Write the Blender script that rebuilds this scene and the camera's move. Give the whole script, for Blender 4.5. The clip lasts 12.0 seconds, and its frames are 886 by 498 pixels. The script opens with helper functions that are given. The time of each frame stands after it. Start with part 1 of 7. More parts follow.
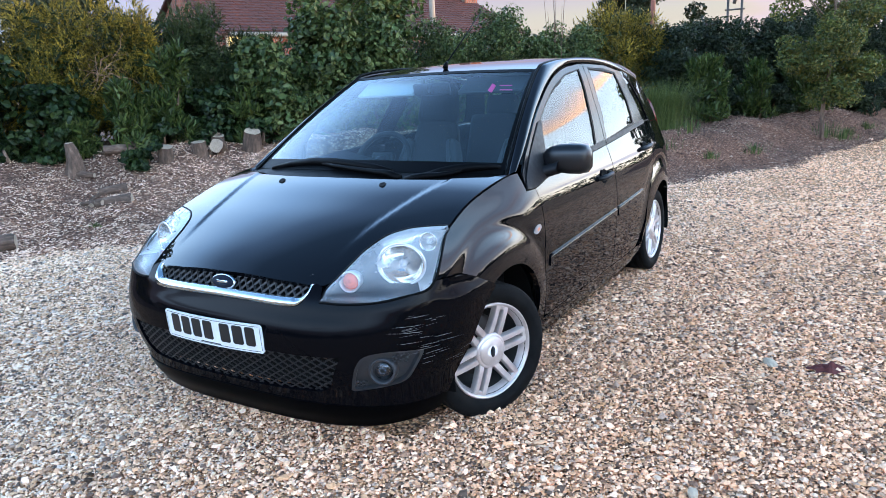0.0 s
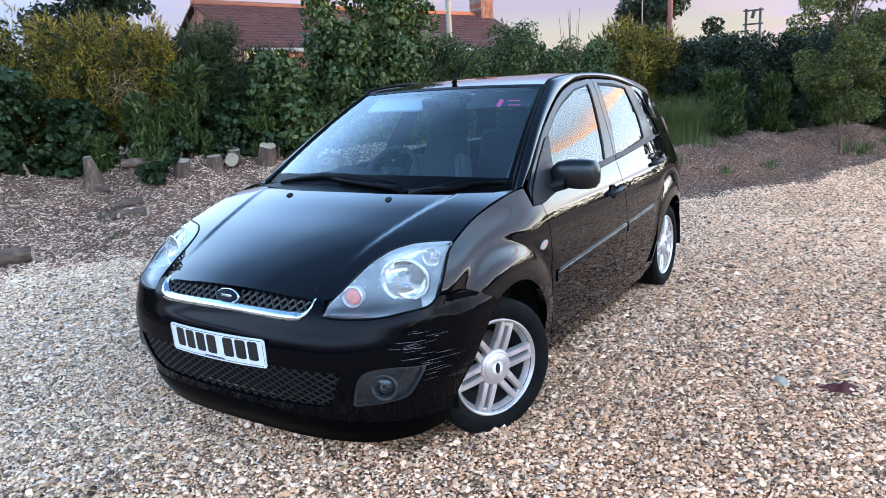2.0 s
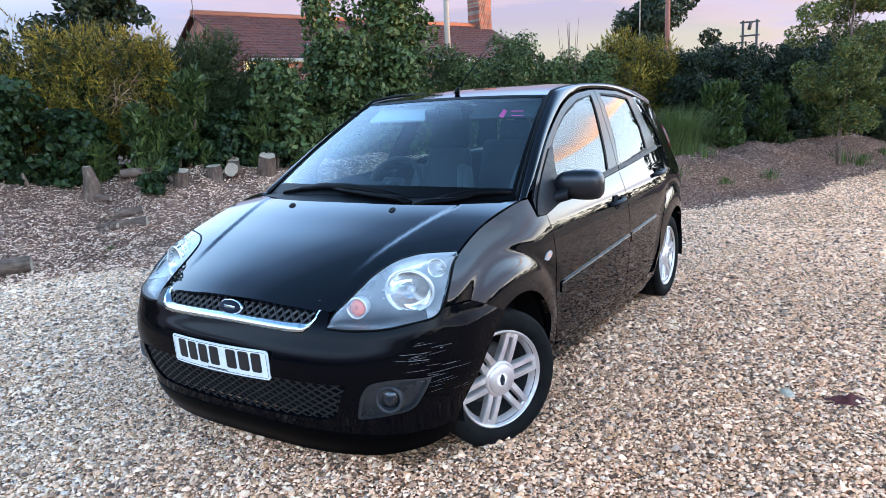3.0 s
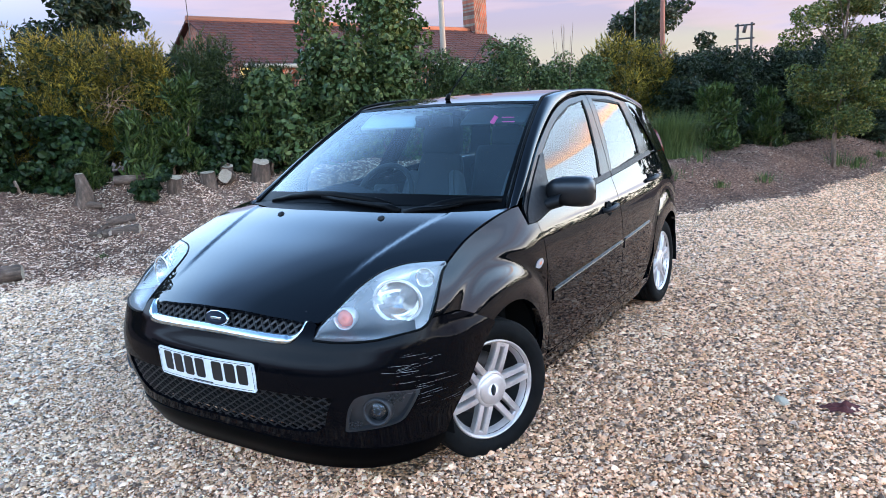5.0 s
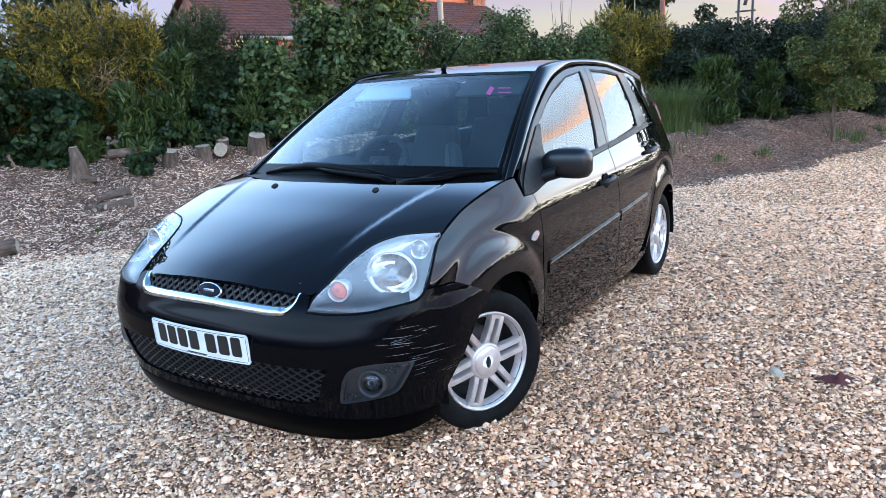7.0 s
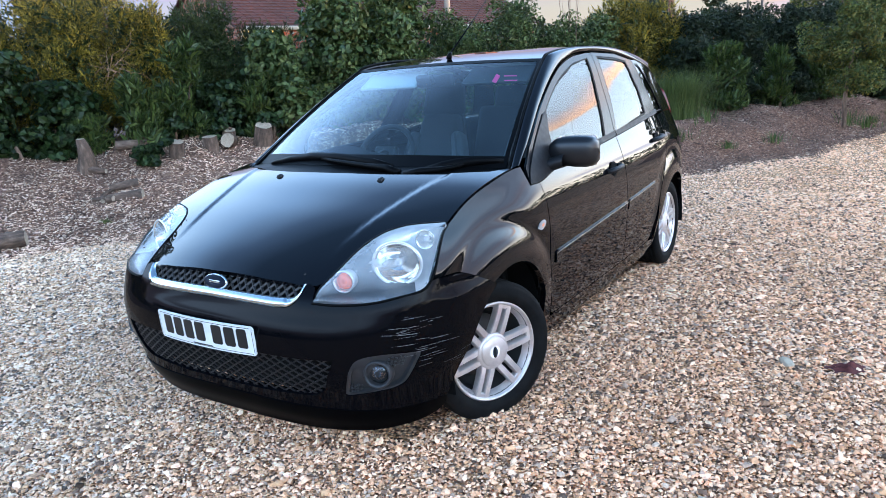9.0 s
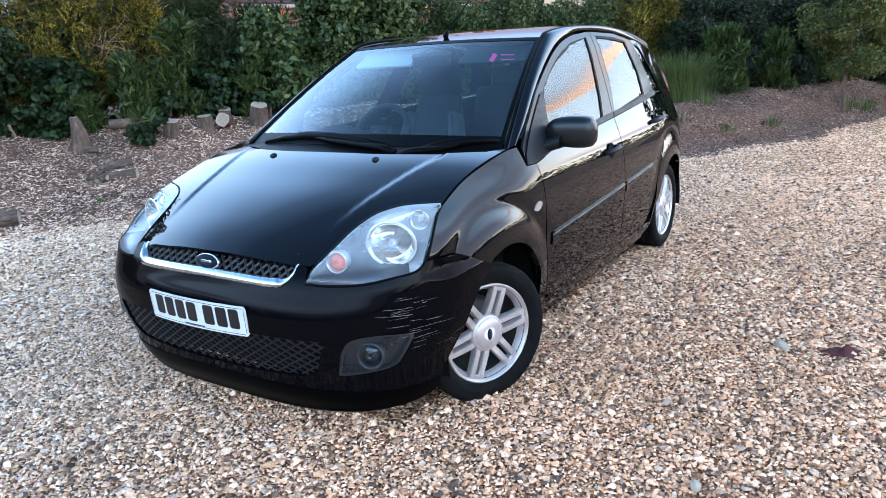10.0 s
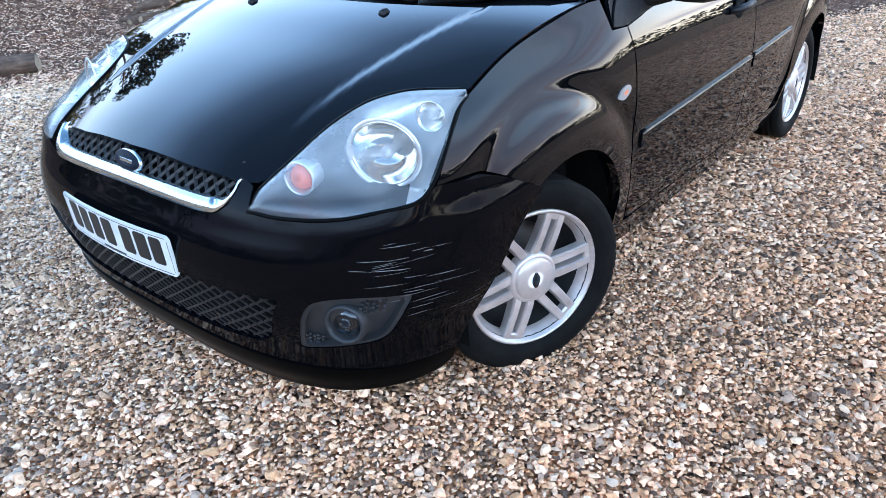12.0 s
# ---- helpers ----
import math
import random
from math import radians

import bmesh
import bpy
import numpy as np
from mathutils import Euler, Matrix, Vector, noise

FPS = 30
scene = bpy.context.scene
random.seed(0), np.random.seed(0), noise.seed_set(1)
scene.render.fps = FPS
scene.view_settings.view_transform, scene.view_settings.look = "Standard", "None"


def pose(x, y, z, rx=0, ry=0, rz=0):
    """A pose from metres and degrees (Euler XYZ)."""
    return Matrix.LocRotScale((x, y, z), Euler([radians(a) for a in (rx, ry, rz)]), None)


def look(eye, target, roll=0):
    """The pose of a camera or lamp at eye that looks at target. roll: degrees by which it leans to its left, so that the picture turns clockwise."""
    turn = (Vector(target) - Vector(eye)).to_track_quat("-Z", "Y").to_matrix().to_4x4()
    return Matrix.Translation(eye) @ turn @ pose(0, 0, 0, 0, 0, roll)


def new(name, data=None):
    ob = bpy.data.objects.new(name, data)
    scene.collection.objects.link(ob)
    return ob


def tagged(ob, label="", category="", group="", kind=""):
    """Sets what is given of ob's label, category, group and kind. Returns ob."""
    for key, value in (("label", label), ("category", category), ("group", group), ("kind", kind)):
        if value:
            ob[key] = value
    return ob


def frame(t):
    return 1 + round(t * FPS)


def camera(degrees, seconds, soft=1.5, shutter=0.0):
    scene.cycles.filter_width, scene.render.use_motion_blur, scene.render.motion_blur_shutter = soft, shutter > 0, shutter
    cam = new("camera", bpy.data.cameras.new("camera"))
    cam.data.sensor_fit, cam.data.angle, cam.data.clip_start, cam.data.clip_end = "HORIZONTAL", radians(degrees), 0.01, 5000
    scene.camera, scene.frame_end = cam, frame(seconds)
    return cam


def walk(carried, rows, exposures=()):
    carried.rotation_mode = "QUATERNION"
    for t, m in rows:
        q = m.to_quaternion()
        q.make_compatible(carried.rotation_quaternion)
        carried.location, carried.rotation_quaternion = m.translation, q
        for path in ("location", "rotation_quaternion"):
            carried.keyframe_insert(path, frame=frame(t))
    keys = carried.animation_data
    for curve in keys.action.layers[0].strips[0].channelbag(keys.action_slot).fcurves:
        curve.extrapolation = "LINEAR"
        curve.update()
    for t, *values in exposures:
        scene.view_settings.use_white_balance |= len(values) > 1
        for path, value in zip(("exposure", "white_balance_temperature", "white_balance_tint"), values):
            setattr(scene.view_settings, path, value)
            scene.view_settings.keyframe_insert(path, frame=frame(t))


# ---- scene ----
cam = camera(63.9, 12.0, soft=0.7)
PATH = [
    (0, (2.089, -2.483, 1.387), (1.067, -0.828, 0.925), -2.9),
    (0.5, (2.087, -2.491, 1.396), (1.058, -0.837, 0.943), -2.9),
    (1, (2.089, -2.501, 1.4), (1.049, -0.852, 0.956), -2.9),
    (1.5, (2.105, -2.467, 1.395), (1.05, -0.824, 0.962), -2.9),
    (2, (2.124, -2.448, 1.388), (1.059, -0.809, 0.966), -2.9),
    (2.5, (2.108, -2.45, 1.393), (1.043, -0.808, 0.984), -2.8),
    (3, (2.092, -2.448, 1.389), (1.03, -0.799, 0.994), -2.8),
    (5, (2.1, -2.399, 1.399), (1.044, -0.745, 1.015), -3.1),
    (5.5, (2.101, -2.387, 1.389), (1.049, -0.736, 0.98), -3.1),
    (6, (2.097, -2.393, 1.39), (1.049, -0.746, 0.957), -3.1),
    (6.5, (2.095, -2.389, 1.384), (1.049, -0.744, 0.938), -3.1),
    (7, (2.1, -2.377, 1.382), (1.053, -0.734, 0.929), -3.1),
    (9, (2.098, -2.358, 1.38), (1.034, -0.734, 0.899), -3.6),
    (9.5, (2.091, -2.357, 1.379), (1.03, -0.738, 0.876), -3.5),
    (10, (2.09, -2.331, 1.368), (1.038, -0.715, 0.838), -3.2),
    (10.5, (2.068, -2.257, 1.351), (1.02, -0.658, 0.765), -3.3),
    (11, (1.894, -2.004, 1.292), (0.92, -0.425, 0.544), -2.9),
    (11.5, (1.777, -1.734, 1.277), (0.778, -0.205, 0.461), -2.3),
    (12, (1.708, -1.508, 1.258), (0.555, -0.145, 0.357), -2.7),
]
walk(cam, [(t, look(eye, target, roll)) for t, eye, target, roll in PATH])

# ---- world, sun ----
SUN_ELEV, SUN_AZ = 2.0, 62.0          # degrees; azimuth clockwise from +y
world = bpy.data.worlds.new("dusk_sky")
scene.world = world
world.use_nodes = True
wn, wl = world.node_tree.nodes, world.node_tree.links
wn.clear()


def wnode(kind):
    return wn.new(kind)


w_out = wnode("ShaderNodeOutputWorld")
w_bg = wnode("ShaderNodeBackground")
w_sky = wnode("ShaderNodeTexSky")
w_sky.sky_type, w_sky.sun_disc = "NISHITA", False
w_sky.sun_elevation, w_sky.sun_rotation = radians(SUN_ELEV), radians(SUN_AZ)
w_sky.altitude, w_sky.air_density, w_sky.dust_density, w_sky.ozone_density = 60, 1.0, 1.2, 2.0
w_geo = wnode("ShaderNodeTexCoord")
w_sep = wnode("ShaderNodeSeparateXYZ")
wl.new(w_geo.outputs["Generated"], w_sep.inputs["Vector"])


def w_stops(fac, stops):
    r = wnode("ShaderNodeValToRGB")
    while len(r.color_ramp.elements) < len(stops):
        r.color_ramp.elements.new(0.5)
    for e, (at, col) in zip(r.color_ramp.elements, stops):
        e.position, e.color = at, (*col, 1)
    wl.new(fac, r.inputs["Fac"])
    return r.outputs["Color"]


def w_blend(a, b, fac):
    x = wnode("ShaderNodeMix")
    x.data_type = "RGBA"
    for key, v in (("A", a), ("B", b), ("Factor", fac)):
        if isinstance(v, float):
            x.inputs[key].default_value = v
        else:
            wl.new(v, x.inputs[key])
    return x.outputs["Result"]


def w_times(a, k):
    v = wnode("ShaderNodeVectorMath")
    v.operation = "SCALE"
    v.inputs["Scale"].default_value = k
    wl.new(a, v.inputs[0])
    return v.outputs["Vector"]


# a thin high veil lit by the afterglow: pale yellow low towards the sun, lilac and pink away from it, blue overhead
veil_sun = w_stops(w_sep.outputs["Z"], [(0.0, (1.8, 1.56, 1.14)), (0.07, (1.8, 1.7, 1.44)), (0.15, (1.34, 1.6, 1.7)), (0.35, (1.0, 1.38, 1.68)), (0.5, (0.38, 0.6, 0.84)), (0.7, (0.1, 0.18, 0.28)), (1.0, (0.05, 0.1, 0.17))])
high = [(0.28, (0.16, 0.19, 0.27)), (0.38, (0.28, 0.4, 0.56)), (0.48, (0.34, 0.58, 0.88)), (0.56, (0.27, 0.46, 0.72)), (0.66, (0.085, 0.155, 0.26)), (1.0, (0.05, 0.1, 0.17))]
veil_left = w_stops(w_sep.outputs["Z"], [(0.0, (0.15, 0.15, 0.145)), (0.07, (0.125, 0.145, 0.165)), (0.12, (0.1, 0.12, 0.165)), (0.17, (0.18, 0.18, 0.23)), (0.22, (0.5, 0.66, 0.85)), (0.3, (0.78, 1.04, 1.32)), (0.42, (0.5, 0.78, 1.08)), (0.53, (0.32, 0.56, 0.88)), (0.64, (0.115, 0.21, 0.36)), (0.75, (0.042, 0.085, 0.15)), (1.0, (0.03, 0.065, 0.12))])
veil_right = w_stops(w_sep.outputs["Z"], [(0.0, (0.15, 0.12, 0.088)), (0.075, (0.132, 0.12, 0.1)), (0.105, (0.112, 0.096, 0.113)), (0.17, (0.105, 0.096, 0.14)), *high])
w_side = wnode("ShaderNodeVectorMath")
w_side.operation = "DOT_PRODUCT"
w_side.inputs[1].default_value = (-0.17, 0.98, 0)
wl.new(w_geo.outputs["Generated"], w_side.inputs[0])
veil_far = w_blend(veil_left, veil_right, w_stops(w_side.outputs["Value"], [(0.58, (0, 0, 0)), (0.8, (1, 1, 1))]))
w_dot = wnode("ShaderNodeVectorMath")
w_dot.operation = "DOT_PRODUCT"
w_dot.inputs[1].default_value = (math.sin(radians(SUN_AZ)), math.cos(radians(SUN_AZ)), 0)
wl.new(w_geo.outputs["Generated"], w_dot.inputs[0])
toward = w_stops(w_dot.outputs["Value"], [(0.44, (0, 0, 0)), (0.78, (1, 1, 1))])
veil = w_blend(veil_far, veil_sun, toward)
# long drifts of cloud
w_map = wnode("ShaderNodeMapping")
w_map.inputs["Scale"].default_value = (2.6, 2.6, 17.0)
w_map.inputs["Rotation"].default_value = (0.1, -0.12, 0.3)
w_map.inputs["Location"].default_value = (0.3, 1.4, 0.0)
w_noise = wnode("ShaderNodeTexNoise")
w_noise.inputs["Scale"].default_value, w_noise.inputs["Detail"].default_value, w_noise.inputs["Roughness"].default_value = 1.0, 5, 0.5
wl.new(w_geo.outputs["Generated"], w_map.inputs["Vector"])
wl.new(w_map.outputs["Vector"], w_noise.inputs["Vector"])
cover = w_stops(w_noise.outputs["Fac"], [(0.52, (0, 0, 0)), (0.62, (0.85, 0.85, 0.85))])
low_sky = w_stops(w_sep.outputs["Z"], [(0.22, (1, 1, 1)), (0.33, (0, 0, 0))])
w_fac = wnode("ShaderNodeMath")
w_fac.operation = "MULTIPLY"
wl.new(cover, w_fac.inputs[0])
wl.new(low_sky, w_fac.inputs[1])
cloud_sun = w_stops(w_noise.outputs["Fac"], [(0.53, (1.15, 0.95, 0.86)), (0.59, (0.82, 0.8, 0.9)), (0.68, (0.6, 0.68, 0.8))])
cloud_far = w_stops(w_noise.outputs["Fac"], [(0.53, (0.19, 0.125, 0.115)), (0.6, (0.155, 0.12, 0.135)), (0.68, (0.115, 0.105, 0.14))])
cloud = w_blend(cloud_far, cloud_sun, toward)
veil = w_blend(veil, cloud, w_fac.outputs["Value"])
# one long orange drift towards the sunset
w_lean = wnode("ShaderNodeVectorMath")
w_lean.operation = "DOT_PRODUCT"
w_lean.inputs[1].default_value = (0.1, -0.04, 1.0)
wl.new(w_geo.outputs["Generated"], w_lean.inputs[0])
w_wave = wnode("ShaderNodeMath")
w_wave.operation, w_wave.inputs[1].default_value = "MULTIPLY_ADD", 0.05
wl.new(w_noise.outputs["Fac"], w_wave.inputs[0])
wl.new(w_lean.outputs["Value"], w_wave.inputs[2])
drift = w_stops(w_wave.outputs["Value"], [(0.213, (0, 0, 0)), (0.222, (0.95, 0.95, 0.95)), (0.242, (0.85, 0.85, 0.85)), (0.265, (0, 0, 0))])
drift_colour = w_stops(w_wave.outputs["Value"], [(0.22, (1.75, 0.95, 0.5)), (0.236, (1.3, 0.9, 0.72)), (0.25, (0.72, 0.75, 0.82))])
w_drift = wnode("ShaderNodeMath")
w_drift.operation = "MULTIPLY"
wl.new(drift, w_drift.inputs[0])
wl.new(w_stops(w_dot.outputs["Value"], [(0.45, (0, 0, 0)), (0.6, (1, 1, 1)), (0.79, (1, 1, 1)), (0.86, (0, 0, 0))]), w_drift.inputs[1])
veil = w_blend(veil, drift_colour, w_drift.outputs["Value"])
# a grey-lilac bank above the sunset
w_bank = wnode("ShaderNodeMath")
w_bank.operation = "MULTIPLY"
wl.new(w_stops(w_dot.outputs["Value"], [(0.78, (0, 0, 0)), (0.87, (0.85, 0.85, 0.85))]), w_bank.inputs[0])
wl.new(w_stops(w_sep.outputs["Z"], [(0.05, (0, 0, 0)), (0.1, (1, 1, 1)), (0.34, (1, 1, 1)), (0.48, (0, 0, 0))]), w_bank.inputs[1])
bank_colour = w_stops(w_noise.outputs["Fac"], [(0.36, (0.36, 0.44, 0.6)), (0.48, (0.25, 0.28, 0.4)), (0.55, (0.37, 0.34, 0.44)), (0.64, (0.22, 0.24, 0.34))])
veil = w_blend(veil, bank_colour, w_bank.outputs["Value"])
VEIL = 6.5
w_cool = wnode("ShaderNodeVectorMath")
w_cool.operation = "MULTIPLY"
w_cool.inputs[1].default_value = (0.955, 1.0, 1.12)
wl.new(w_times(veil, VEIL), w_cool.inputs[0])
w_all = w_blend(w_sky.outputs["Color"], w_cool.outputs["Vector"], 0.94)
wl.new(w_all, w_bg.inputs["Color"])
w_bg.inputs["Strength"].default_value = 0.15
wl.new(w_bg.outputs["Background"], w_out.inputs["Surface"])

sun_data = bpy.data.lights.new("sun", "SUN")
sun_data.energy, sun_data.angle, sun_data.color = 0.9, radians(0.6), (1.0, 0.62, 0.32)
sun = new("sun", sun_data)
sun_from = Vector((math.sin(radians(SUN_AZ)), math.cos(radians(SUN_AZ)), math.tan(radians(SUN_ELEV))))
sun.matrix_world = look(sun_from * 60, (0, 0, 0))
scene.view_settings.exposure = 2.6


# ---- materials ----
class Mat:
    """A small wrapper to write node materials briefly."""

    def __init__(self, name, base=(0.5, 0.5, 0.5), rough=0.6, metal=0.0, **more):
        self.m = bpy.data.materials.new(name)
        self.m.use_nodes = True
        self.n, self.l = self.m.node_tree.nodes, self.m.node_tree.links
        self.p = self.n["Principled BSDF"]
        self.set("Base Color", (*base, 1))
        self.set("Roughness", rough)
        self.set("Metallic", metal)
        for k, v in more.items():
            self.set(k.replace("_", " "), v)

    def set(self, k, v):
        self.p.inputs[k].default_value = v

    def node(self, kind):
        return self.n.new(kind)

    def noise(self, scale, detail=4, rough=0.55, stretch=(1, 1, 1), coords="Object"):
        tc, mp, no = self.node("ShaderNodeTexCoord"), self.node("ShaderNodeMapping"), self.node("ShaderNodeTexNoise")
        mp.inputs["Scale"].default_value = stretch
        no.inputs["Scale"].default_value, no.inputs["Detail"].default_value, no.inputs["Roughness"].default_value = scale, detail, rough
        self.l.new(tc.outputs[coords], mp.inputs["Vector"])
        self.l.new(mp.outputs["Vector"], no.inputs["Vector"])
        return no.outputs["Fac"]

    def voronoi(self, scale, out="Distance", feature="F1", stretch=(1, 1, 1)):
        tc, mp, vo = self.node("ShaderNodeTexCoord"), self.node("ShaderNodeMapping"), self.node("ShaderNodeTexVoronoi")
        vo.feature = feature
        mp.inputs["Scale"].default_value = stretch
        vo.inputs["Scale"].default_value = scale
        self.l.new(tc.outputs["Object"], mp.inputs["Vector"])
        self.l.new(mp.outputs["Vector"], vo.inputs["Vector"])
        return vo.outputs[out]

    def ramp(self, fac, stops, constant=False):
        r = self.node("ShaderNodeValToRGB")
        r.color_ramp.interpolation = "CONSTANT" if constant else "LINEAR"
        e = r.color_ramp.elements
        while len(e) < len(stops):
            e.new(0.5)
        for k, (pos, col) in zip(e, stops):
            k.position = pos
            k.color = (*col, 1) if len(col) == 3 else col
        self.l.new(fac, r.inputs["Fac"])
        return r.outputs["Color"]

    def grey(self, fac, lo, hi, a=0.3, b=0.7):
        return self.ramp(fac, [(a, (lo, lo, lo)), (b, (hi, hi, hi))])

    def mix(self, a, b, fac=0.5, how="MIX"):
        x = self.node("ShaderNodeMix")
        x.data_type, x.blend_type = "RGBA", how
        for key, v in (("A", a), ("B", b), ("Factor", fac)):
            if isinstance(v, (int, float)):
                x.inputs[key].default_value = v
            elif isinstance(v, tuple):
                x.inputs[key].default_value = (*v, 1)
            else:
                self.l.new(v, x.inputs[key])
        return x.outputs["Result"]

    def island(self):
        return self.node("ShaderNodeNewGeometry").outputs["Random Per Island"]

    def colour(self, c):
        self.l.new(c, self.p.inputs["Base Color"])
        return self

    def rough(self, c):
        self.l.new(c, self.p.inputs["Roughness"])
        return self

    def bump(self, h, strength=0.3, dist=0.01):
        b = self.node("ShaderNodeBump")
        b.inputs["Strength"].default_value, b.inputs["Distance"].default_value = strength, dist
        self.l.new(h, b.inputs["Height"])
        self.l.new(b.outputs["Normal"], self.p.inputs["Normal"])
        return self


def foliage(name, cols, rough=0.5, trans=0.14):
    m = Mat(name, rough=rough)
    i = m.island()
    n = len(cols) - 1
    c = m.ramp(i, [(k / n, col) for k, col in enumerate(cols)])
    big = m.grey(m.noise(0.9, 2), 0.65, 1.25)
    m.colour(m.mix(c, big, 1.0, "MULTIPLY"))
    m.set("Specular IOR Level", 0.22)
    t = m.node("ShaderNodeBsdfTranslucent")
    m.l.new(m.mix(c, (1.0, 1.1, 0.5), 1.0, "MULTIPLY"), t.inputs["Color"])
    x = m.node("ShaderNodeMixShader")
    x.inputs["Fac"].default_value = trans
    m.l.new(m.p.outputs["BSDF"], x.inputs[1])
    m.l.new(t.outputs["BSDF"], x.inputs[2])
    m.l.new(x.outputs["Shader"], m.n["Material Output"].inputs["Surface"])
    return m.m


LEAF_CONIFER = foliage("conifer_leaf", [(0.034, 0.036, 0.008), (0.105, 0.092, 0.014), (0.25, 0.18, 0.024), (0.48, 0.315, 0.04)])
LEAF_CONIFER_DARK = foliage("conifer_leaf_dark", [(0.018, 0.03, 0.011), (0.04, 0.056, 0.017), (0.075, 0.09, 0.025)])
LEAF_BROAD = foliage("broad_leaf", [(0.026, 0.045, 0.015), (0.054, 0.085, 0.025), (0.096, 0.128, 0.04), (0.14, 0.155, 0.05)], 0.4)
LEAF_IVY = foliage("ivy_leaf", [(0.0075, 0.017, 0.005), (0.0175, 0.036, 0.0092), (0.04, 0.06, 0.016)], 0.45)
LEAF_LAUREL = foliage("laurel_leaf", [(0.024, 0.042, 0.013), (0.05, 0.075, 0.02), (0.11, 0.135, 0.036)], 0.3)
LEAF_DARK = foliage("shrub_leaf_dark", [(0.0105, 0.019, 0.0095), (0.023, 0.034, 0.015), (0.043, 0.051, 0.021)], 0.5)
LEAF_GRASS = foliage("tall_grass_blade", [(0.046, 0.068, 0.018), (0.085, 0.112, 0.03), (0.15, 0.16, 0.055)], 0.5)
LEAF_YOUNG = foliage("young_tree_leaf", [(0.032, 0.054, 0.014), (0.068, 0.09, 0.023), (0.12, 0.13, 0.029), (0.22, 0.17, 0.04)], 0.45)


def stone_colours(m, fac):
    return m.ramp(fac, [(0.0, (0.09, 0.08, 0.075)), (0.06, (0.52, 0.39, 0.27)), (0.17, (0.72, 0.6, 0.49)), (0.3, (0.33, 0.25, 0.2)),
                        (0.38, (0.84, 0.74, 0.64)), (0.5, (0.6, 0.46, 0.35)), (0.57, (0.36, 0.34, 0.33)), (0.64, (0.82, 0.76, 0.69)),
                        (0.76, (0.15, 0.12, 0.105)), (0.82, (0.62, 0.47, 0.35)), (0.87, (0.55, 0.53, 0.51)), (0.93, (0.8, 0.66, 0.56))], True)


m = Mat("pebbles", rough=0.75)
m.set("Specular IOR Level", 0.3)
c = stone_colours(m, m.island())
c = m.mix(c, m.grey(m.noise(90, 4), 0.75, 1.2), 1.0, "MULTIPLY")
# greyer tint towards -x, warmer towards +x
tc, sx, x_tint = m.node("ShaderNodeTexCoord"), m.node("ShaderNodeSeparateXYZ"), m.node("ShaderNodeMapRange")
m.l.new(tc.outputs["Object"], sx.inputs["Vector"])
m.l.new(sx.outputs["X"], x_tint.inputs["Value"])
x_tint.inputs["From Min"].default_value, x_tint.inputs["From Max"].default_value = -0.9, 1.3
warm = m.ramp(m.noise(0.55, 3), [(0.3, (1.33, 0.88, 0.6)), (0.7, (1.56, 1.04, 0.73))])
cool = m.ramp(m.noise(0.55, 3), [(0.3, (1.2, 0.95, 0.76)), (0.7, (1.4, 1.12, 0.9))])
c = m.mix(c, m.mix(cool, warm, x_tint.outputs["Result"]), 1.0, "MULTIPLY")
PEBBLES = m.colour(c).bump(m.noise(160, 3), 0.3, 0.002).m

m = Mat("gravel_bed", rough=0.9)
m.set("Specular IOR Level", 0.2)
v = m.voronoi(75, "Color", stretch=(1, 1, 1))
sepv = m.node("ShaderNodeSeparateColor")
m.l.new(v, sepv.inputs["Color"])
c = stone_colours(m, sepv.outputs["Red"])
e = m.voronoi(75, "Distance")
# darkens away from each cell centre: shade between the stones put into the colour
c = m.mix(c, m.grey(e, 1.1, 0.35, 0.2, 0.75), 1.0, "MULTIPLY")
c = m.mix(c, m.ramp(m.noise(0.55, 3), [(0.3, (1.3, 0.8, 0.5)), (0.7, (1.54, 0.97, 0.63))]), 1.0, "MULTIPLY")
GRAVEL = m.colour(c).bump(m.grey(e, 1.0, 0.0, 0.1, 0.7), 0.8, 0.015).m

m = Mat("mulch_soil", rough=0.95)
c = m.ramp(m.noise(38, 6, 0.7), [(0.3, (0.035, 0.016, 0.01)), (0.48, (0.13, 0.062, 0.037)), (0.6, (0.3, 0.17, 0.11)), (0.74, (0.56, 0.39, 0.28))])
c = m.mix(c, m.grey(m.noise(1.6, 4), 0.75, 1.6), 1.0, "MULTIPLY")
tc, sx = m.node("ShaderNodeTexCoord"), m.node("ShaderNodeSeparateXYZ")
m.l.new(tc.outputs["Object"], sx.inputs["Vector"])
fresh = m.node("ShaderNodeMapRange")
fresh.inputs["From Min"].default_value, fresh.inputs["From Max"].default_value = 5.0, 7.5
m.l.new(sx.outputs["Y"], fresh.inputs["Value"])
c = m.mix(c, m.mix(c, (0.9, 0.78, 0.68), 1.0, "MULTIPLY"), fresh.outputs["Result"])
MULCH = m.colour(c).bump(m.noise(45, 6, 0.7), 0.9, 0.03).m
m = Mat("wood_chip", rough=0.85)
c = m.ramp(m.island(), [(0.0, (0.05, 0.024, 0.015)), (0.25, (0.17, 0.082, 0.05)), (0.48, (0.38, 0.23, 0.155)), (0.7, (0.7, 0.53, 0.41)), (1.0, (0.88, 0.75, 0.62))])
CHIP = m.colour(m.mix(c, m.ramp(m.noise(0.8, 3), [(0.3, (0.8, 0.7, 0.63)), (0.7, (1.45, 1.25, 1.12))]), 1.0, "MULTIPLY")).m

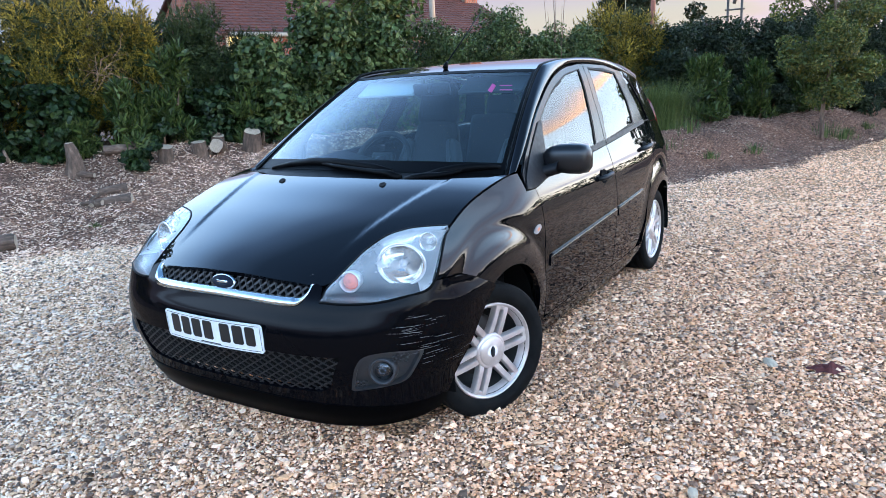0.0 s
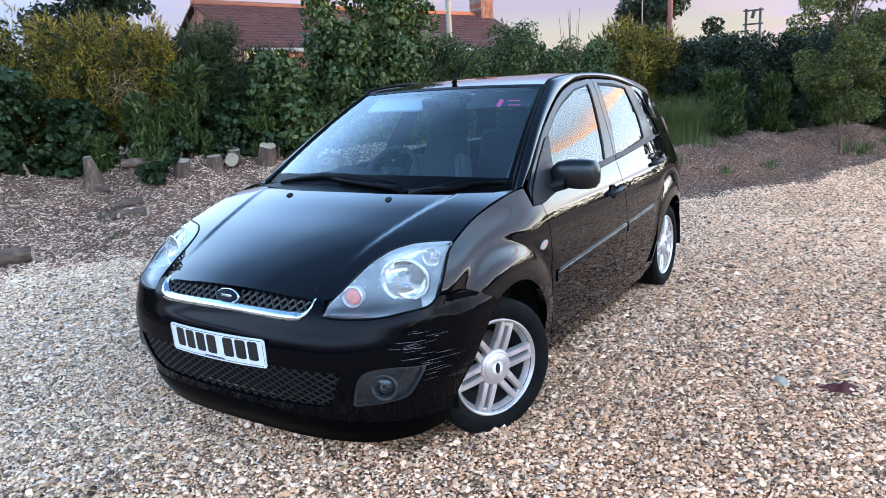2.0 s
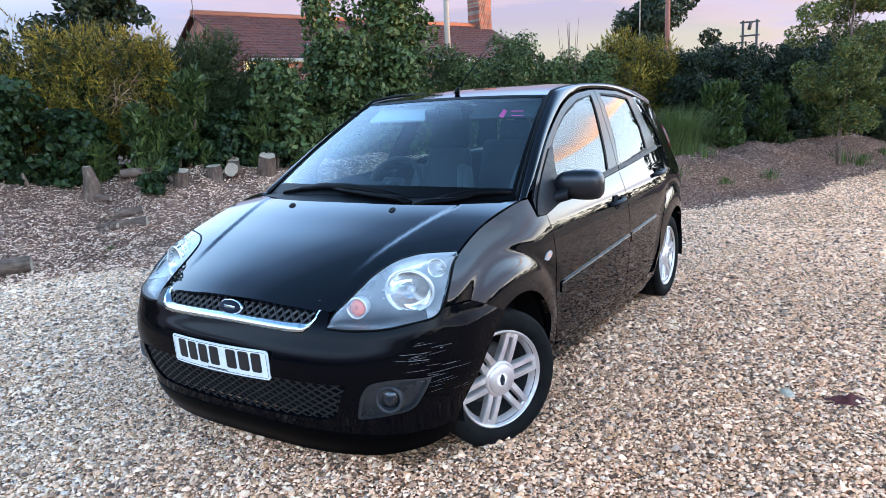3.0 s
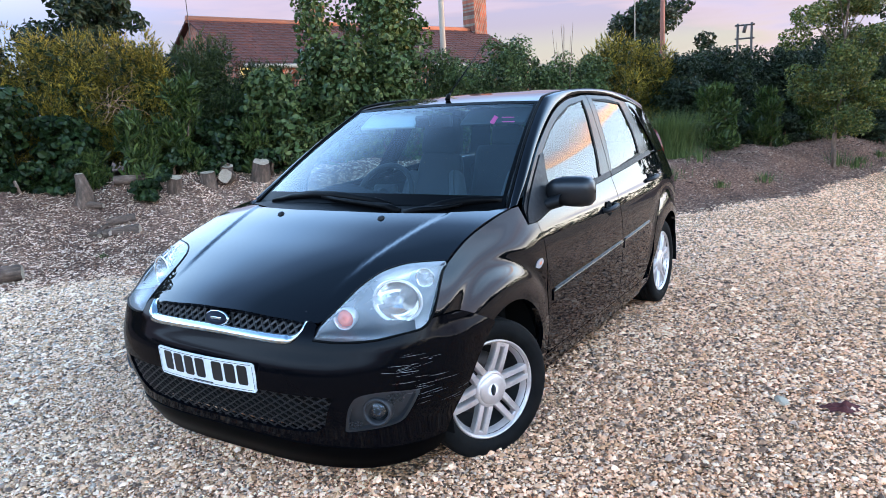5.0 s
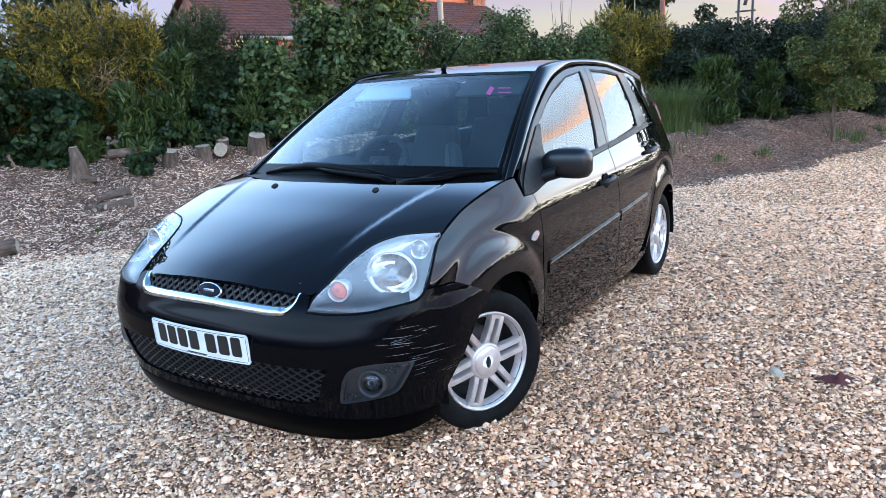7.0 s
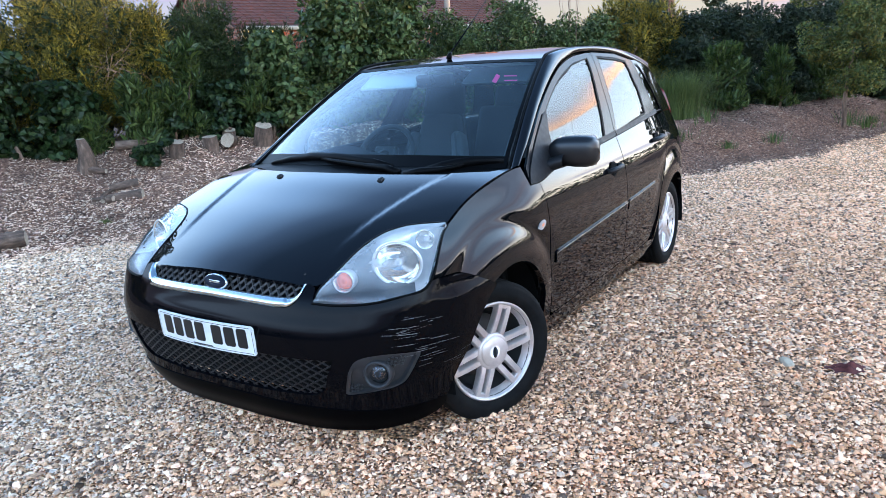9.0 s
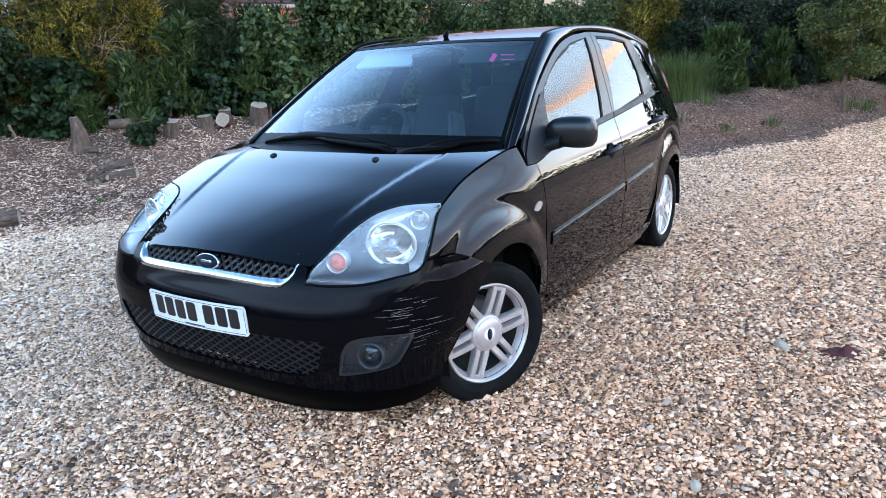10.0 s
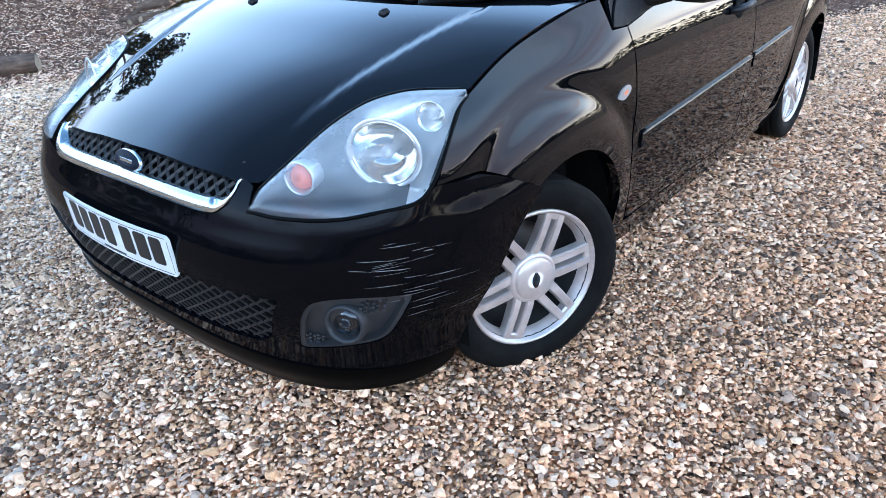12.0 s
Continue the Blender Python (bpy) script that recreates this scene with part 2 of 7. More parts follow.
m = Mat("brown_chip", rough=0.9)
c = m.ramp(m.island(), [(0.0, (0.045, 0.02, 0.012)), (0.4, (0.14, 0.066, 0.04)), (0.75, (0.28, 0.15, 0.096)), (1.0, (0.56, 0.38, 0.27))])
CHIP_BROWN = m.colour(m.mix(c, m.grey(m.noise(0.8, 3), 0.6, 1.25), 1.0, "MULTIPLY")).m
m = Mat("bark", rough=0.9)
c = m.ramp(m.noise(26, 6, 0.7, (1, 1, 0.25)), [(0.3, (0.06, 0.036, 0.023)), (0.55, (0.18, 0.108, 0.072)), (0.75, (0.33, 0.225, 0.16))])
BARK = m.colour(m.mix(c, m.grey(m.noise(5, 3), 0.6, 1.25), 1.0, "MULTIPLY")).bump(m.noise(34, 5, 0.7, (1, 1, 0.2)), 1.0, 0.02).m
m = Mat("cut_wood", rough=0.8)
tc = m.node("ShaderNodeTexCoord")
wv = m.node("ShaderNodeTexWave")
wv.wave_type, wv.rings_direction = "RINGS", "Z"
wv.inputs["Scale"].default_value, wv.inputs["Distortion"].default_value = 22, 1.5
m.l.new(tc.outputs["Object"], wv.inputs["Vector"])
c = m.ramp(wv.outputs["Fac"], [(0.0, (0.38, 0.26, 0.17)), (1.0, (0.55, 0.42, 0.3))])
CUT_WOOD = m.colour(m.mix(c, m.grey(m.noise(7, 4), 0.55, 1.1), 1.0, "MULTIPLY")).m

m = Mat("roof_tile", rough=0.85)
c = m.ramp(m.noise(1.2, 5, 0.7), [(0.3, (0.0364, 0.00968, 0.0077)), (0.6, (0.0585, 0.015, 0.0112)), (0.8, (0.13, 0.0299, 0.0126))])
ROOF = m.colour(m.mix(c, m.ramp(m.noise(9, 2), [(0.35, (0.7, 0.7, 0.7)), (0.65, (1.2, 1.15, 1.1))]), 1.0, "MULTIPLY")).m
# red brick, pushed towards orange to stand in for low sun on the wall
m = Mat("house_brick", rough=0.9)
tc, bt = m.node("ShaderNodeTexCoord"), m.node("ShaderNodeTexBrick")
bt.inputs["Scale"].default_value, bt.inputs["Mortar Size"].default_value = 2.2, 0.03
bt.inputs["Color1"].default_value, bt.inputs["Color2"].default_value, bt.inputs["Mortar"].default_value = (0.34, 0.085, 0.04, 1), (0.16, 0.05, 0.028, 1), (0.2, 0.15, 0.11, 1)
mp = m.node("ShaderNodeMapping")
mp.inputs["Rotation"].default_value = (radians(90), 0, radians(40))
m.l.new(tc.outputs["Object"], mp.inputs["Vector"])
m.l.new(mp.outputs["Vector"], bt.inputs["Vector"])
HOUSE_BRICK = m.colour(m.mix(bt.outputs["Color"], m.grey(m.noise(3, 4), 0.6, 1.3), 1.0, "MULTIPLY")).m
# yellow pane with a weak emission of its own
GLOW_PANE = Mat("glow_pane", (0.8, 0.6, 0.25), 0.2, Emission_Color=(1.0, 0.68, 0.2, 1), Emission_Strength=0.3).m
DARK_PANE = Mat("pane_glass", (0.05, 0.06, 0.07), 0.05).m
# orange of the low sun on the ridge is put into the tile colour
RIDGE_SUNLIT = Mat("ridge_sunlit", (0.3, 0.1, 0.05), 0.85).m
CREAM = Mat("cream_paint", (0.4, 0.33, 0.24), 0.7).m
RUST = Mat("rusty_steel", (0.22, 0.08, 0.05), 0.8).m
POLE_WOOD = Mat("weathered_pole", (0.3, 0.24, 0.18), 0.85).m
GALV = Mat("dark_steel", (0.05, 0.042, 0.036), 0.8).m


# ---- building helpers ----
def mesh_from(name, verts, faces, material, smooth=True):
    me = bpy.data.meshes.new(name)
    me.from_pydata([tuple(v) for v in verts], [], [tuple(f) for f in faces])
    me.materials.append(material)
    if smooth:
        me.shade_smooth()
    return me


def mesh_np(name, verts, tris, material, smooth=True):
    """A mesh straight from arrays of points and triangles."""
    me = bpy.data.meshes.new(name)
    verts, tris = np.asarray(verts, np.float32), np.asarray(tris, np.int32)
    me.vertices.add(len(verts))
    me.vertices.foreach_set("co", verts.ravel())
    me.loops.add(tris.size)
    me.loops.foreach_set("vertex_index", tris.ravel())
    me.polygons.add(len(tris))
    me.polygons.foreach_set("loop_start", np.arange(0, tris.size, 3, dtype=np.int32))
    me.polygons.foreach_set("loop_total", np.full(len(tris), 3, np.int32))
    me.polygons.foreach_set("use_smooth", np.full(len(tris), smooth))
    me.materials.append(material)
    me.update(calc_edges=True)
    return me


def thing(name, label, category, at=None, group="", kind=""):
    ob = new(name)
    ob.empty_display_size = 0.1
    if at is not None:
        ob.matrix_world = at
    return tagged(ob, label, category, group, kind)


def part(name, data, parent, label="", material=None):
    """One mesh object under a thing or under a part."""
    if isinstance(data, bmesh.types.BMesh):
        me = bpy.data.meshes.new(name)
        data.to_mesh(me)
        data.free()
        data = me
    if material is not None:
        data.materials.clear()
        data.materials.append(material)
    ob = new(name, data)
    ob.parent = parent
    if label:
        ob["label"] = label
    return ob


def tube(points, radii, sides=8, cap=True):
    """Rings round a line of points: verts, faces."""
    pts = [Vector(p) for p in points]
    vs, fs = [], []
    for i, p in enumerate(pts):
        d = (pts[min(i + 1, len(pts) - 1)] - pts[max(i - 1, 0)]).normalized()
        a = d.orthogonal().normalized() if i == 0 else (a - d * a.dot(d)).normalized()
        b = d.cross(a)
        r = radii[i] if hasattr(radii, "__len__") else radii
        for k in range(sides):
            t = 2 * math.pi * k / sides
            vs.append(p + (a * math.cos(t) + b * math.sin(t)) * r)
    for i in range(len(pts) - 1):
        for k in range(sides):
            k2 = (k + 1) % sides
            fs.append((i * sides + k, i * sides + k2, (i + 1) * sides + k2, (i + 1) * sides + k))
    if cap:
        fs.append(tuple(reversed(range(sides))))
        fs.append(tuple(range((len(pts) - 1) * sides, len(pts) * sides)))
    return vs, fs


# the bed of wood chips runs along BD from BA; w counts away from the drive
from mathutils.geometry import delaunay_2d_cdt
BA, BD, BN = np.array((-4.8, 0.7)), np.array((0.53, 0.848)), np.array((-0.848, 0.53))


def smooth01(t):
    t = np.clip(t, 0, 1)
    return t * t * (3 - 2 * t)


def bed_edge(s):
    return 0.02 - 0.85 * smooth01((s - 3) / 3.5) * (1 - smooth01((s - 9.2) / 2.6)) + 0.5 * smooth01((s - 11.5) / 4) + 0.06 * np.sin(s * 3.1) + 0.04 * np.sin(s * 7.7 + 1)


def bank(s, w):
    s, w = np.asarray(s, float), np.asarray(w, float)
    e = bed_edge(s)
    top = 0.66 - 0.22 * smooth01((s - 4) / 5)
    wide = 2.5 - 1.3 * smooth01((s - 4) / 4)
    left = np.clip((w - e + 0.12) / 2.95, 0, 1) ** 2.0 * top
    right = top * smooth01((w - e + 0.1) / wide)
    k = smooth01((s - 3.5) / 3)
    z = left * (1 - k) + right * k
    lump = 0.035 * np.sin(s * 2.3 + w * 1.1) + 0.025 * np.sin(s * 5.1 - w * 3.7) + 0.015 * np.sin(s * 11 + w * 9)
    return z + lump * np.clip((w - e) / 0.8, 0, 1)


def bed_point(s, w, dz=0.0):
    x, y = BA + s * BD + w * BN
    return Vector((x, y, float(bank(s, w)) + dz))


def ground_height(x, y):
    """Low swells of the gravel drive."""
    return 0.012 * np.sin(x * 1.1 + 0.4) * np.cos(y * 0.9) + 0.008 * np.sin(x * 2.7 - y * 1.9)


# ---- ground ----
def build_ground():
    xs = np.concatenate([-np.geomspace(8, 1500, 14)[::-1], np.arange(-7.5, 8, 0.25), np.geomspace(8, 1500, 14)])
    ys = np.concatenate([-np.geomspace(6, 1500, 14)[::-1], np.arange(-5.5, 16, 0.25), np.geomspace(16, 1500, 14)])
    X, Y = np.meshgrid(xs, ys)
    near = (np.abs(X) < 8) & (Y < 16) & (Y > -6)
    Z = np.where(near, ground_height(X, Y), 0) - 0.012
    v = np.stack([X, Y, Z], -1).reshape(-1, 3)
    nx = len(xs)
    q = [(j * nx + i, j * nx + i + 1, (j + 1) * nx + i + 1, (j + 1) * nx + i) for j in range(len(ys) - 1) for i in range(nx - 1)]
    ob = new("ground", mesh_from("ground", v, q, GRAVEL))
    return tagged(ob, "pale loose gravel drive of mixed beige and grey pebbles", "ground", kind="structure")


ground = build_ground()


def icosphere(sub):
    bm = bmesh.new()
    bmesh.ops.create_icosphere(bm, subdivisions=sub, radius=1)
    bm.verts.ensure_lookup_table()
    v = np.array([p.co[:] for p in bm.verts])
    f = np.array([[q.index for q in p.verts] for p in bm.faces])
    bm.free()
    return v, f


def pebble_field(name, rng, pts, size, squash=(0.5, 0.9), rough=0.2, fine=True):
    """Many angular stones as one mesh: a broken block on a buried base; pts (n, 2), size (n,)."""
    if fine:
        # a six-sided flank under a small broken top
        ring = [(math.cos(k * math.pi / 3), 0.9 * math.sin(k * math.pi / 3), -0.2 if k % 2 else 0.1) for k in range(6)]
        bv = np.array(ring + [(0.5, 0.1, 0.72), (-0.3, 0.5, 0.7), (-0.25, -0.5, 0.78)])
        bf = np.array([(6, 7, 8), (0, 1, 6), (1, 7, 6), (1, 2, 7), (2, 3, 7), (3, 8, 7), (3, 4, 8), (4, 5, 8), (5, 6, 8), (5, 0, 6)])
    else:
        bv = np.array([(-1, -0.8, -0.3), (1, -0.8, -0.3), (1, 0.8, -0.3), (-1, 0.8, -0.3), (0.1, 0.05, 0.75)])
        bf = np.array([(0, 1, 4), (1, 2, 4), (2, 3, 4), (3, 0, 4)])
    n = len(pts)
    ax = np.stack([rng.uniform(0.75, 1.3, n), rng.uniform(0.6, 1.0, n), rng.uniform(*squash, n)], -1) * size[:, None] * 0.5
    v = (bv[None] + rng.normal(0, rough, (n, len(bv), 3))) * ax[:, None, :]
    a, t = rng.uniform(0, 2 * np.pi, n), rng.normal(0, 0.3, n)
    ct, st = np.cos(t)[:, None], np.sin(t)[:, None]
    y, z = v[..., 1] * ct - v[..., 2] * st, v[..., 1] * st + v[..., 2] * ct
    ca, sa = np.cos(a)[:, None], np.sin(a)[:, None]
    x, y = v[..., 0] * ca - y * sa, v[..., 0] * sa + y * ca
    zoff = ground_height(pts[:, 0], pts[:, 1]) + rng.uniform(-0.2, 0.5, n) * size
    out = np.stack([x + pts[:, :1], y + pts[:, 1:], z + zoff[:, None]], -1).reshape(-1, 3)
    tris = (bf[None] + (np.arange(n) * len(bv))[:, None, None]).reshape(-1, 3)
    return mesh_np(name, out, tris, PEBBLES, False)


def build_gravel():
    rng = np.random.default_rng(3)

    def scatter(x0, x1, y0, y1, step):
        X, Y = np.meshgrid(np.arange(x0, x1, step), np.arange(y0, y1, step))
        p = np.stack([X.ravel(), Y.ravel()], -1)
        p = p + rng.uniform(-0.55, 0.55, p.shape) * step
        w = (p - BA) @ BN - bed_edge((p - BA) @ BD)
        return p[(w < 0.1) & (p[:, 1] > -2.75 + (2.1 - p[:, 0]) * 0.42) & ~((np.abs(p[:, 0]) < 0.6) & (p[:, 1] > -0.4) & (p[:, 1] < 2.6))]

    near = scatter(-1.7, 2.6, -1.55, 0.9, 0.0116)
    ob = new("gravel", pebble_field("gravel_near", rng, near, rng.lognormal(np.log(0.0132), 0.36, len(near))))
    tagged(ob, "loose angular beige, cream and grey stones covering the drive", "gravel", kind="stuff")
    big = scatter(-2.5, 4.2, -1.6, 4.0, 0.21)
    ob2 = new("gravel", pebble_field("gravel_large", rng, big, rng.uniform(0.026, 0.046, len(big)), (0.35, 0.6), 0.12))
    tagged(ob2, "larger stones lying among the gravel", "gravel", kind="stuff")
    far = np.concatenate([scatter(-5.5, -1.7, -1.2, 3.0, 0.017), scatter(2.6, 4.2, -1.0, 0.9, 0.0155), scatter(0.6, 4.2, 0.9, 5.5, 0.0162), scatter(-1.0, 0.6, 3.0, 5.5, 0.022), scatter(-1.5, 5.5, 5.5, 9, 0.026), scatter(-1.5, 5.5, 9, 13, 0.045)])
    d = np.hypot(far[:, 0] - 2, far[:, 1] + 2.4)
    ob3 = new("gravel", pebble_field("gravel_far", rng, far, rng.lognormal(np.log(0.0142), 0.34, len(far)) * (1.0 + d * 0.035), fine=False))
    tagged(ob3, "loose pale stones spread over the drive", "gravel", kind="stuff")


# ---- bed of wood chips ----
def build_bed():
    ss, ws = np.arange(-14, 24, 0.2), np.concatenate([np.arange(-0.35, 3.6, 0.12), np.array([4, 5, 6, 8, 10])])
    S, W = np.meshgrid(ss, ws)
    Wd = W + bed_edge(S)
    P = BA + S[..., None] * BD + Wd[..., None] * BN
    Z = bank(S, Wd) - 0.05 * (W < -0.2) + 0.01
    v = np.concatenate([P, Z[..., None]], -1).reshape(-1, 3)
    nx = len(ss)
    q = [(j * nx + i, j * nx + i + 1, (j + 1) * nx + i + 1, (j + 1) * nx + i) for j in range(len(ws) - 1) for i in range(nx - 1)]
    ob = new("mulch_bed", mesh_from("mulch_bed", v, q, MULCH))
    tagged(ob, "raised bank of brown bark mulch beside the drive", "mulch bed", kind="structure")
    rng = np.random.default_rng(5)
    for n, s0, s1, tone, label in ((50000, -2, 6.8, CHIP, "scattered pale and brown wood chips on the bank"), (17000, 6.6, 14.5, CHIP_BROWN, "rough dark brown bark pieces on the bank")):
        chips(rng, n, s0, s1, tone, label)


def chips(rng, n, s0, s1, tone, label):
    s, w = rng.uniform(s0, s1, n), rng.uniform(-0.3, 3.3, n) ** 1.0
    w = w + bed_edge(s)
    p = BA + s[:, None] * BD + w[:, None] * BN
    L, Wc = rng.lognormal(np.log(0.026), 0.5, n), rng.uniform(0.007, 0.019, n)
    a, tilt, rollc = rng.uniform(0, 2 * np.pi, n), rng.normal(0, 0.3, n), rng.normal(0, 0.5, n)
    ux = np.stack([np.cos(a) * np.cos(tilt), np.sin(a) * np.cos(tilt), np.sin(tilt)], -1)
    uy = np.stack([-np.sin(a) * np.cos(rollc), np.cos(a) * np.cos(rollc), np.sin(rollc)], -1)
    uz = np.cross(ux, uy)
    base = np.array([(-1, -1, 0), (1, -0.7, 0), (1, 0.6, 0), (-1, 1, 0), (-0.8, 0, 1), (0.9, 0, 0.8)], float)
    c = np.concatenate([p, (bank(s, w) + 0.012 + rng.uniform(0, 0.014, n))[:, None]], -1)
    v = c[:, None] + base[None, :, :1] * ux[:, None] * L[:, None, None] / 2 + base[None, :, 1:2] * uy[:, None] * Wc[:, None, None] / 2 + base[None, :, 2:] * uz[:, None] * 0.006
    f = np.array([(0, 1, 5), (0, 5, 4), (1, 2, 5), (2, 3, 4), (2, 4, 5), (3, 0, 4)])
    tris = (f[None] + (np.arange(n) * 6)[:, None, None]).reshape(-1, 3)
    ob = new("wood_chips", mesh_np("wood_chips", v.reshape(-1, 3), tris, tone, False))
    tagged(ob, label, "wood chips", kind="stuff")


build_bed()
build_gravel()


# ---- plants ----
def leaves(name, rng, centers, outward, size, material, long=1.7, droop=0.2, spread=0.8, round_=False):
    """Folded pointed leaves at the centers, facing roughly outward."""
    n = len(centers)
    nrm = outward + rng.normal(0, spread, (n, 3))
    nrm[:, 2] += 0.35
    nrm /= np.linalg.norm(nrm, axis=1, keepdims=True) + 1e-9
    t = rng.normal(0, 1, (n, 3))
    t[:, 2] -= droop
    if droop < 0:  # upright leaves that splay up and out from their stems
        t = outward * 0.55 + rng.normal(0, 0.4, (n, 3))
        t[:, 2] -= droop
        t /= np.linalg.norm(t, axis=1, keepdims=True) + 1e-9
        nrm = rng.normal(0, spread, (n, 3)) - outward * 0.5
        nrm[:, 2] += 0.4
        nrm -= t * (nrm * t).sum(1, keepdims=True)
        nrm /= np.linalg.norm(nrm, axis=1, keepdims=True) + 1e-9
    t -= nrm * (t * nrm).sum(1, keepdims=True)
    t /= np.linalg.norm(t, axis=1, keepdims=True) + 1e-9
    b = np.cross(nrm, t)
    L = (size * np.clip(rng.lognormal(0, 0.3, n), 0.45, 1.6))[:, None]
    Wd = L / long
    base, tip = centers - t * L / 2, centers + t * L / 2 - nrm * L * 0.12
    mid = centers - nrm * L * 0.02
    if round_:
        lo, hi = centers - t * L * 0.2 - nrm * L * 0.0, centers + t * L * 0.16 - nrm * L * 0.03
        wl_, wh_ = b * Wd * 0.46 + nrm * L * 0.09, b * Wd * 0.4 + nrm * L * 0.07
        wm_, wn_ = -b * Wd * 0.46 + nrm * L * 0.09, -b * Wd * 0.4 + nrm * L * 0.07
        v = np.stack([base, lo + wm_, hi + wn_, tip, hi + wh_, lo + wl_], 1).reshape(-1, 3)
        k = (np.arange(n) * 6)[:, None]
        tris = np.concatenate([k + np.array([[0, 1, 2]]), k + np.array([[0, 2, 3]]), k + np.array([[0, 3, 4]]), k + np.array([[0, 4, 5]])])
        return mesh_np(name, v, tris, material, False)
    v = np.stack([base, mid - b * Wd / 2 + nrm * L * 0.1, tip, mid + b * Wd / 2 + nrm * L * 0.1], 1).reshape(-1, 3)
    k = (np.arange(n) * 4)[:, None]
    tris = np.concatenate([k + np.array([[0, 1, 2]]), k + np.array([[0, 2, 3]])])
    return mesh_np(name, v, tris, material, False)


def sprays(name, rng, bases, outward, length, material, per=16):
    """Feathery upright sprays: thin leaves along a stem that points up and out."""
    n = len(bases)
    ax = outward * 0.7 + np.array((0, 0, 0.6)) + rng.normal(0, 0.35, (n, 3))
    ax /= np.linalg.norm(ax, axis=1, keepdims=True)
    L = length * rng.lognormal(0, 0.35, n)
    t = np.tile((np.arange(per) + 0.5) / per, (n, 1)) + rng.uniform(-0.04, 0.04, (n, per))
    A = np.repeat(ax, per, 0)
    lat = rng.normal(0, 1, (n * per, 3))
    lat -= A * (lat * A).sum(1, keepdims=True)
    lat /= np.linalg.norm(lat, axis=1, keepdims=True) + 1e-9
    tt, LL = t.ravel()[:, None], np.repeat(L, per)[:, None]
    way = A * 0.85 + lat * 0.75 * (1.1 - tt)
    way /= np.linalg.norm(way, axis=1, keepdims=True)
    leaf = LL * 0.32 * (1.2 - 0.6 * tt)
    foot = np.repeat(bases, per, 0) + A * (tt - 0.3) * LL
    b = np.cross(way, lat)
    b /= np.linalg.norm(b, axis=1, keepdims=True) + 1e-9
    b = b * np.cos(tt * 40) + np.cross(way, b) * np.sin(tt * 40)
    v = np.stack([foot - b * leaf * 0.14, foot + b * leaf * 0.14, foot + way * leaf], 1).reshape(-1, 3)
    return mesh_np(name, v, np.arange(n * per * 3).reshape(-1, 3), material, False)


def lobes_cloud(rng, n, lobes):
    """Points near the skins of several ellipsoids (centre, radii), with the way outward."""
    vol = np.array([r[0] * r[1] + r[0] * r[2] + r[1] * r[2] for _, r in lobes])
    pick = rng.choice(len(lobes), n, p=vol / vol.sum())
    c, r = np.array([l[0] for l in lobes])[pick], np.array([l[1] for l in lobes])[pick]
    d = rng.normal(0, 1, (n, 3))
    d /= np.linalg.norm(d, axis=1, keepdims=True)
    rad = np.clip(1.05 - np.abs(rng.normal(0, 0.22, n)) + rng.normal(0, 0.05, n), 0.15, 1.2)
    return c + d * r * rad[:, None], d


def bush(name, label, category, s, w, size, n, leaf, material, seed, long=1.7, lumps=14, lift=0.0, bottom=0.1, group="", spread=0.8, taper=0.45, stems=4, lobe=1.0, spray=0.0, droop=0.2, round_=False):
    """A shrub of size (along, across, height) standing on the bank, with stems and a crown of many leaves."""
    rng = np.random.default_rng(seed)
    ob = thing(name, label, category, Matrix.Translation(bed_point(s, w)), group)
    a, b, h = size
    lobes = []
    for k in range(lumps):
        f = bottom + (0.93 - bottom) * (k + rng.uniform(0, 1)) / lumps
        ang = rng.uniform(0, 2 * np.pi)
        wide = (1 - taper * f) * rng.uniform(0.25, 0.75)
        along, across = math.cos(ang) * a / 2 * wide, math.sin(ang) * b / 2 * wide
        r = rng.uniform(0.26, 0.42) * (1 - taper * 0.6 * f) * lobe
        off = BD * along + BN * across
        rz = h * rng.uniform(0.09, 0.17)
        lobes.append(((off[0], off[1], min(h * f + lift, h - rz)), (a * r * 0.62, a * r * 0.62, rz)))
    c, d = lobes_cloud(rng, n, lobes)
    if spray:
        rng.shuffle(lobes)
        part("foliage", sprays("foliage", rng, c[:n // 4], d[:n // 4], spray, material), ob)
        # inner leaves take the dark conifer colour, painting the shade inside the crown
        part("shaded_inner_leaves", leaves("shaded_inner_leaves", rng, c[n // 12:n // 5] * np.array((0.75, 0.75, 0.93)), d[n // 12:n // 5], 0.1, LEAF_CONIFER_DARK, 2.0), ob)
    k = n // 5
    size_ = np.full(n, leaf)
    c[:k] = c[:k] * np.array((0.8, 0.8, 0.95))
    size_[:k] = leaf * (1.2 if round_ else 1.4)
    if not spray:
        part("foliage", leaves("foliage", rng, c, d, size_, material, long, droop, spread, round_), ob)
    for k in range(stems):
        tip = Vector(lobes[(k * 3 + 1) % len(lobes)][0])
        foot = Vector((rng.uniform(-0.12, 0.12), rng.uniform(-0.12, 0.12), -0.08))
        mid = foot.lerp(tip, 0.5) + Vector((rng.uniform(-0.1, 0.1), rng.uniform(-0.1, 0.1), 0.1))
        part("stem", mesh_from("stem", *tube([foot, mid, tip], [0.03, 0.022, 0.008], 6), BARK), ob)
    return ob


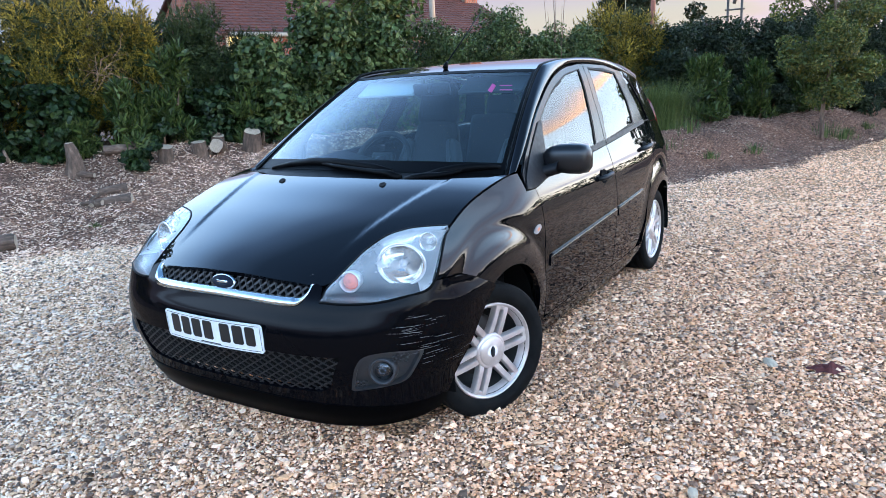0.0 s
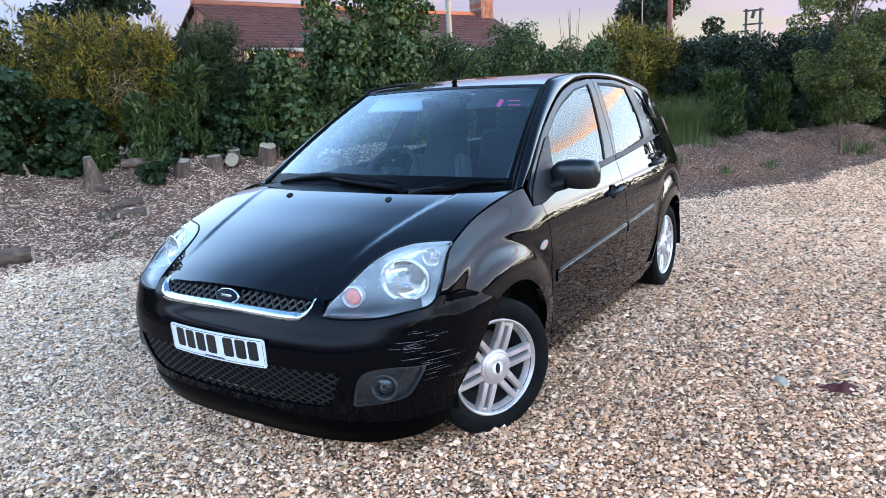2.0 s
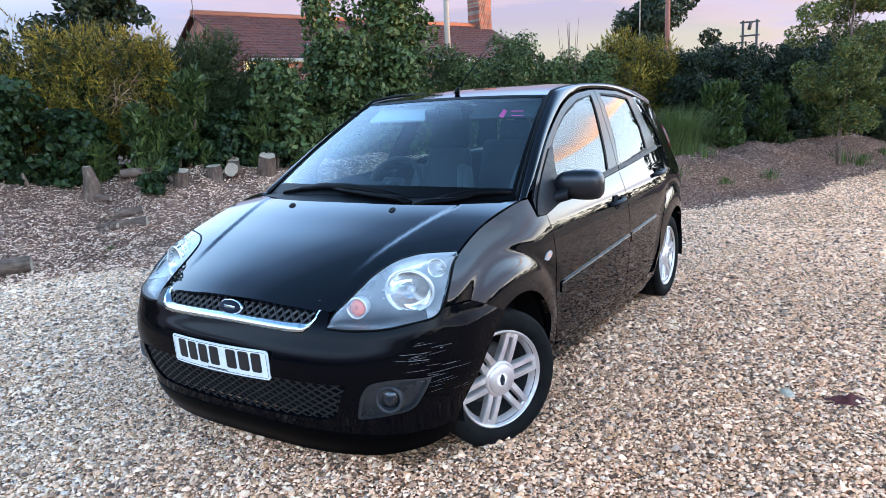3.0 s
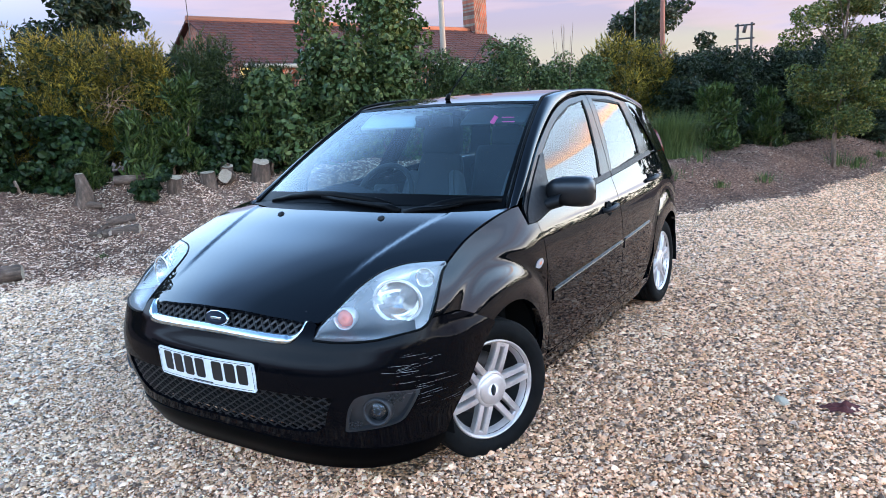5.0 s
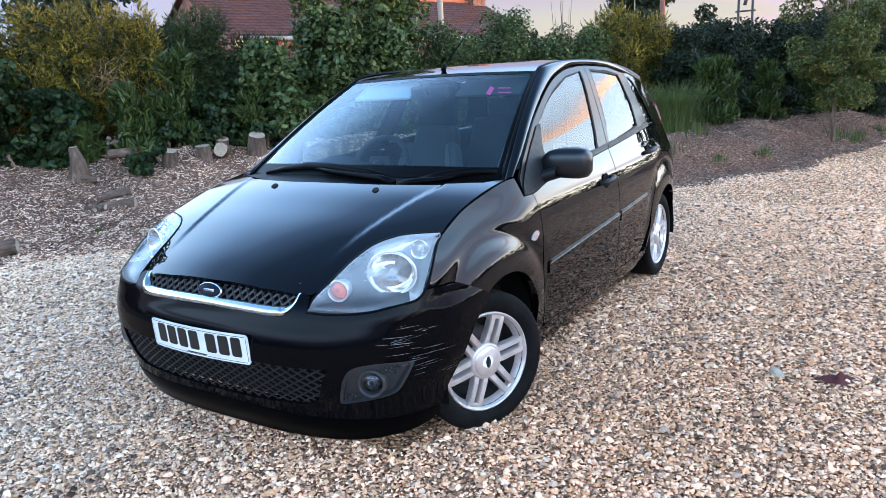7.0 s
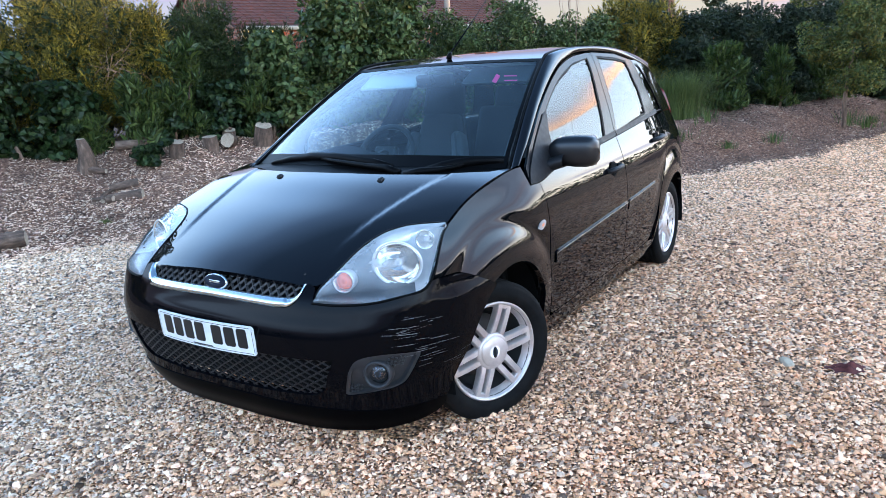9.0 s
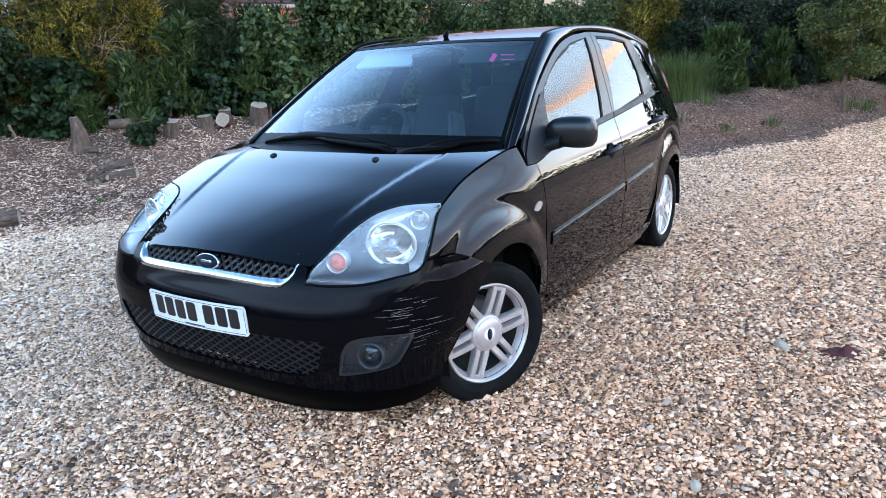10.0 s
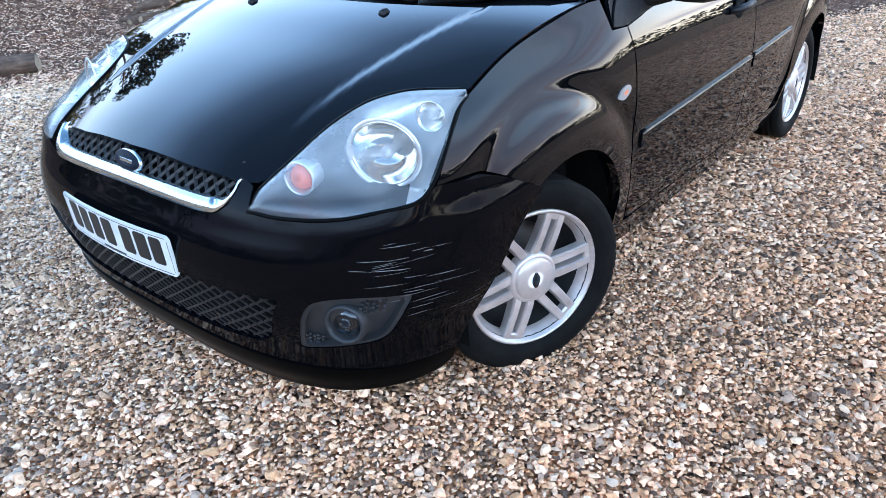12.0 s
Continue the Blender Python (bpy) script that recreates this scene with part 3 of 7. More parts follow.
def build_hedge():
    g = "hedge behind the bank"
    con = "tall yellow-green conifer hedge plant with dense feathery growth"
    dark = "dark green conifer hedge plant with dense growth"
    rows = ((-9.4, 4.6, 2.6, 2.2, 2.6, 0), (-7.3, 4.5, 2.6, 2.2, 2.5, 0), (-5.2, 4.4, 2.6, 2.2, 2.55, 0), (-3.3, 4.3, 2.5, 2.2, 2.45, 0), (-1.7, 4.3, 2.3, 2.2, 2.4, 0),
            (-0.4, 4.25, 2.2, 2.0, 2.2, 0), (0.7, 4.2, 1.8, 2.0, 2.08, 0), (1.75, 4.2, 1.7, 2.0, 2.02, 0), (2.7, 4.2, 1.6, 2.0, 2.1, 1), (3.6, 4.4, 1.5, 1.8, 1.6, 1))
    for k, (s, w, a, b, h, m) in enumerate(rows):
        near = s > -2
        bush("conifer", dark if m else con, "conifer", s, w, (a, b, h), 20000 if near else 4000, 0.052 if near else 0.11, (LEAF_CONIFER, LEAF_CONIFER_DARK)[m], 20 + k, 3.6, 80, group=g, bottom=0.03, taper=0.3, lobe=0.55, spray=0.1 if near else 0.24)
    for k, (s, w, a, b, h) in enumerate(((9.9, 3.4, 1.5, 1.6, 2.1), (10.9, 3.5, 1.4, 1.6, 2.0))):
        bush("conifer", con, "conifer", s, w, (a, b, h), 11000, 0.065, LEAF_CONIFER, 60 + k, 3.6, 24, group=g, bottom=0.03, taper=0.3, spray=0.13)
    # climbing ivy before the conifers
    for k, (s, w, a, h) in enumerate(((-3.2, 3.2, 1.8, 1.3), (-1.5, 3.2, 1.6, 1.4), (-0.2, 3.15, 1.3, 1.55), (0.7, 3.2, 0.9, 1.0), (2.7, 3.3, 1.0, 0.8))):
        bush("ivy", "bright green large-leaved climber over the hedge foot", "ivy", s, w, (a, 0.7, h), 2700, 0.08, LEAF_IVY, 80 + k, 1.15, 18, round_=True, group=g, bottom=0.03, taper=0.1, spread=0.5)
    # laurels
    for k, (s, w, a, h) in enumerate(((1.55, 2.95, 0.75, 0.95), (2.15, 3.15, 0.8, 1.4), (0.9, 3.05, 0.6, 0.5), (3.1, 3.05, 0.8, 0.9), (10.75, 1.6, 1.0, 1.15), (12.0, 1.7, 0.95, 1.1), (13.3, 1.8, 1.1, 1.0))):
        bush("laurel", "young cherry laurel with upright glossy leaves", "shrub", s, w, (a, 0.8, h), 1900, 0.12, LEAF_LAUREL, 100 + k, 3.5, 16, round_=True, droop=-0.75, group=g, bottom=0.05, taper=0.3, spread=0.6)
    # broad-leaved shrubs and small trees above the car
    for k, (s, w, a, b, h, n, leaf) in enumerate(((3.6, 3.0, 1.3, 1.1, 1.5, 4500, 0.08), (4.45, 3.1, 1.3, 1.2, 1.9, 6000, 0.078), (4.35, 3.6, 1.0, 1.0, 3.3, 2600, 0.075), (5.5, 3.5, 1.7, 1.5, 3.5, 13000, 0.072), (5.0, 3.0, 1.3, 1.0, 1.7, 5000, 0.075))):
        bush("lilac", "tall leafy broad-leaved shrub with heart-shaped leaves", "shrub", s, w, (a, b, h), n, leaf, LEAF_BROAD, 130 + k, 1.4, 26, round_=True, group=g, bottom=0.08, taper=0.25)
    for k, (s, w, a, h) in enumerate(((6.6, 3.4, 1.6, 1.85), (7.5, 3.5, 1.5, 2.1), (8.4, 3.5, 1.5, 1.95), (9.2, 3.4, 1.4, 1.85))):
        bush("hedge_shrub", "dense mid-green hedge shrub with small leaves", "shrub", s, w, (a, 1.5, h), 9000, 0.055, LEAF_BROAD, 150 + k, 1.8, 24, group=g, bottom=0.05, taper=0.2)
    for k, (s, w, a, h) in enumerate(((11.6, 3.4, 1.7, 1.8), (12.6, 3.2, 1.7, 1.9), (13.8, 3.3, 1.8, 1.95), (15.0, 3.2, 1.9, 2.1), (16.4, 3.0, 2.2, 2.3), (18.2, 3.0, 2.6, 2.5), (20.5, 3.2, 3.0, 2.6), (11.0, 2.6, 1.3, 1.3), (14.4, 2.4, 1.5, 1.5))):
        bush("hedge_shrub", "dark green dense hedge shrub", "shrub", s, w, (a, 1.6, h), 8000 if s < 17 else 5000, 0.07, LEAF_DARK, 170 + k, 1.9, 24, group=g, bottom=0.04, taper=0.2)
    for k, (s, w, a, h) in enumerate(((11.4, 2.0, 0.8, 0.6), (12.7, 1.9, 0.9, 0.6), (14.6, 1.3, 1.4, 0.8), (15.9, 1.4, 1.6, 0.9))):
        bush("hedge_shrub", "low dark green shrub hanging over the bank", "shrub", s, w, (a, 0.9, h), 3000, 0.065, LEAF_DARK, 190 + k, 1.9, 16, group=g, bottom=0.02, taper=0.2)
    # a coarse row behind closes the hedge
    for k in range(16):
        s = -11 + k * 2.1
        bush("hedge_shrub", "dark dense growth at the back of the hedge", "shrub", s, 5.4, (3.0, 1.6, 1.9 if s > 5 else 1.4 if s > 1.5 else 2.2), 5600 if s < 3 else 3600, 0.095, LEAF_DARK, 200 + k, 1.9, 18, group=g, bottom=0.03, taper=0.1, stems=2)


build_hedge()


def blades(rng, n, spread, height, width=0.012):
    """Arching grass blades round the origin."""
    a = rng.uniform(0, 2 * np.pi, n)
    r = np.abs(rng.normal(0, spread * 0.3, n))
    base = np.stack([np.cos(a) * r, np.sin(a) * r, 0 * r], -1)
    h = height * rng.uniform(0.5, 1.05, n)
    lean = np.stack([np.cos(a), np.sin(a), 0 * a], -1) * (h * rng.uniform(0.05, 0.8, n))[:, None]
    side = np.stack([-np.sin(a), np.cos(a), 0 * a], -1) * width / 2
    up = np.stack([0 * h, 0 * h, h], -1)
    p0, p1, p2 = base, base + lean * 0.3 + up * 0.6, base + lean + up
    v = np.stack([p0 - side, p0 + side, p1 - side * 0.8, p1 + side * 0.8, p2], 1).reshape(-1, 3)
    k = (np.arange(n) * 5)[:, None]
    return v, np.concatenate([k + np.array([[0, 1, 3]]), k + np.array([[0, 3, 2]]), k + np.array([[2, 3, 4]])])


def build_small_plants():
    rng = np.random.default_rng(9)
    for s, w, n, sp, h in ((9.15, 1.3, 900, 0.55, 0.85), (9.6, 1.4, 900, 0.55, 0.9), (9.4, 1.15, 700, 0.5, 0.7)):
        ob = new("grass_clump", mesh_np("grass_clump", *blades(rng, n, sp, h, 0.006), LEAF_GRASS, False))
        ob.location = bed_point(s, w)
        tagged(ob, "tall clump of arching green grass", "grass", "grass clumps on the bank")
    for s, w, h in ((8.6, -0.45, 0.12), (9.4, -0.5, 0.16), (12.6, 0.35, 0.2), (12.3, 0.45, 0.3), (12.9, 0.5, 0.15), (8.9, 0.2, 0.25), (13.6, 0.6, 0.15), (7.9, -0.2, 0.2), (0.95, 0.7, 0.06), (2.1, 0.9, 0.08)):
        ob = new("grass_tuft", mesh_np("grass_tuft", *blades(rng, 70, h * 2.2, h, 0.01), LEAF_GRASS, False))
        ob.location = bed_point(s, w)
        tagged(ob, "small tuft of green weeds in the mulch", "grass", "weed tufts", "stuff")
    for k, (s, w, a, h) in enumerate(((1.65, 2.35, 0.6, 0.3), (1.95, 2.85, 0.7, 0.35), (0.75, 2.9, 0.6, 0.45), (0.2, 2.9, 0.6, 0.4), (2.6, 2.95, 0.7, 0.35), (3.3, 2.8, 0.7, 0.4), (-0.5, 3.0, 0.8, 0.4))):
        bush("ground_ivy", "low green leafy plant spreading over the mulch", "plant", s, w, (a, 0.5, h), 420, 0.07, LEAF_IVY, 260 + k, 1.2, 8, bottom=0.0, taper=0.2, stems=2, spread=0.5)
    # a bare twig tuft rising over the hedge
    for k in range(7):
        f = bed_point(8.6 + 0.03 * k, 3.3)
        top = f + Vector((rng.uniform(-0.35, 0.35), rng.uniform(-0.2, 0.2), rng.uniform(1.9, 2.45)))
        ob = new("twig", mesh_from("twig", *tube([f, f.lerp(top, 0.5) + Vector((0.03, 0, 0)), top], [0.012, 0.009, 0.003], 5), BARK))
        tagged(ob, "thin bare upright twig above the hedge", "twig", "bare twigs")


build_small_plants()


def build_vines():
    """A tangle of dry stems hanging in the conifers."""
    rng = np.random.default_rng(31)
    vine = Mat("dry_stem", (0.26, 0.14, 0.075), 0.8).m
    ob = thing("dry_vine", "tangle of dry brown stems caught in the hedge", "vine", Matrix.Translation(bed_point(1.35, 3.0)))
    for k in range(22):
        p = Vector((rng.normal(0, 0.17), rng.normal(0, 0.06), rng.uniform(0.95, 1.2)))
        d = Vector((rng.normal(0, 1), rng.normal(0, 0.5), rng.normal(0.1, 0.5))).normalized()
        pts = [p]
        for _ in range(6):
            d = (d + Vector((rng.normal(0, 0.35), rng.normal(0, 0.3), rng.normal(-0.1, 0.3)))).normalized()
            pts.append(pts[-1] + d * 0.065)
        part("stem", mesh_from("stem", *tube(pts, [0.004, 0.004, 0.0035, 0.003, 0.003, 0.0025, 0.002], 5), vine), ob)


build_vines()


def tree(name, label, at, height, crown, trunk_r, n, leaf, material, seed, crown_from=0.35, lean=(0, 0), lumps=30):
    """A tapered trunk with limbs and a loose crown."""
    rng = np.random.default_rng(seed)
    ob = thing(name, label, "tree", Matrix.Translation(at))
    top = Vector((lean[0], lean[1], height * 0.92))
    pts = [Vector((0, 0, -0.1)).lerp(top, k / 6) + Vector((rng.normal(0, 0.02), rng.normal(0, 0.02), 0)) * height * 0.3 for k in range(7)]
    part("trunk", mesh_from("trunk", *tube(pts, [trunk_r * (1 - 0.85 * k / 6) for k in range(7)], 8), BARK), ob)
    lobes = []
    for k in range(lumps):
        f = rng.uniform(crown_from, 1.0)
        a = rng.uniform(0, 2 * np.pi)
        rad = crown * (1 - abs(f - 0.55) * 0.9) * rng.uniform(0.2, 1.0)
        c = top * f + Vector((math.cos(a) * rad, math.sin(a) * rad, height * rng.uniform(-0.03, 0.06)))
        r = crown * rng.uniform(0.16, 0.34)
        lobes.append((tuple(c), (r, r, r * 0.75)))
        if k < 9:
            foot = top * max(0.2, f - 0.22)
            part("limb", mesh_from("limb", *tube([foot, foot.lerp(c, 0.5) + Vector((0, 0, 0.05)), c], [trunk_r * 0.35, trunk_r * 0.22, trunk_r * 0.08], 6), BARK), ob)
    c, d = lobes_cloud(rng, n, lobes)
    part("crown", leaves("crown", rng, c, d, leaf, material, 1.7, spread=0.9), ob)
    return ob


tree("young_tree", "slim young tree with a bare trunk and loose leafy crown", bed_point(11.9, 0.25), 3.4, 0.9, 0.036, 24000, 0.05, LEAF_YOUNG, 301, 0.2, (0.1, 0.1), 60)
tree("tree", "dark leafy tree rising behind the hedge", Vector((-14.5, 8.5, 0)), 5.2, 1.9, 0.16, 7000, 0.16, LEAF_DARK, 302, 0.3)
tree("tree", "dark leafy tree over the hedge", Vector((-10.6, 2.4, 0.3)), 5.0, 1.7, 0.14, 6000, 0.12, LEAF_DARK, 305, 0.3)
tree("tree", "large loose-crowned tree far behind the hedge", Vector((-10.2, 42, 0)), 7.6, 3.3, 0.3, 8000, 0.26, LEAF_DARK, 303, 0.3)
tree("tree", "leafy tree rising behind the hedge", Vector((2.6, 17.5, 0)), 4.6, 1.7, 0.14, 6000, 0.12, LEAF_DARK, 304, 0.25)


def build_logs():
    def log(label, at, way, length, r0, r1, seed, bend=0.0, group="cut logs on the bank"):
        rng = np.random.default_rng(seed)
        way = Vector(way).normalized()
        if way.z > 0.9:
            way = (way + Vector((0.27, -0.17, 0))).normalized()
        m = way.to_track_quat("Z", "Y").to_matrix().to_4x4()
        n, sides = 7, 16
        prof = 1 + 0.1 * np.sin(np.arange(sides) * 0.785 + rng.uniform(0, 6)) + rng.uniform(-0.09, 0.09, sides)
        vs, fs = [], []
        for i in range(n):
            f = i / (n - 1)
            r = r0 + (r1 - r0) * f
            for k in range(sides):
                a = 2 * math.pi * k / sides
                q = r * prof[k] * rng.uniform(0.94, 1.06)
                vs.append((q * math.cos(a) + bend * math.sin(f * 3.1), q * math.sin(a), length * f))
        for i in range(n - 1):
            for k in range(sides):
                fs.append((i * sides + k, i * sides + (k + 1) % sides, (i + 1) * sides + (k + 1) % sides, (i + 1) * sides + k))
        ob = new("log", mesh_from("log", vs, fs, BARK))
        ob.matrix_world = Matrix.Translation(at) @ m
        tagged(ob, label, "log", group)
        for i, zz in ((0, -0.002), (n - 1, length + 0.002)):
            ring = [(v[0] * 0.97, v[1] * 0.97, zz) for v in vs[i * sides:(i + 1) * sides]]
            part("cut_end", mesh_from("cut_end", ring, [tuple(range(sides)) if i else tuple(reversed(range(sides)))], CUT_WOOD, False), ob, "pale sawn end")
        return ob
    log("short upright section of sawn log on the bank", bed_point(1.9, 2.43, -0.03), (0.05, 0.03, 1), 0.25, 0.092, 0.088, 1)
    log("short leaning section of sawn log on the bank", bed_point(2.37, 2.57, -0.03), (-0.22, 0.0, 1), 0.23, 0.095, 0.09, 2)
    log("short upright section of sawn log among others", bed_point(2.64, 2.85, -0.05), (0.0, 0.08, 1), 0.23, 0.095, 0.092, 3)
    log("short log lying on its side with a pale end", bed_point(2.66, 2.72, 0.08), (0.55, -0.75, 0.12), 0.25, 0.09, 0.092, 4)
    log("broad tapered tree stump with rough bark", bed_point(3.08, 2.68, -0.04), (0.05, 0.0, 1), 0.31, 0.15, 0.12, 5)
    log("grey weathered stump leaning on the mulch", bed_point(0.83, 2.5, -0.04), (-0.25, 0.1, 1), 0.42, 0.14, 0.055, 6, 0.03)
    log("root piece of grey weathered wood lying on the mulch", bed_point(0.82, 2.42, 0.03), (0.8, 0.35, -0.05), 0.26, 0.06, 0.03, 7)
    log("grey log lying along the hedge foot", bed_point(1.2, 2.75, 0.06), (0.6, 0.75, 0.02), 0.4, 0.075, 0.07, 8)
    log("cut branch lying on the mulch", bed_point(1.0, 1.5, 0.05), (0.75, 0.62, 0.06), 0.4, 0.05, 0.068, 9, 0.04)
    log("cut side branch lying on the mulch", bed_point(1.05, 1.85, 0.05), (0.6, 0.85, 0.12), 0.32, 0.045, 0.055, 10, 0.03)
    log("thin crooked branch lying on the mulch", bed_point(0.85, 1.65, 0.04), (0.8, 0.2, 0.05), 0.3, 0.022, 0.035, 11, 0.05)
    log("thin crooked branch lying across the mulch", bed_point(0.95, 1.55, 0.04), (-0.5, 0.7, 0.25), 0.3, 0.028, 0.018, 13, 0.05)
    log("short log lying at the edge of the mulch", bed_point(-0.04, 0.22, 0.08), (0.55, 0.78, 0.03), 0.3, 0.1, 0.085, 12, 0.02)


build_logs()


def build_litter():
    rng = np.random.default_rng(12)
    n = 14
    gx, gy = np.meshgrid(np.linspace(-1, 1, n), np.linspace(-1, 1, n))
    z = 0.3 + 0.25 * np.sin(gx * 5 + gy * 3) * np.cos(gy * 6 - gx) + rng.normal(0, 0.05, gx.shape)
    r = np.hypot(gx, gy)
    z = z * np.clip(1.25 - r, 0.05, 1)
    v = np.stack([gx * 0.075 * (1 + 0.2 * np.sin(gy * 4)), gy * 0.045 * (1 + 0.25 * np.cos(gx * 5)), z * 0.075], -1).reshape(-1, 3)
    f = [(j * n + i, j * n + i + 1, (j + 1) * n + i + 1, (j + 1) * n + i) for j in range(n - 1) for i in range(n - 1)]
    ob = new("rag", mesh_from("rag", v, f, Mat("dark_red_rag", (0.1, 0.02, 0.016), 0.9).m))
    ob.location = (1.975, 1.0, 0.008)
    ob.rotation_euler = (0, 0, 0.5)
    tagged(ob, "crumpled dark red rag lying on the gravel", "rag")
    soil = Mat("dark_clod", (0.06, 0.035, 0.022), 0.95, Specular_IOR_Level=0.1).m
    for x, y, q in ((-0.3, -1.18, 0.015), (-0.33, -1.15, 0.01), (0.35, 3.4, 0.03)):
        bv, bf = icosphere(2)
        bv = bv * (1 + rng.normal(0, 0.12, (len(bv), 1))) * np.array((1.3, 0.9, 0.45)) * q
        ob = new("clod", mesh_np("clod", bv, bf, soil, False))
        ob.location = (x, y, 0.02)
        tagged(ob, "dark clod of earth lying on the gravel", "clod")
    flat = Mat("pale_slab", (0.5, 0.39, 0.28), 0.95, Specular_IOR_Level=0.05).m
    for x, y, a, b in ((1.74, 0.95, 0.05, 0.03), (1.66, -0.3, 0.028, 0.018)):
        bv, bf = icosphere(2)
        bv = bv * (1 + rng.normal(0, 0.05, (len(bv), 1))) * np.array((a, b, 0.016))
        ob = new("flat_stone", mesh_np("flat_stone", bv, bf, flat, False))
        ob.location = (x, y, 0.022)
        ob.rotation_euler = (0, 0, x * 3)
        tagged(ob, "flat pale stone among the gravel", "stone", "flat stones")


build_litter()


def build_house():
    """A low brick house with a tiled roof beyond the hedge: ridge from r0 to r1."""
    r0, r1, ridge, eave = Vector((-19.53, 15.64, 0)), Vector((-15.29, 29.07, 0)), 5.07, 3.18
    d = (r1 - r0).normalized()
    n = Vector((d.y, -d.x, 0))
    half, L = 3.6, (r1 - r0).length
    house = thing("house", "red brick bungalow with a rusty red tiled roof", "house")

    def wall(p, q, h0=0.0, h1=eave):
        t = 0.15 * Vector((-(q - p).y, (q - p).x, 0)).normalized()
        vs = [a + b + Vector((0, 0, z)) for z in (h0, h1) for a, b in ((p, -t), (q, -t), (q, t), (p, t))]
        return vs, [(0, 1, 2, 3)[::-1], (4, 5, 6, 7), (0, 1, 5, 4), (1, 2, 6, 5), (2, 3, 7, 6), (3, 0, 4, 7)]
    c = [r0 + n * (half - 0.3), r1 + n * (half - 0.3), r1 - n * (half - 0.3), r0 - n * (half - 0.3)]
    for i in range(4):
        part("wall", mesh_from("wall", *wall(c[i], c[(i + 1) % 4]), HOUSE_BRICK, False), house)
    for p in (r0, r1):
        a, b, t = p + n * (half - 0.3), p - n * (half - 0.3), Vector((0, 0, ridge - 0.1))
        e = d * 0.1
        z = Vector((0, 0, eave))
        vs = [a + z - e, b + z - e, p + t - e, a + z + e, b + z + e, p + t + e]
        part("gable", mesh_from("gable", vs, [(0, 1, 2), (3, 5, 4), (0, 3, 4, 1), (1, 4, 5, 2), (2, 5, 3, 0)], HOUSE_BRICK, False), house)
    for s in (1, -1):
        vs, fs = [], []
        rows, cols = 16, 60
        for j in range(rows):
            f0, f1 = j / rows, (j + 1.12) / rows
            for i in range(cols):
                y0, y1 = -0.3 + (L + 0.6) * i / cols, -0.3 + (L + 0.6) * (i + 0.94) / cols
                b = len(vs)
                lift = 0.03 + 0.02 * ((i * 7 + j * 13) % 5) / 5
                for f, dz in ((f0, 0.0), (f1, lift)):
                    for y in (y0, y1):
                        vs.append(r0 + d * y + n * (s * half * f) + Vector((0, 0, ridge + (eave - ridge) * f + dz)))
                for f, dz in ((f0, -0.06), (f1, -0.04)):
                    for y in (y0, y1):
                        vs.append(r0 + d * y + n * (s * half * f) + Vector((0, 0, ridge + (eave - ridge) * f + dz)))
                fs += [(b, b + 1, b + 3, b + 2), (b + 2, b + 3, b + 7, b + 6), (b + 4, b + 6, b + 7, b + 5), (b, b + 2, b + 6, b + 4), (b + 1, b + 5, b + 7, b + 3)]
        rf = part("roof_slope", mesh_from("roof_slope", vs, fs, ROOF, False), house, "weathered red roof tiles")
        rf["kind"] = "stuff"
        p, q = r0 + n * s * half, r1 + n * s * half
        part("gutter", mesh_from("gutter", *tube([p + Vector((0, 0, eave - 0.02)), q + Vector((0, 0, eave - 0.02))], 0.07, 8), CREAM), house)
    part("ridge", mesh_from("ridge", *tube([r0 - d * 0.3 + Vector((0, 0, ridge)), r1 + d * 0.3 + Vector((0, 0, ridge))], 0.13, 8), RIDGE_SUNLIT), house, "clay ridge tiles with orange sunlight in their colour")
    for y, w, h in ((13.9, 0.8, 1.6), (4.9, 0.7, 0.65)):
        bm = bmesh.new()
        bmesh.ops.create_cube(bm, size=1)
        ch = part("chimney", bm, house, "red brick chimney", HOUSE_BRICK)
        ch.matrix_world = Matrix.Translation(r0 + d * y + Vector((0, 0, ridge + h / 2 - 0.3))) @ Matrix.Rotation(math.atan2(d.y, d.x), 4, "Z") @ Matrix.Diagonal((w, w, h + 0.6, 1))
        bm = bmesh.new()
        bmesh.ops.create_cube(bm, size=1)
        cp = part("chimney_cap", bm, ch, "", HOUSE_BRICK)
        cp.matrix_world = Matrix.Translation(r0 + d * y + Vector((0, 0, ridge + h + 0.03))) @ Matrix.Rotation(math.atan2(d.y, d.x), 4, "Z") @ Matrix.Diagonal((w + 0.14, w + 0.14, 0.12, 1))
    for y in (0.55, 5.2, 9.0):
        bm = bmesh.new()
        bmesh.ops.create_cube(bm, size=1)
        wn_ = part("window", bm, house, "white-framed window", CREAM)
        wn_.matrix_world = Matrix.Translation(r0 + d * y + n * (half - 0.14) + Vector((0, 0, 2.6))) @ Matrix.Rotation(math.atan2(d.y, d.x), 4, "Z") @ Matrix.Diagonal((1.3, 0.06, 1.1, 1))
        for k in (-0.32, 0.32):
            bm = bmesh.new()
            bmesh.ops.create_cube(bm, size=1)
            pn = part("pane", bm, wn_, "", GLOW_PANE if y < 1 else DARK_PANE)
            pn.matrix_world = Matrix.Translation(r0 + d * (y + k) + n * (half - 0.1) + Vector((0, 0, 2.6))) @ Matrix.Rotation(math.atan2(d.y, d.x), 4, "Z") @ Matrix.Diagonal((0.54, 0.03, 0.95, 1))


build_house()


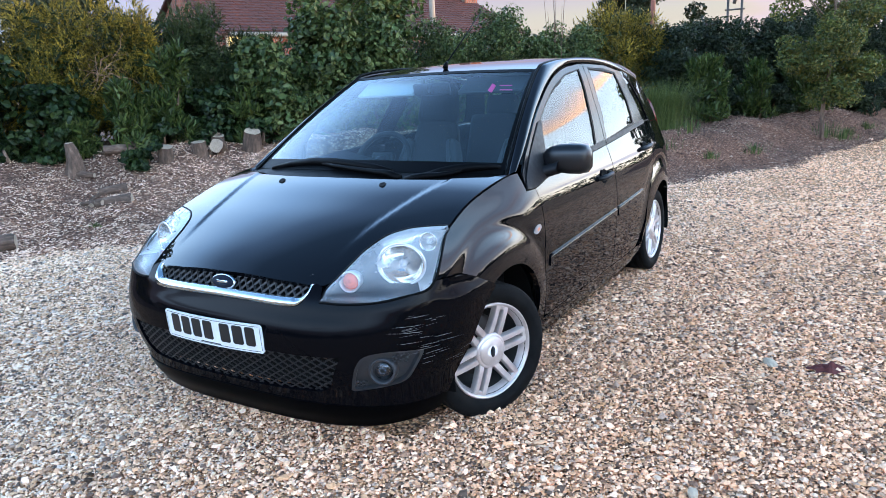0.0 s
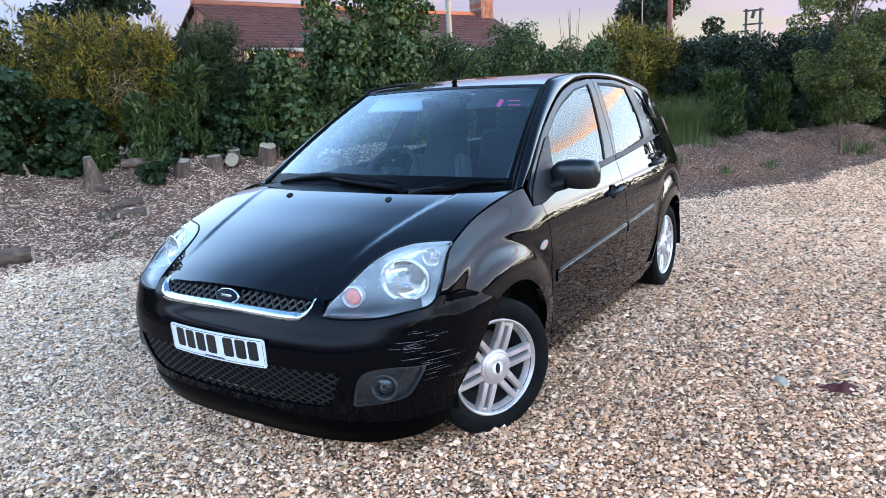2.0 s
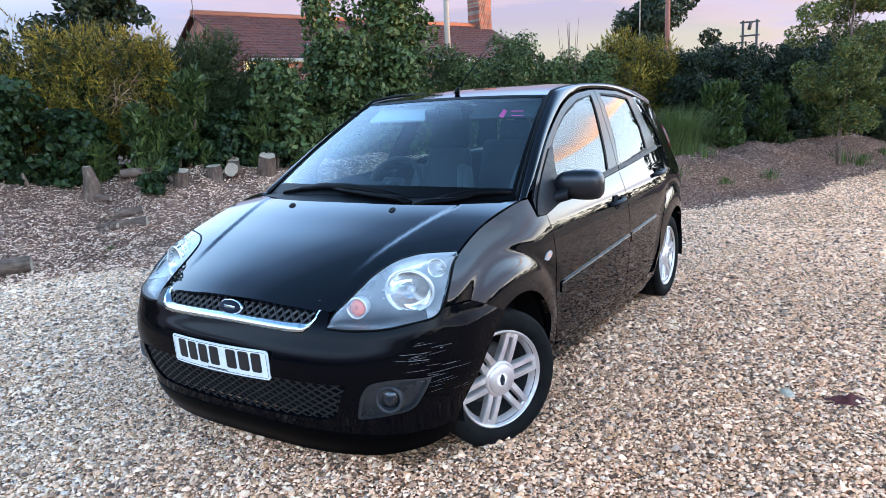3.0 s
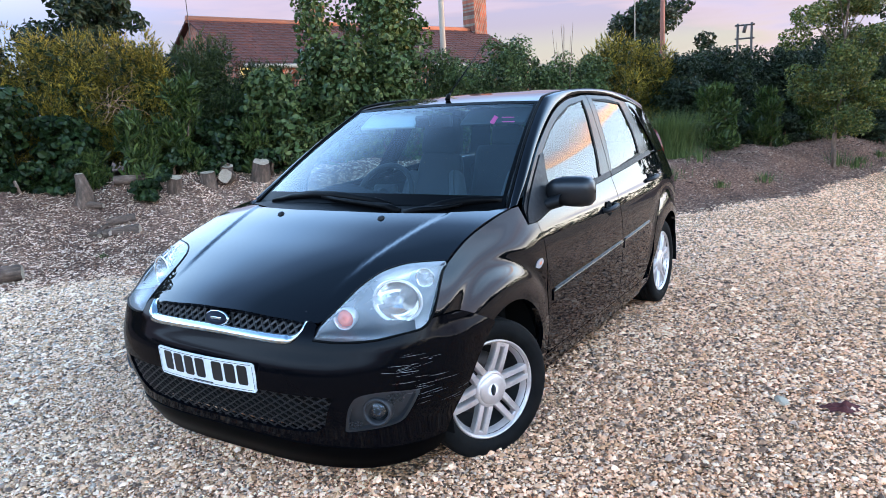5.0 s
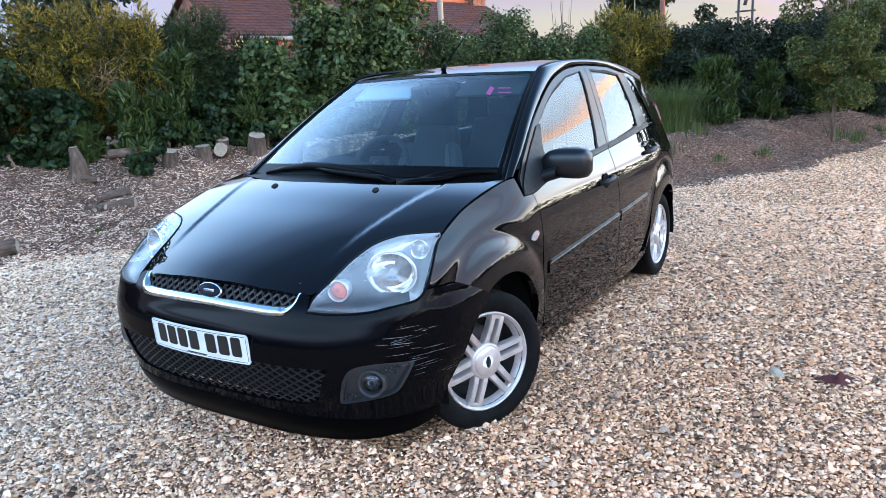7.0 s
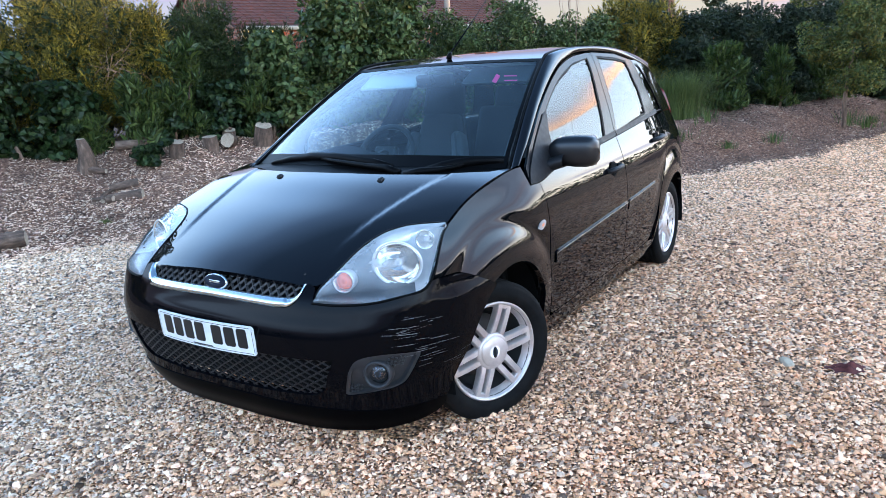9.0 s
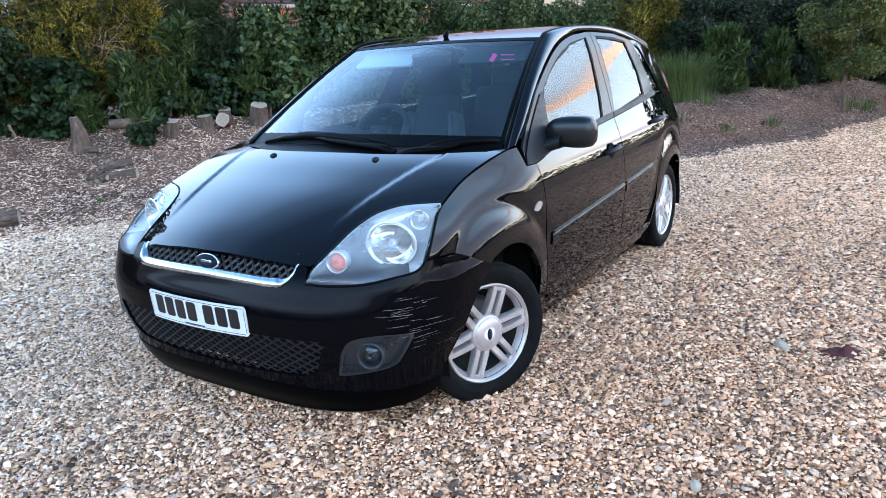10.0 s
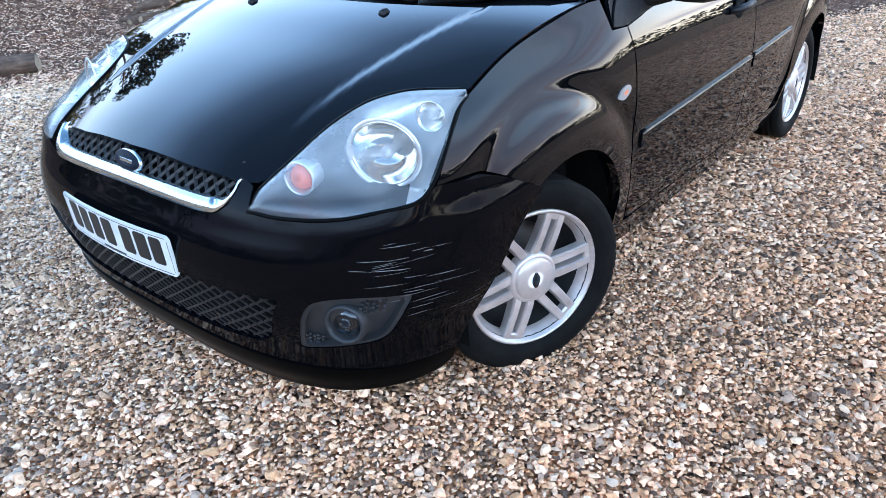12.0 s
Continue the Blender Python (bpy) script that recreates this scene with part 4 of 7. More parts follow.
def build_poles():
    ob = new("pole", mesh_from("pole", *tube([(-14.2, 24, 0), (-14.2, 24, 8)], [0.13, 0.11], 10), POLE_WOOD))
    tagged(ob, "pale wooden pole rising behind the hedge", "pole")
    ob = new("pole", mesh_from("pole", *tube([(-5.6, 26, 0), (-5.58, 26, 7)], [0.1, 0.08], 10), RUST))
    tagged(ob, "rusty red steel pole rising behind the hedge", "pole")
    ob = new("pole", mesh_from("pole", *tube([(-6.13, 24.3, 0), (-6.13, 24.3, 7.5)], [0.022, 0.018], 8), POLE_WOOD))
    tagged(ob, "thin pale mast rising behind the hedge", "pole")
    ob = new("pole", mesh_from("pole", *tube([(-17.95, 14.1, 0), (-18.0, 14.1, 7.5)], [0.016, 0.012], 8), GALV))
    tagged(ob, "thin dark mast beside the house gable", "pole")
    barn = thing("barn", "far brown-roofed barn above the hedge", "barn", Matrix.Translation((-14.6, 76, 0)))
    body = [(x, y, z) for z in (0, 4.6) for x, y in ((-1.6, -2), (1.6, -2), (1.6, 2), (-1.6, 2))]
    part("wall", mesh_from("wall", body, [(0, 1, 5, 4), (1, 2, 6, 5), (2, 3, 7, 6), (3, 0, 4, 7), (4, 5, 6, 7)], HOUSE_BRICK, False), barn)
    top = [(-1.8, -2.3, 4.5), (1.8, -2.3, 4.5), (1.8, 2.3, 4.5), (-1.8, 2.3, 4.5), (-1.3, 0, 5.75), (1.8, 0, 5.75)]
    part("roof", mesh_from("roof", top, [(0, 1, 5, 4), (2, 3, 4, 5), (1, 2, 5), (3, 0, 4), (3, 2, 1, 0)], ROOF, False), barn, "brown tiled roof")
    fr = thing("power_pylon", "far wooden twin-pole power frame with crossbars", "pylon", Matrix.Translation((-5.0, 40, 0)))
    for x in (-0.35, 0.35):
        part("post", mesh_from("post", *tube([(x, 0, 0), (x, 0, 5.1)], 0.065, 8), GALV), fr)
    for z in (4.3, 5.0):
        part("crossbar", mesh_from("crossbar", *tube([(-0.5, 0, z), (0.5, 0, z)], 0.045, 6), GALV), fr)
    part("insulator", mesh_from("insulator", *tube([(-0.05, 0, 4.6), (0.05, 0, 5.0)], 0.1, 6), GALV), fr)


build_poles()


def build_blocking_woods():
    """Unseen woods added to close the horizon and block low light, lower towards the drive's open side."""
    rng = np.random.default_rng(77)
    cs, ds = [], []
    for k in range(150):
        a = 2 * math.pi * k / 150 + rng.uniform(-0.02, 0.02)
        # bearing from +y, clockwise
        deg = math.degrees(a)
        r = 42 + 10 * math.sin(a * 3.0) + rng.uniform(-4, 4)
        h = rng.uniform(3.4, 6.5) + 1.5 * math.sin(a * 5)
        if deg > 280:
            r, h = 95, rng.uniform(1.5, 3.0)
        elif deg < 100:
            r, h = 80 + rng.uniform(-5, 5), rng.uniform(4.2, 5.2) + (1.8 if 40 < deg < 85 else 0)
        wide = 1.5 if deg < 100 else 1.0
        c = np.array((math.sin(a) * r, math.cos(a) * r, 0))
        lobes = [((c[0] + rng.normal(0, 1.6), c[1] + rng.normal(0, 1.6), h * rng.uniform(0.05, 0.85)), (rng.uniform(1.0, 2.1) * wide, rng.uniform(1.0, 2.1) * wide, h * 0.16)) for _ in range(8)]
        # extra lobes towards the sun keep its low light off the drive
        if 35 < deg < 90:
            lobes += [((q[0] + rng.normal(0, 3), q[1] + rng.normal(0, 3), q[2] * rng.uniform(0.2, 1.1)), r_) for q, r_ in lobes] * 2
        p, d = lobes_cloud(rng, 1500 if 35 < deg < 90 else 300, lobes)
        cs.append(p)
        ds.append(d)
    ob = new("blocking_woods", leaves("blocking_woods", rng, np.concatenate(cs), np.concatenate(ds), 0.55, LEAF_DARK, 1.4))
    tagged(ob, "distant dark woods added round the drive to block low light", "woods", kind="stuff")


build_blocking_woods()


# ---- the car's surfaces: front axle at y = 0, nose towards -y, metres ----
def spline(knots):
    """A natural cubic through (x, y) knots, as a function of arrays."""
    kx, ky = np.array([k[0] for k in knots], float), np.array([k[1] for k in knots], float)
    n, h = len(kx), np.diff(kx)
    A, r = np.eye(n), np.zeros(n)
    for i in range(1, n - 1):
        A[i, i - 1], A[i, i], A[i, i + 1] = h[i - 1], 2 * (h[i - 1] + h[i]), h[i]
        r[i] = 6 * ((ky[i + 1] - ky[i]) / h[i] - (ky[i] - ky[i - 1]) / h[i - 1])
    m2 = np.linalg.solve(A, r)

    def f(x):
        x = np.clip(np.asarray(x, float), kx[0], kx[-1])
        i = np.clip(np.searchsorted(kx, x) - 1, 0, n - 2)
        a, b = (kx[i + 1] - x) / h[i], (x - kx[i]) / h[i]
        return a * ky[i] + b * ky[i + 1] + ((a ** 3 - a) * m2[i] + (b ** 3 - b) * m2[i + 1]) * h[i] ** 2 / 6
    return f


side_profile = spline([(0.15, 0.765), (0.25, 0.8), (0.36, 0.822), (0.5, 0.836), (0.62, 0.844), (0.75, 0.84), (0.82, 0.83), (0.88, 0.815), (0.95, 0.79),
                       (1.0, 0.77), (1.1, 0.735), (1.2, 0.696), (1.3, 0.656), (1.4, 0.612), (1.5, 0.55)])
side_taper = spline([(-0.6, -0.045), (-0.35, -0.022), (-0.1, -0.004), (0.3, 0.0), (1.2, 0.0), (1.9, -0.003), (2.4, -0.018), (2.8, -0.055), (3.1, -0.12)])


def side_x(y, z):
    """Half width of the flank at (y, z)."""
    y, z = np.asarray(y, float), np.asarray(z, float)
    g = 0.68 * smooth01((0.42 - y) / 0.78)
    ze = np.where(z > 0.6, 0.6 + (z - 0.6) * (1 + g), z)
    x = side_profile(ze) + side_taper(y)
    for cy, cz in ((0.0, 0.29), (2.487, 0.29)):
        r = np.hypot(y - cy, z - cz)
        x = x + 0.016 * (0.8 * smooth01((0.5 - r) / 0.11) + 0.2 * np.exp(-((r - 0.35) / 0.03) ** 2)) * smooth01((z - 0.3) / 0.15)
        x = x - 0.009 * np.exp(-((r - 0.505) / 0.036) ** 2) * smooth01((z - 0.52) / 0.14)
    return x


front_c = spline([(0.12, -0.665), (0.17, -0.68), (0.22, -0.71), (0.29, -0.73), (0.37, -0.756), (0.45, -0.771), (0.53, -0.769), (0.58, -0.753), (0.61, -0.738),
                  (0.645, -0.722), (0.7, -0.68), (0.745, -0.638)])
FRONT_P, FRONT_Y0 = 3.3, -0.12


def front_point(u, z):
    """The wrap of the front: u = 0 in the middle, 1 where it meets the flank."""
    u, z = np.asarray(u, float), np.asarray(z, float)
    t = np.abs(u) * np.pi / 2
    X, a = side_x(FRONT_Y0, np.minimum(z, 0.66)), FRONT_Y0 - front_c(z)
    x = np.sign(u) * X * np.maximum(np.sin(t), 1e-6) ** (2 / FRONT_P)
    y = FRONT_Y0 - a * np.maximum(np.cos(t), 1e-6) ** (2 / FRONT_P)
    # the corner swells out below the wing
    x = x + np.sign(u) * 0.017 * smooth01((0.695 - z) / 0.085) * smooth01((np.abs(u) - 0.72) / 0.16) * smooth01((z - 0.28) / 0.2)
    return np.stack([x, y, z + 0 * u], -1)


def front_u(x, z):
    X = side_x(FRONT_Y0, min(z, 0.66))
    return math.copysign(math.asin(min(1, (abs(x) / X)) ** (FRONT_P / 2)) / (math.pi / 2), x)


hood_c = spline([(-0.7, 0.708), (-0.62, 0.755), (-0.5, 0.811), (-0.35, 0.868), (-0.2, 0.917), (-0.04, 0.967), (0.12, 1.003), (0.3, 1.028)])
hood_fall = spline([(-0.7, 0.15), (-0.5, 0.095), (-0.3, 0.052), (-0.1, 0.042), (0.3, 0.042)])


def hood_z(x, y):
    x, y = np.asarray(x, float), np.asarray(y, float)
    q = np.abs(x) / 0.76
    crease = 0.412 + 0.135 * np.clip((y + 0.56) / 0.62, 0, 1) ** 1.3
    return hood_c(y) - hood_fall(y) * q ** 2.3 + 0.005 * smooth01((np.abs(x) - crease) / 0.014) * smooth01((y + 0.6) / 0.25)


roof_c = spline([(0.9, 1.419), (0.96, 1.432), (1.03, 1.4465), (1.2, 1.469), (1.5, 1.488), (1.9, 1.487), (2.3, 1.466), (2.6, 1.437), (2.85, 1.395)])


def roof_z(x, y):
    q = np.abs(np.asarray(x, float)) / 0.57
    return roof_c(y) - 0.014 * q ** 2 - 0.022 * q ** 6




# ---- car materials ----
m = Mat("black_paint", (0.0022, 0.0022, 0.003), 0.12, 0.0)
m.set("Coat Weight", 1.0)
m.set("Coat Roughness", 0.015)
m.set("Specular IOR Level", 0.0)
m.set("Coat IOR", 1.34)
m.rough(m.grey(m.noise(7, 5), 0.2, 0.4))
m.l.new(m.grey(m.noise(30, 6, 0.7), 0.004, 0.025), m.p.inputs["Coat Roughness"])
PAINT = m.m
m = Mat("bumper_paint", (0.0022, 0.0022, 0.003), 0.2, 0.0)
m.set("Coat Weight", 0.6)
m.set("Specular IOR Level", 0.0)
m.set("Coat IOR", 1.22)
m.l.new(m.grey(m.noise(30, 6, 0.7), 0.03, 0.06), m.p.inputs["Coat Roughness"])
BUMPER_PAINT = m.m
m = Mat("black_plastic", (0.01, 0.01, 0.011), 0.5)
m.set("Specular IOR Level", 0.25)
PLASTIC = m.rough(m.grey(m.noise(40, 4), 0.42, 0.6)).bump(m.noise(420, 2), 0.12, 0.001).m
m = Mat("dark_grey_plastic", (0.035, 0.036, 0.04), 0.55)
GREY_PLASTIC = m.colour(m.ramp(m.noise(12, 4), [(0.3, (0.014, 0.0145, 0.016)), (0.7, (0.026, 0.026, 0.028))])).m
MESH_PLASTIC = Mat("grille_plastic", (0.012, 0.012, 0.013), 0.4, Specular_IOR_Level=0.35).m
GRILLE_BAR = Mat("grille_bar", (0.035, 0.035, 0.036), 0.35, Specular_IOR_Level=0.6).m
CHROME = Mat("satin_chrome", (0.62, 0.68, 0.7), 0.2, 1.0).m
SATIN = Mat("satin_black", (0.008, 0.008, 0.009), 0.3, Specular_IOR_Level=0.4).m
FRAME_BLACK = Mat("frame_black", (0.004, 0.004, 0.005), 0.18, Specular_IOR_Level=0.09).m
LIP_PLASTIC = Mat("lip_plastic", (0.0012, 0.0012, 0.0014), 0.3, Specular_IOR_Level=0.02).m
RUBBER = Mat("seal_rubber", (0.0022, 0.0022, 0.0024), 0.45, Specular_IOR_Level=0.05).m
m = Mat("tyre_rubber", (0.018, 0.018, 0.018), 0.75)
m.set("Specular IOR Level", 0.08)
TYRE = m.colour(m.ramp(m.noise(18, 5), [(0.3, (0.004, 0.004, 0.004)), (0.7, (0.009, 0.0085, 0.008))])).m
m = Mat("silver_alloy", (0.6, 0.6, 0.6), 0.36, 0.6)
c = m.ramp(m.noise(14, 5, 0.65), [(0.3, (0.52, 0.45, 0.42)), (0.55, (0.64, 0.57, 0.53)), (0.8, (0.72, 0.66, 0.62))])
ALLOY = m.colour(c).rough(m.grey(m.noise(25, 4), 0.28, 0.48)).m
DARK_METAL = Mat("dark_barrel", (0.02, 0.019, 0.018), 0.7).m
DISC = Mat("brake_disc", (0.09, 0.08, 0.075), 0.6, 0.6).m
UNDER = Mat("underbody_black", (0.005, 0.005, 0.005), 0.85, Specular_IOR_Level=0.08).m
FABRIC = Mat("charcoal_seat_cloth", (0.012, 0.013, 0.015), 0.9).m
FABRIC2 = Mat("grey_seat_side", (0.04, 0.043, 0.05), 0.85).m
TRIM_GREY = Mat("grey_headlining", (0.3, 0.3, 0.29), 0.9).m
VISOR = Mat("visor_pale_grey", (0.34, 0.36, 0.36), 0.8).m
DASH = Mat("dashboard_grain", (0.012, 0.012, 0.013), 0.9, Specular_IOR_Level=0.1).m
m = Mat("plate_white", (0.72, 0.72, 0.7), 0.35)
PLATE = m.colour(m.ramp(m.noise(25, 4), [(0.3, (0.66, 0.66, 0.64)), (0.7, (0.78, 0.78, 0.77))])).m
PLATE_INK = Mat("plate_black", (0.01, 0.01, 0.01), 0.4).m
BADGE_BLUE = Mat("badge_navy", (0.008, 0.011, 0.02), 0.6, Specular_IOR_Level=0.15).m
SILVER_TRIM = Mat("lamp_silver", (0.75, 0.74, 0.72), 0.28, 0.7).m
LAMP_BACK = Mat("lamp_housing_grey", (0.075, 0.077, 0.08), 0.45, 0.3).m
REFLECTOR = Mat("lamp_reflector", (0.72, 0.7, 0.66), 0.06, 1.0).m
FOG_BOWL = Mat("fog_bowl", (0.3, 0.3, 0.3), 0.12, 1.0).m
ORANGE = Mat("orange_bulb", (0.85, 0.1, 0.008), 0.2).m
BULB_CLEAR = Mat("clear_bulb", (0.7, 0.25, 0.14), 0.2).m
BULB = Mat("bulb_glass", (0.55, 0.5, 0.46), 0.12, 0.4).m
RED_LENS = Mat("red_lens", (0.13, 0.008, 0.006), 0.15).m
PINK = Mat("pink_ribbon", (0.75, 0.04, 0.2), 0.6).m
SCRAPE = Mat("scraped_primer", (0.2, 0.2, 0.2), 0.55).m


def glass(name, tint, f0, haze=0.0, rough=0.0, haze_colour=(0.75, 0.78, 0.8), top=None):
    """A pane: clear with tint, and gloss that grows from f0 with the angle."""
    m = Mat(name)
    tr, gl, mx = m.node("ShaderNodeBsdfTransparent"), m.node("ShaderNodeBsdfGlossy"), m.node("ShaderNodeMixShader")
    lw, pw, ml = m.node("ShaderNodeLayerWeight"), m.node("ShaderNodeMath"), m.node("ShaderNodeMath")
    tr.inputs["Color"].default_value = (*tint, 1)
    gl.inputs["Roughness"].default_value = rough
    lw.inputs["Blend"].default_value = 0.5
    pw.operation, pw.inputs[1].default_value = "POWER", 5.0
    ml.operation, ml.inputs[1].default_value, ml.inputs[2].default_value = "MULTIPLY_ADD", 1 - f0, f0
    m.l.new(lw.outputs["Facing"], pw.inputs[0])
    m.l.new(pw.outputs["Value"], ml.inputs[0])
    m.l.new(ml.outputs["Value"], mx.inputs["Fac"])
    first = tr.outputs["BSDF"]
    if haze:
        df, hz = m.node("ShaderNodeBsdfDiffuse"), m.node("ShaderNodeMixShader")
        df.inputs["Color"].default_value = (*haze_colour, 1)
        fac = m.grey(m.noise(9, 5), haze * 0.6, haze * 1.4)
        if top:
            ge, sx, mr = m.node("ShaderNodeNewGeometry"), m.node("ShaderNodeSeparateXYZ"), m.node("ShaderNodeMapRange")
            m.l.new(ge.outputs["Normal"], sx.inputs["Vector"])
            m.l.new(sx.outputs["Z"], mr.inputs["Value"])
            mr.inputs["From Min"].default_value, mr.inputs["From Max"].default_value = top[0], top[1]
            fac = m.mix(fac, m.grey(m.noise(14, 5), top[2] * 0.75, top[2] * 1.25), mr.outputs["Result"])
        m.l.new(fac, hz.inputs["Fac"])
        m.l.new(tr.outputs["BSDF"], hz.inputs[1])
        m.l.new(df.outputs["BSDF"], hz.inputs[2])
        first = hz.outputs["Shader"]
    m.l.new(first, mx.inputs[1])
    m.l.new(gl.outputs["BSDF"], mx.inputs[2])
    m.l.new(mx.outputs["Shader"], m.n["Material Output"].inputs["Surface"])
    return m.m


WINDOW = glass("window_glass", (0.55, 0.66, 0.67), 0.035)
SCREEN = glass("screen_glass", (0.68, 0.88, 0.92), 0.085, 0.014, 0.0, (0.45, 0.72, 0.82))
# the lens is milky where it faces up, standing in for reflected sky
LENS = glass("lamp_lens", (0.95, 0.96, 0.97), 0.055, 0.02, 0.2, (0.86, 0.87, 0.86), (0.68, 0.96, 0.38))
FOG_LENS = glass("fog_lens", (0.6, 0.61, 0.62), 0.06)


# ---- car building helpers ----
def curve(pts, n=6):
    """An open smooth line through points of any dimension."""
    p = [np.array(q, float) for q in pts]
    p = [2 * p[0] - p[1]] + p + [2 * p[-1] - p[-2]]
    out = []
    for i in range(1, len(p) - 2):
        for k in range(n):
            t = k / n
            out.append(0.5 * (2 * p[i] + (p[i + 1] - p[i - 1]) * t + (2 * p[i - 1] - 5 * p[i] + 4 * p[i + 1] - p[i + 2]) * t * t
                              + (3 * p[i] - p[i - 1] - 3 * p[i + 1] + p[i + 2]) * t ** 3))
    out.append(p[-2])
    return np.array(out)


def outline(*segs):
    """A closed line out of smooth stretches, corners kept between them."""
    pts = []
    for s in segs:
        for q in (curve(s) if len(s) > 2 else s):
            if not pts or np.hypot(*(np.array(q) - pts[-1])) > 1e-4:
                pts.append(np.array(q, float))
    if np.hypot(*(pts[0] - pts[-1])) < 1e-4:
        pts.pop()
    return np.array(pts)


def mirrored(half):
    """A half outline from x = 0 to x = 0, closed on the other side."""
    h = np.array(half)
    o = h[::-1].copy()
    o[:, 0] *= -1
    pts = [tuple(q) for q in h] + [tuple(q) for q in o]
    keep = [pts[0]]
    for q in pts[1:]:
        if math.dist(q, keep[-1]) > 1e-4:
            keep.append(q)
    if math.dist(keep[0], keep[-1]) < 1e-4:
        keep.pop()
    return np.array(keep)


def inside(poly, p):
    x, y = p[:, 0], p[:, 1]
    r = np.zeros(len(p), bool)
    for (x0, y0), (x1, y1) in zip(poly, np.roll(poly, -1, 0)):
        c = (y0 > y) != (y1 > y)
        r ^= c & (x < (x1 - x0) * (y - y0) / (y1 - y0 + 1e-12) + x0)
    return r


def edge_distance(poly, p):
    d = np.full(len(p), 9.0)
    for a, b in zip(poly, np.roll(poly, -1, 0)):
        ab = b - a
        t = np.clip(((p - a) @ ab) / max(ab @ ab, 1e-12), 0, 1)
        d = np.minimum(d, np.linalg.norm(p - a - t[:, None] * ab, axis=1))
    return d


def dense(poly, step):
    out = []
    for a, b in zip(poly, np.roll(poly, -1, 0)):
        k = max(1, int(math.ceil(np.linalg.norm(b - a) / step)))
        out += [a + (b - a) * i / k for i in range(k)]
    return np.array(out)


def sheet(fmap, poly, holes=(), step=(0.03, 0.03), thick=0.012, away=(0, 1.2, 0.6), sink=0.0, flip=False):
    """A panel: the outline in two parameters, cut and meshed, laid on the surface fmap, with its rim turned in. Returns points, triangles."""
    sc = np.array(step)
    loops = [dense(np.array(l, float) / sc, 1.0) for l in (poly, *holes)]
    lo, hi = loops[0].min(0), loops[0].max(0)
    gx, gy = np.meshgrid(np.arange(lo[0] + 0.5, hi[0], 1.0), np.arange(lo[1] + 0.5, hi[1], 1.0))
    g = np.stack([gx.ravel(), gy.ravel()], -1)
    keep = inside(loops[0], g) & (edge_distance(loops[0], g) > 0.45)
    for l in loops[1:]:
        keep &= ~inside(l, g) & (edge_distance(l, g) > 0.45)
    pts, edges = [], []
    for l in loops:
        b = len(pts)
        pts += [Vector(q) for q in l]
        edges += [(b + i, b + (i + 1) % len(l)) for i in range(len(l))]
    pts += [Vector(q) for q in g[keep]]
    v2, _, f2, _, _, _ = delaunay_2d_cdt(pts, edges, [], 0, 1e-5)
    v2 = np.array([q[:] for q in v2])
    f2 = np.array([f for f in f2 if len(f) == 3])
    cen = v2[f2].mean(1)
    ok = inside(loops[0], cen)
    for l in loops[1:]:
        ok &= ~inside(l, cen)
    q0, q1, q2 = v2[f2[:, 0]], v2[f2[:, 1]], v2[f2[:, 2]]
    ok &= np.abs((q1[:, 0] - q0[:, 0]) * (q2[:, 1] - q0[:, 1]) - (q1[:, 1] - q0[:, 1]) * (q2[:, 0] - q0[:, 0])) > 0.04
    f2 = f2[ok]
    uv = v2 * sc
    P = fmap(uv[:, 0], uv[:, 1])
    eps = 1e-3
    du = fmap(uv[:, 0] + eps, uv[:, 1]) - fmap(uv[:, 0] - eps, uv[:, 1])
    dv = fmap(uv[:, 0], uv[:, 1] + eps) - fmap(uv[:, 0], uv[:, 1] - eps)
    N = np.cross(du, dv)
    N /= np.linalg.norm(N, axis=1, keepdims=True) + 1e-12
    turned = ((N * (P - np.array(away))).sum() < 0) != flip
    if turned:
        N = -N
    P = P - N * sink
    a, b, c = P[f2[:, 0]], P[f2[:, 1]], P[f2[:, 2]]
    fn = np.cross(b - a, c - a)
    wrong = (fn * N[f2].mean(1)).sum(1) < 0
    f2[wrong] = f2[wrong][:, ::-1]
    verts, faces = [P], [f2]
    if thick:
        e = np.concatenate([f2[:, [0, 1]], f2[:, [1, 2]], f2[:, [2, 0]]])
        seen = {}
        for q in map(tuple, e):
            seen[q] = 1
        rim = np.array([q for q in seen if (q[1], q[0]) not in seen])
        ids, inv = np.unique(rim, return_inverse=True)
        inv = inv.reshape(rim.shape)
        n0 = len(P)
        verts += [P[ids], P[ids] - N[ids] * thick]
        k = len(ids)
        A, B = inv[:, 0] + n0, inv[:, 1] + n0
        faces += [np.stack([B, A, A + k], -1), np.stack([B, A + k, B + k], -1)]
    return np.concatenate(verts), np.concatenate(faces)


def panel(name, data, material, parent, label="", smooth=True):
    return part(name, mesh_np(name, data[0], data[1], material, smooth), parent, label)


def flipped(data):
    v = data[0].copy()
    v[:, 0] *= -1
    return v, data[1][:, ::-1].copy()


def both(name, data, material, parents, label="", smooth=True):
    """The part and its mirror image on the other flank. parents: one, or one for each side."""
    p = parents if isinstance(parents, (tuple, list)) else (parents, parents)
    return panel(name, data, material, p[0], label, smooth), panel(name, flipped(data), material, p[1], label, smooth)


def quads(verts, faces):
    """Points and faces of any size as points and triangles."""
    t = []
    for f in faces:
        t += [(f[0], f[i], f[i + 1]) for i in range(1, len(f) - 1)]
    return np.array([tuple(v) for v in verts], float), np.array(t)


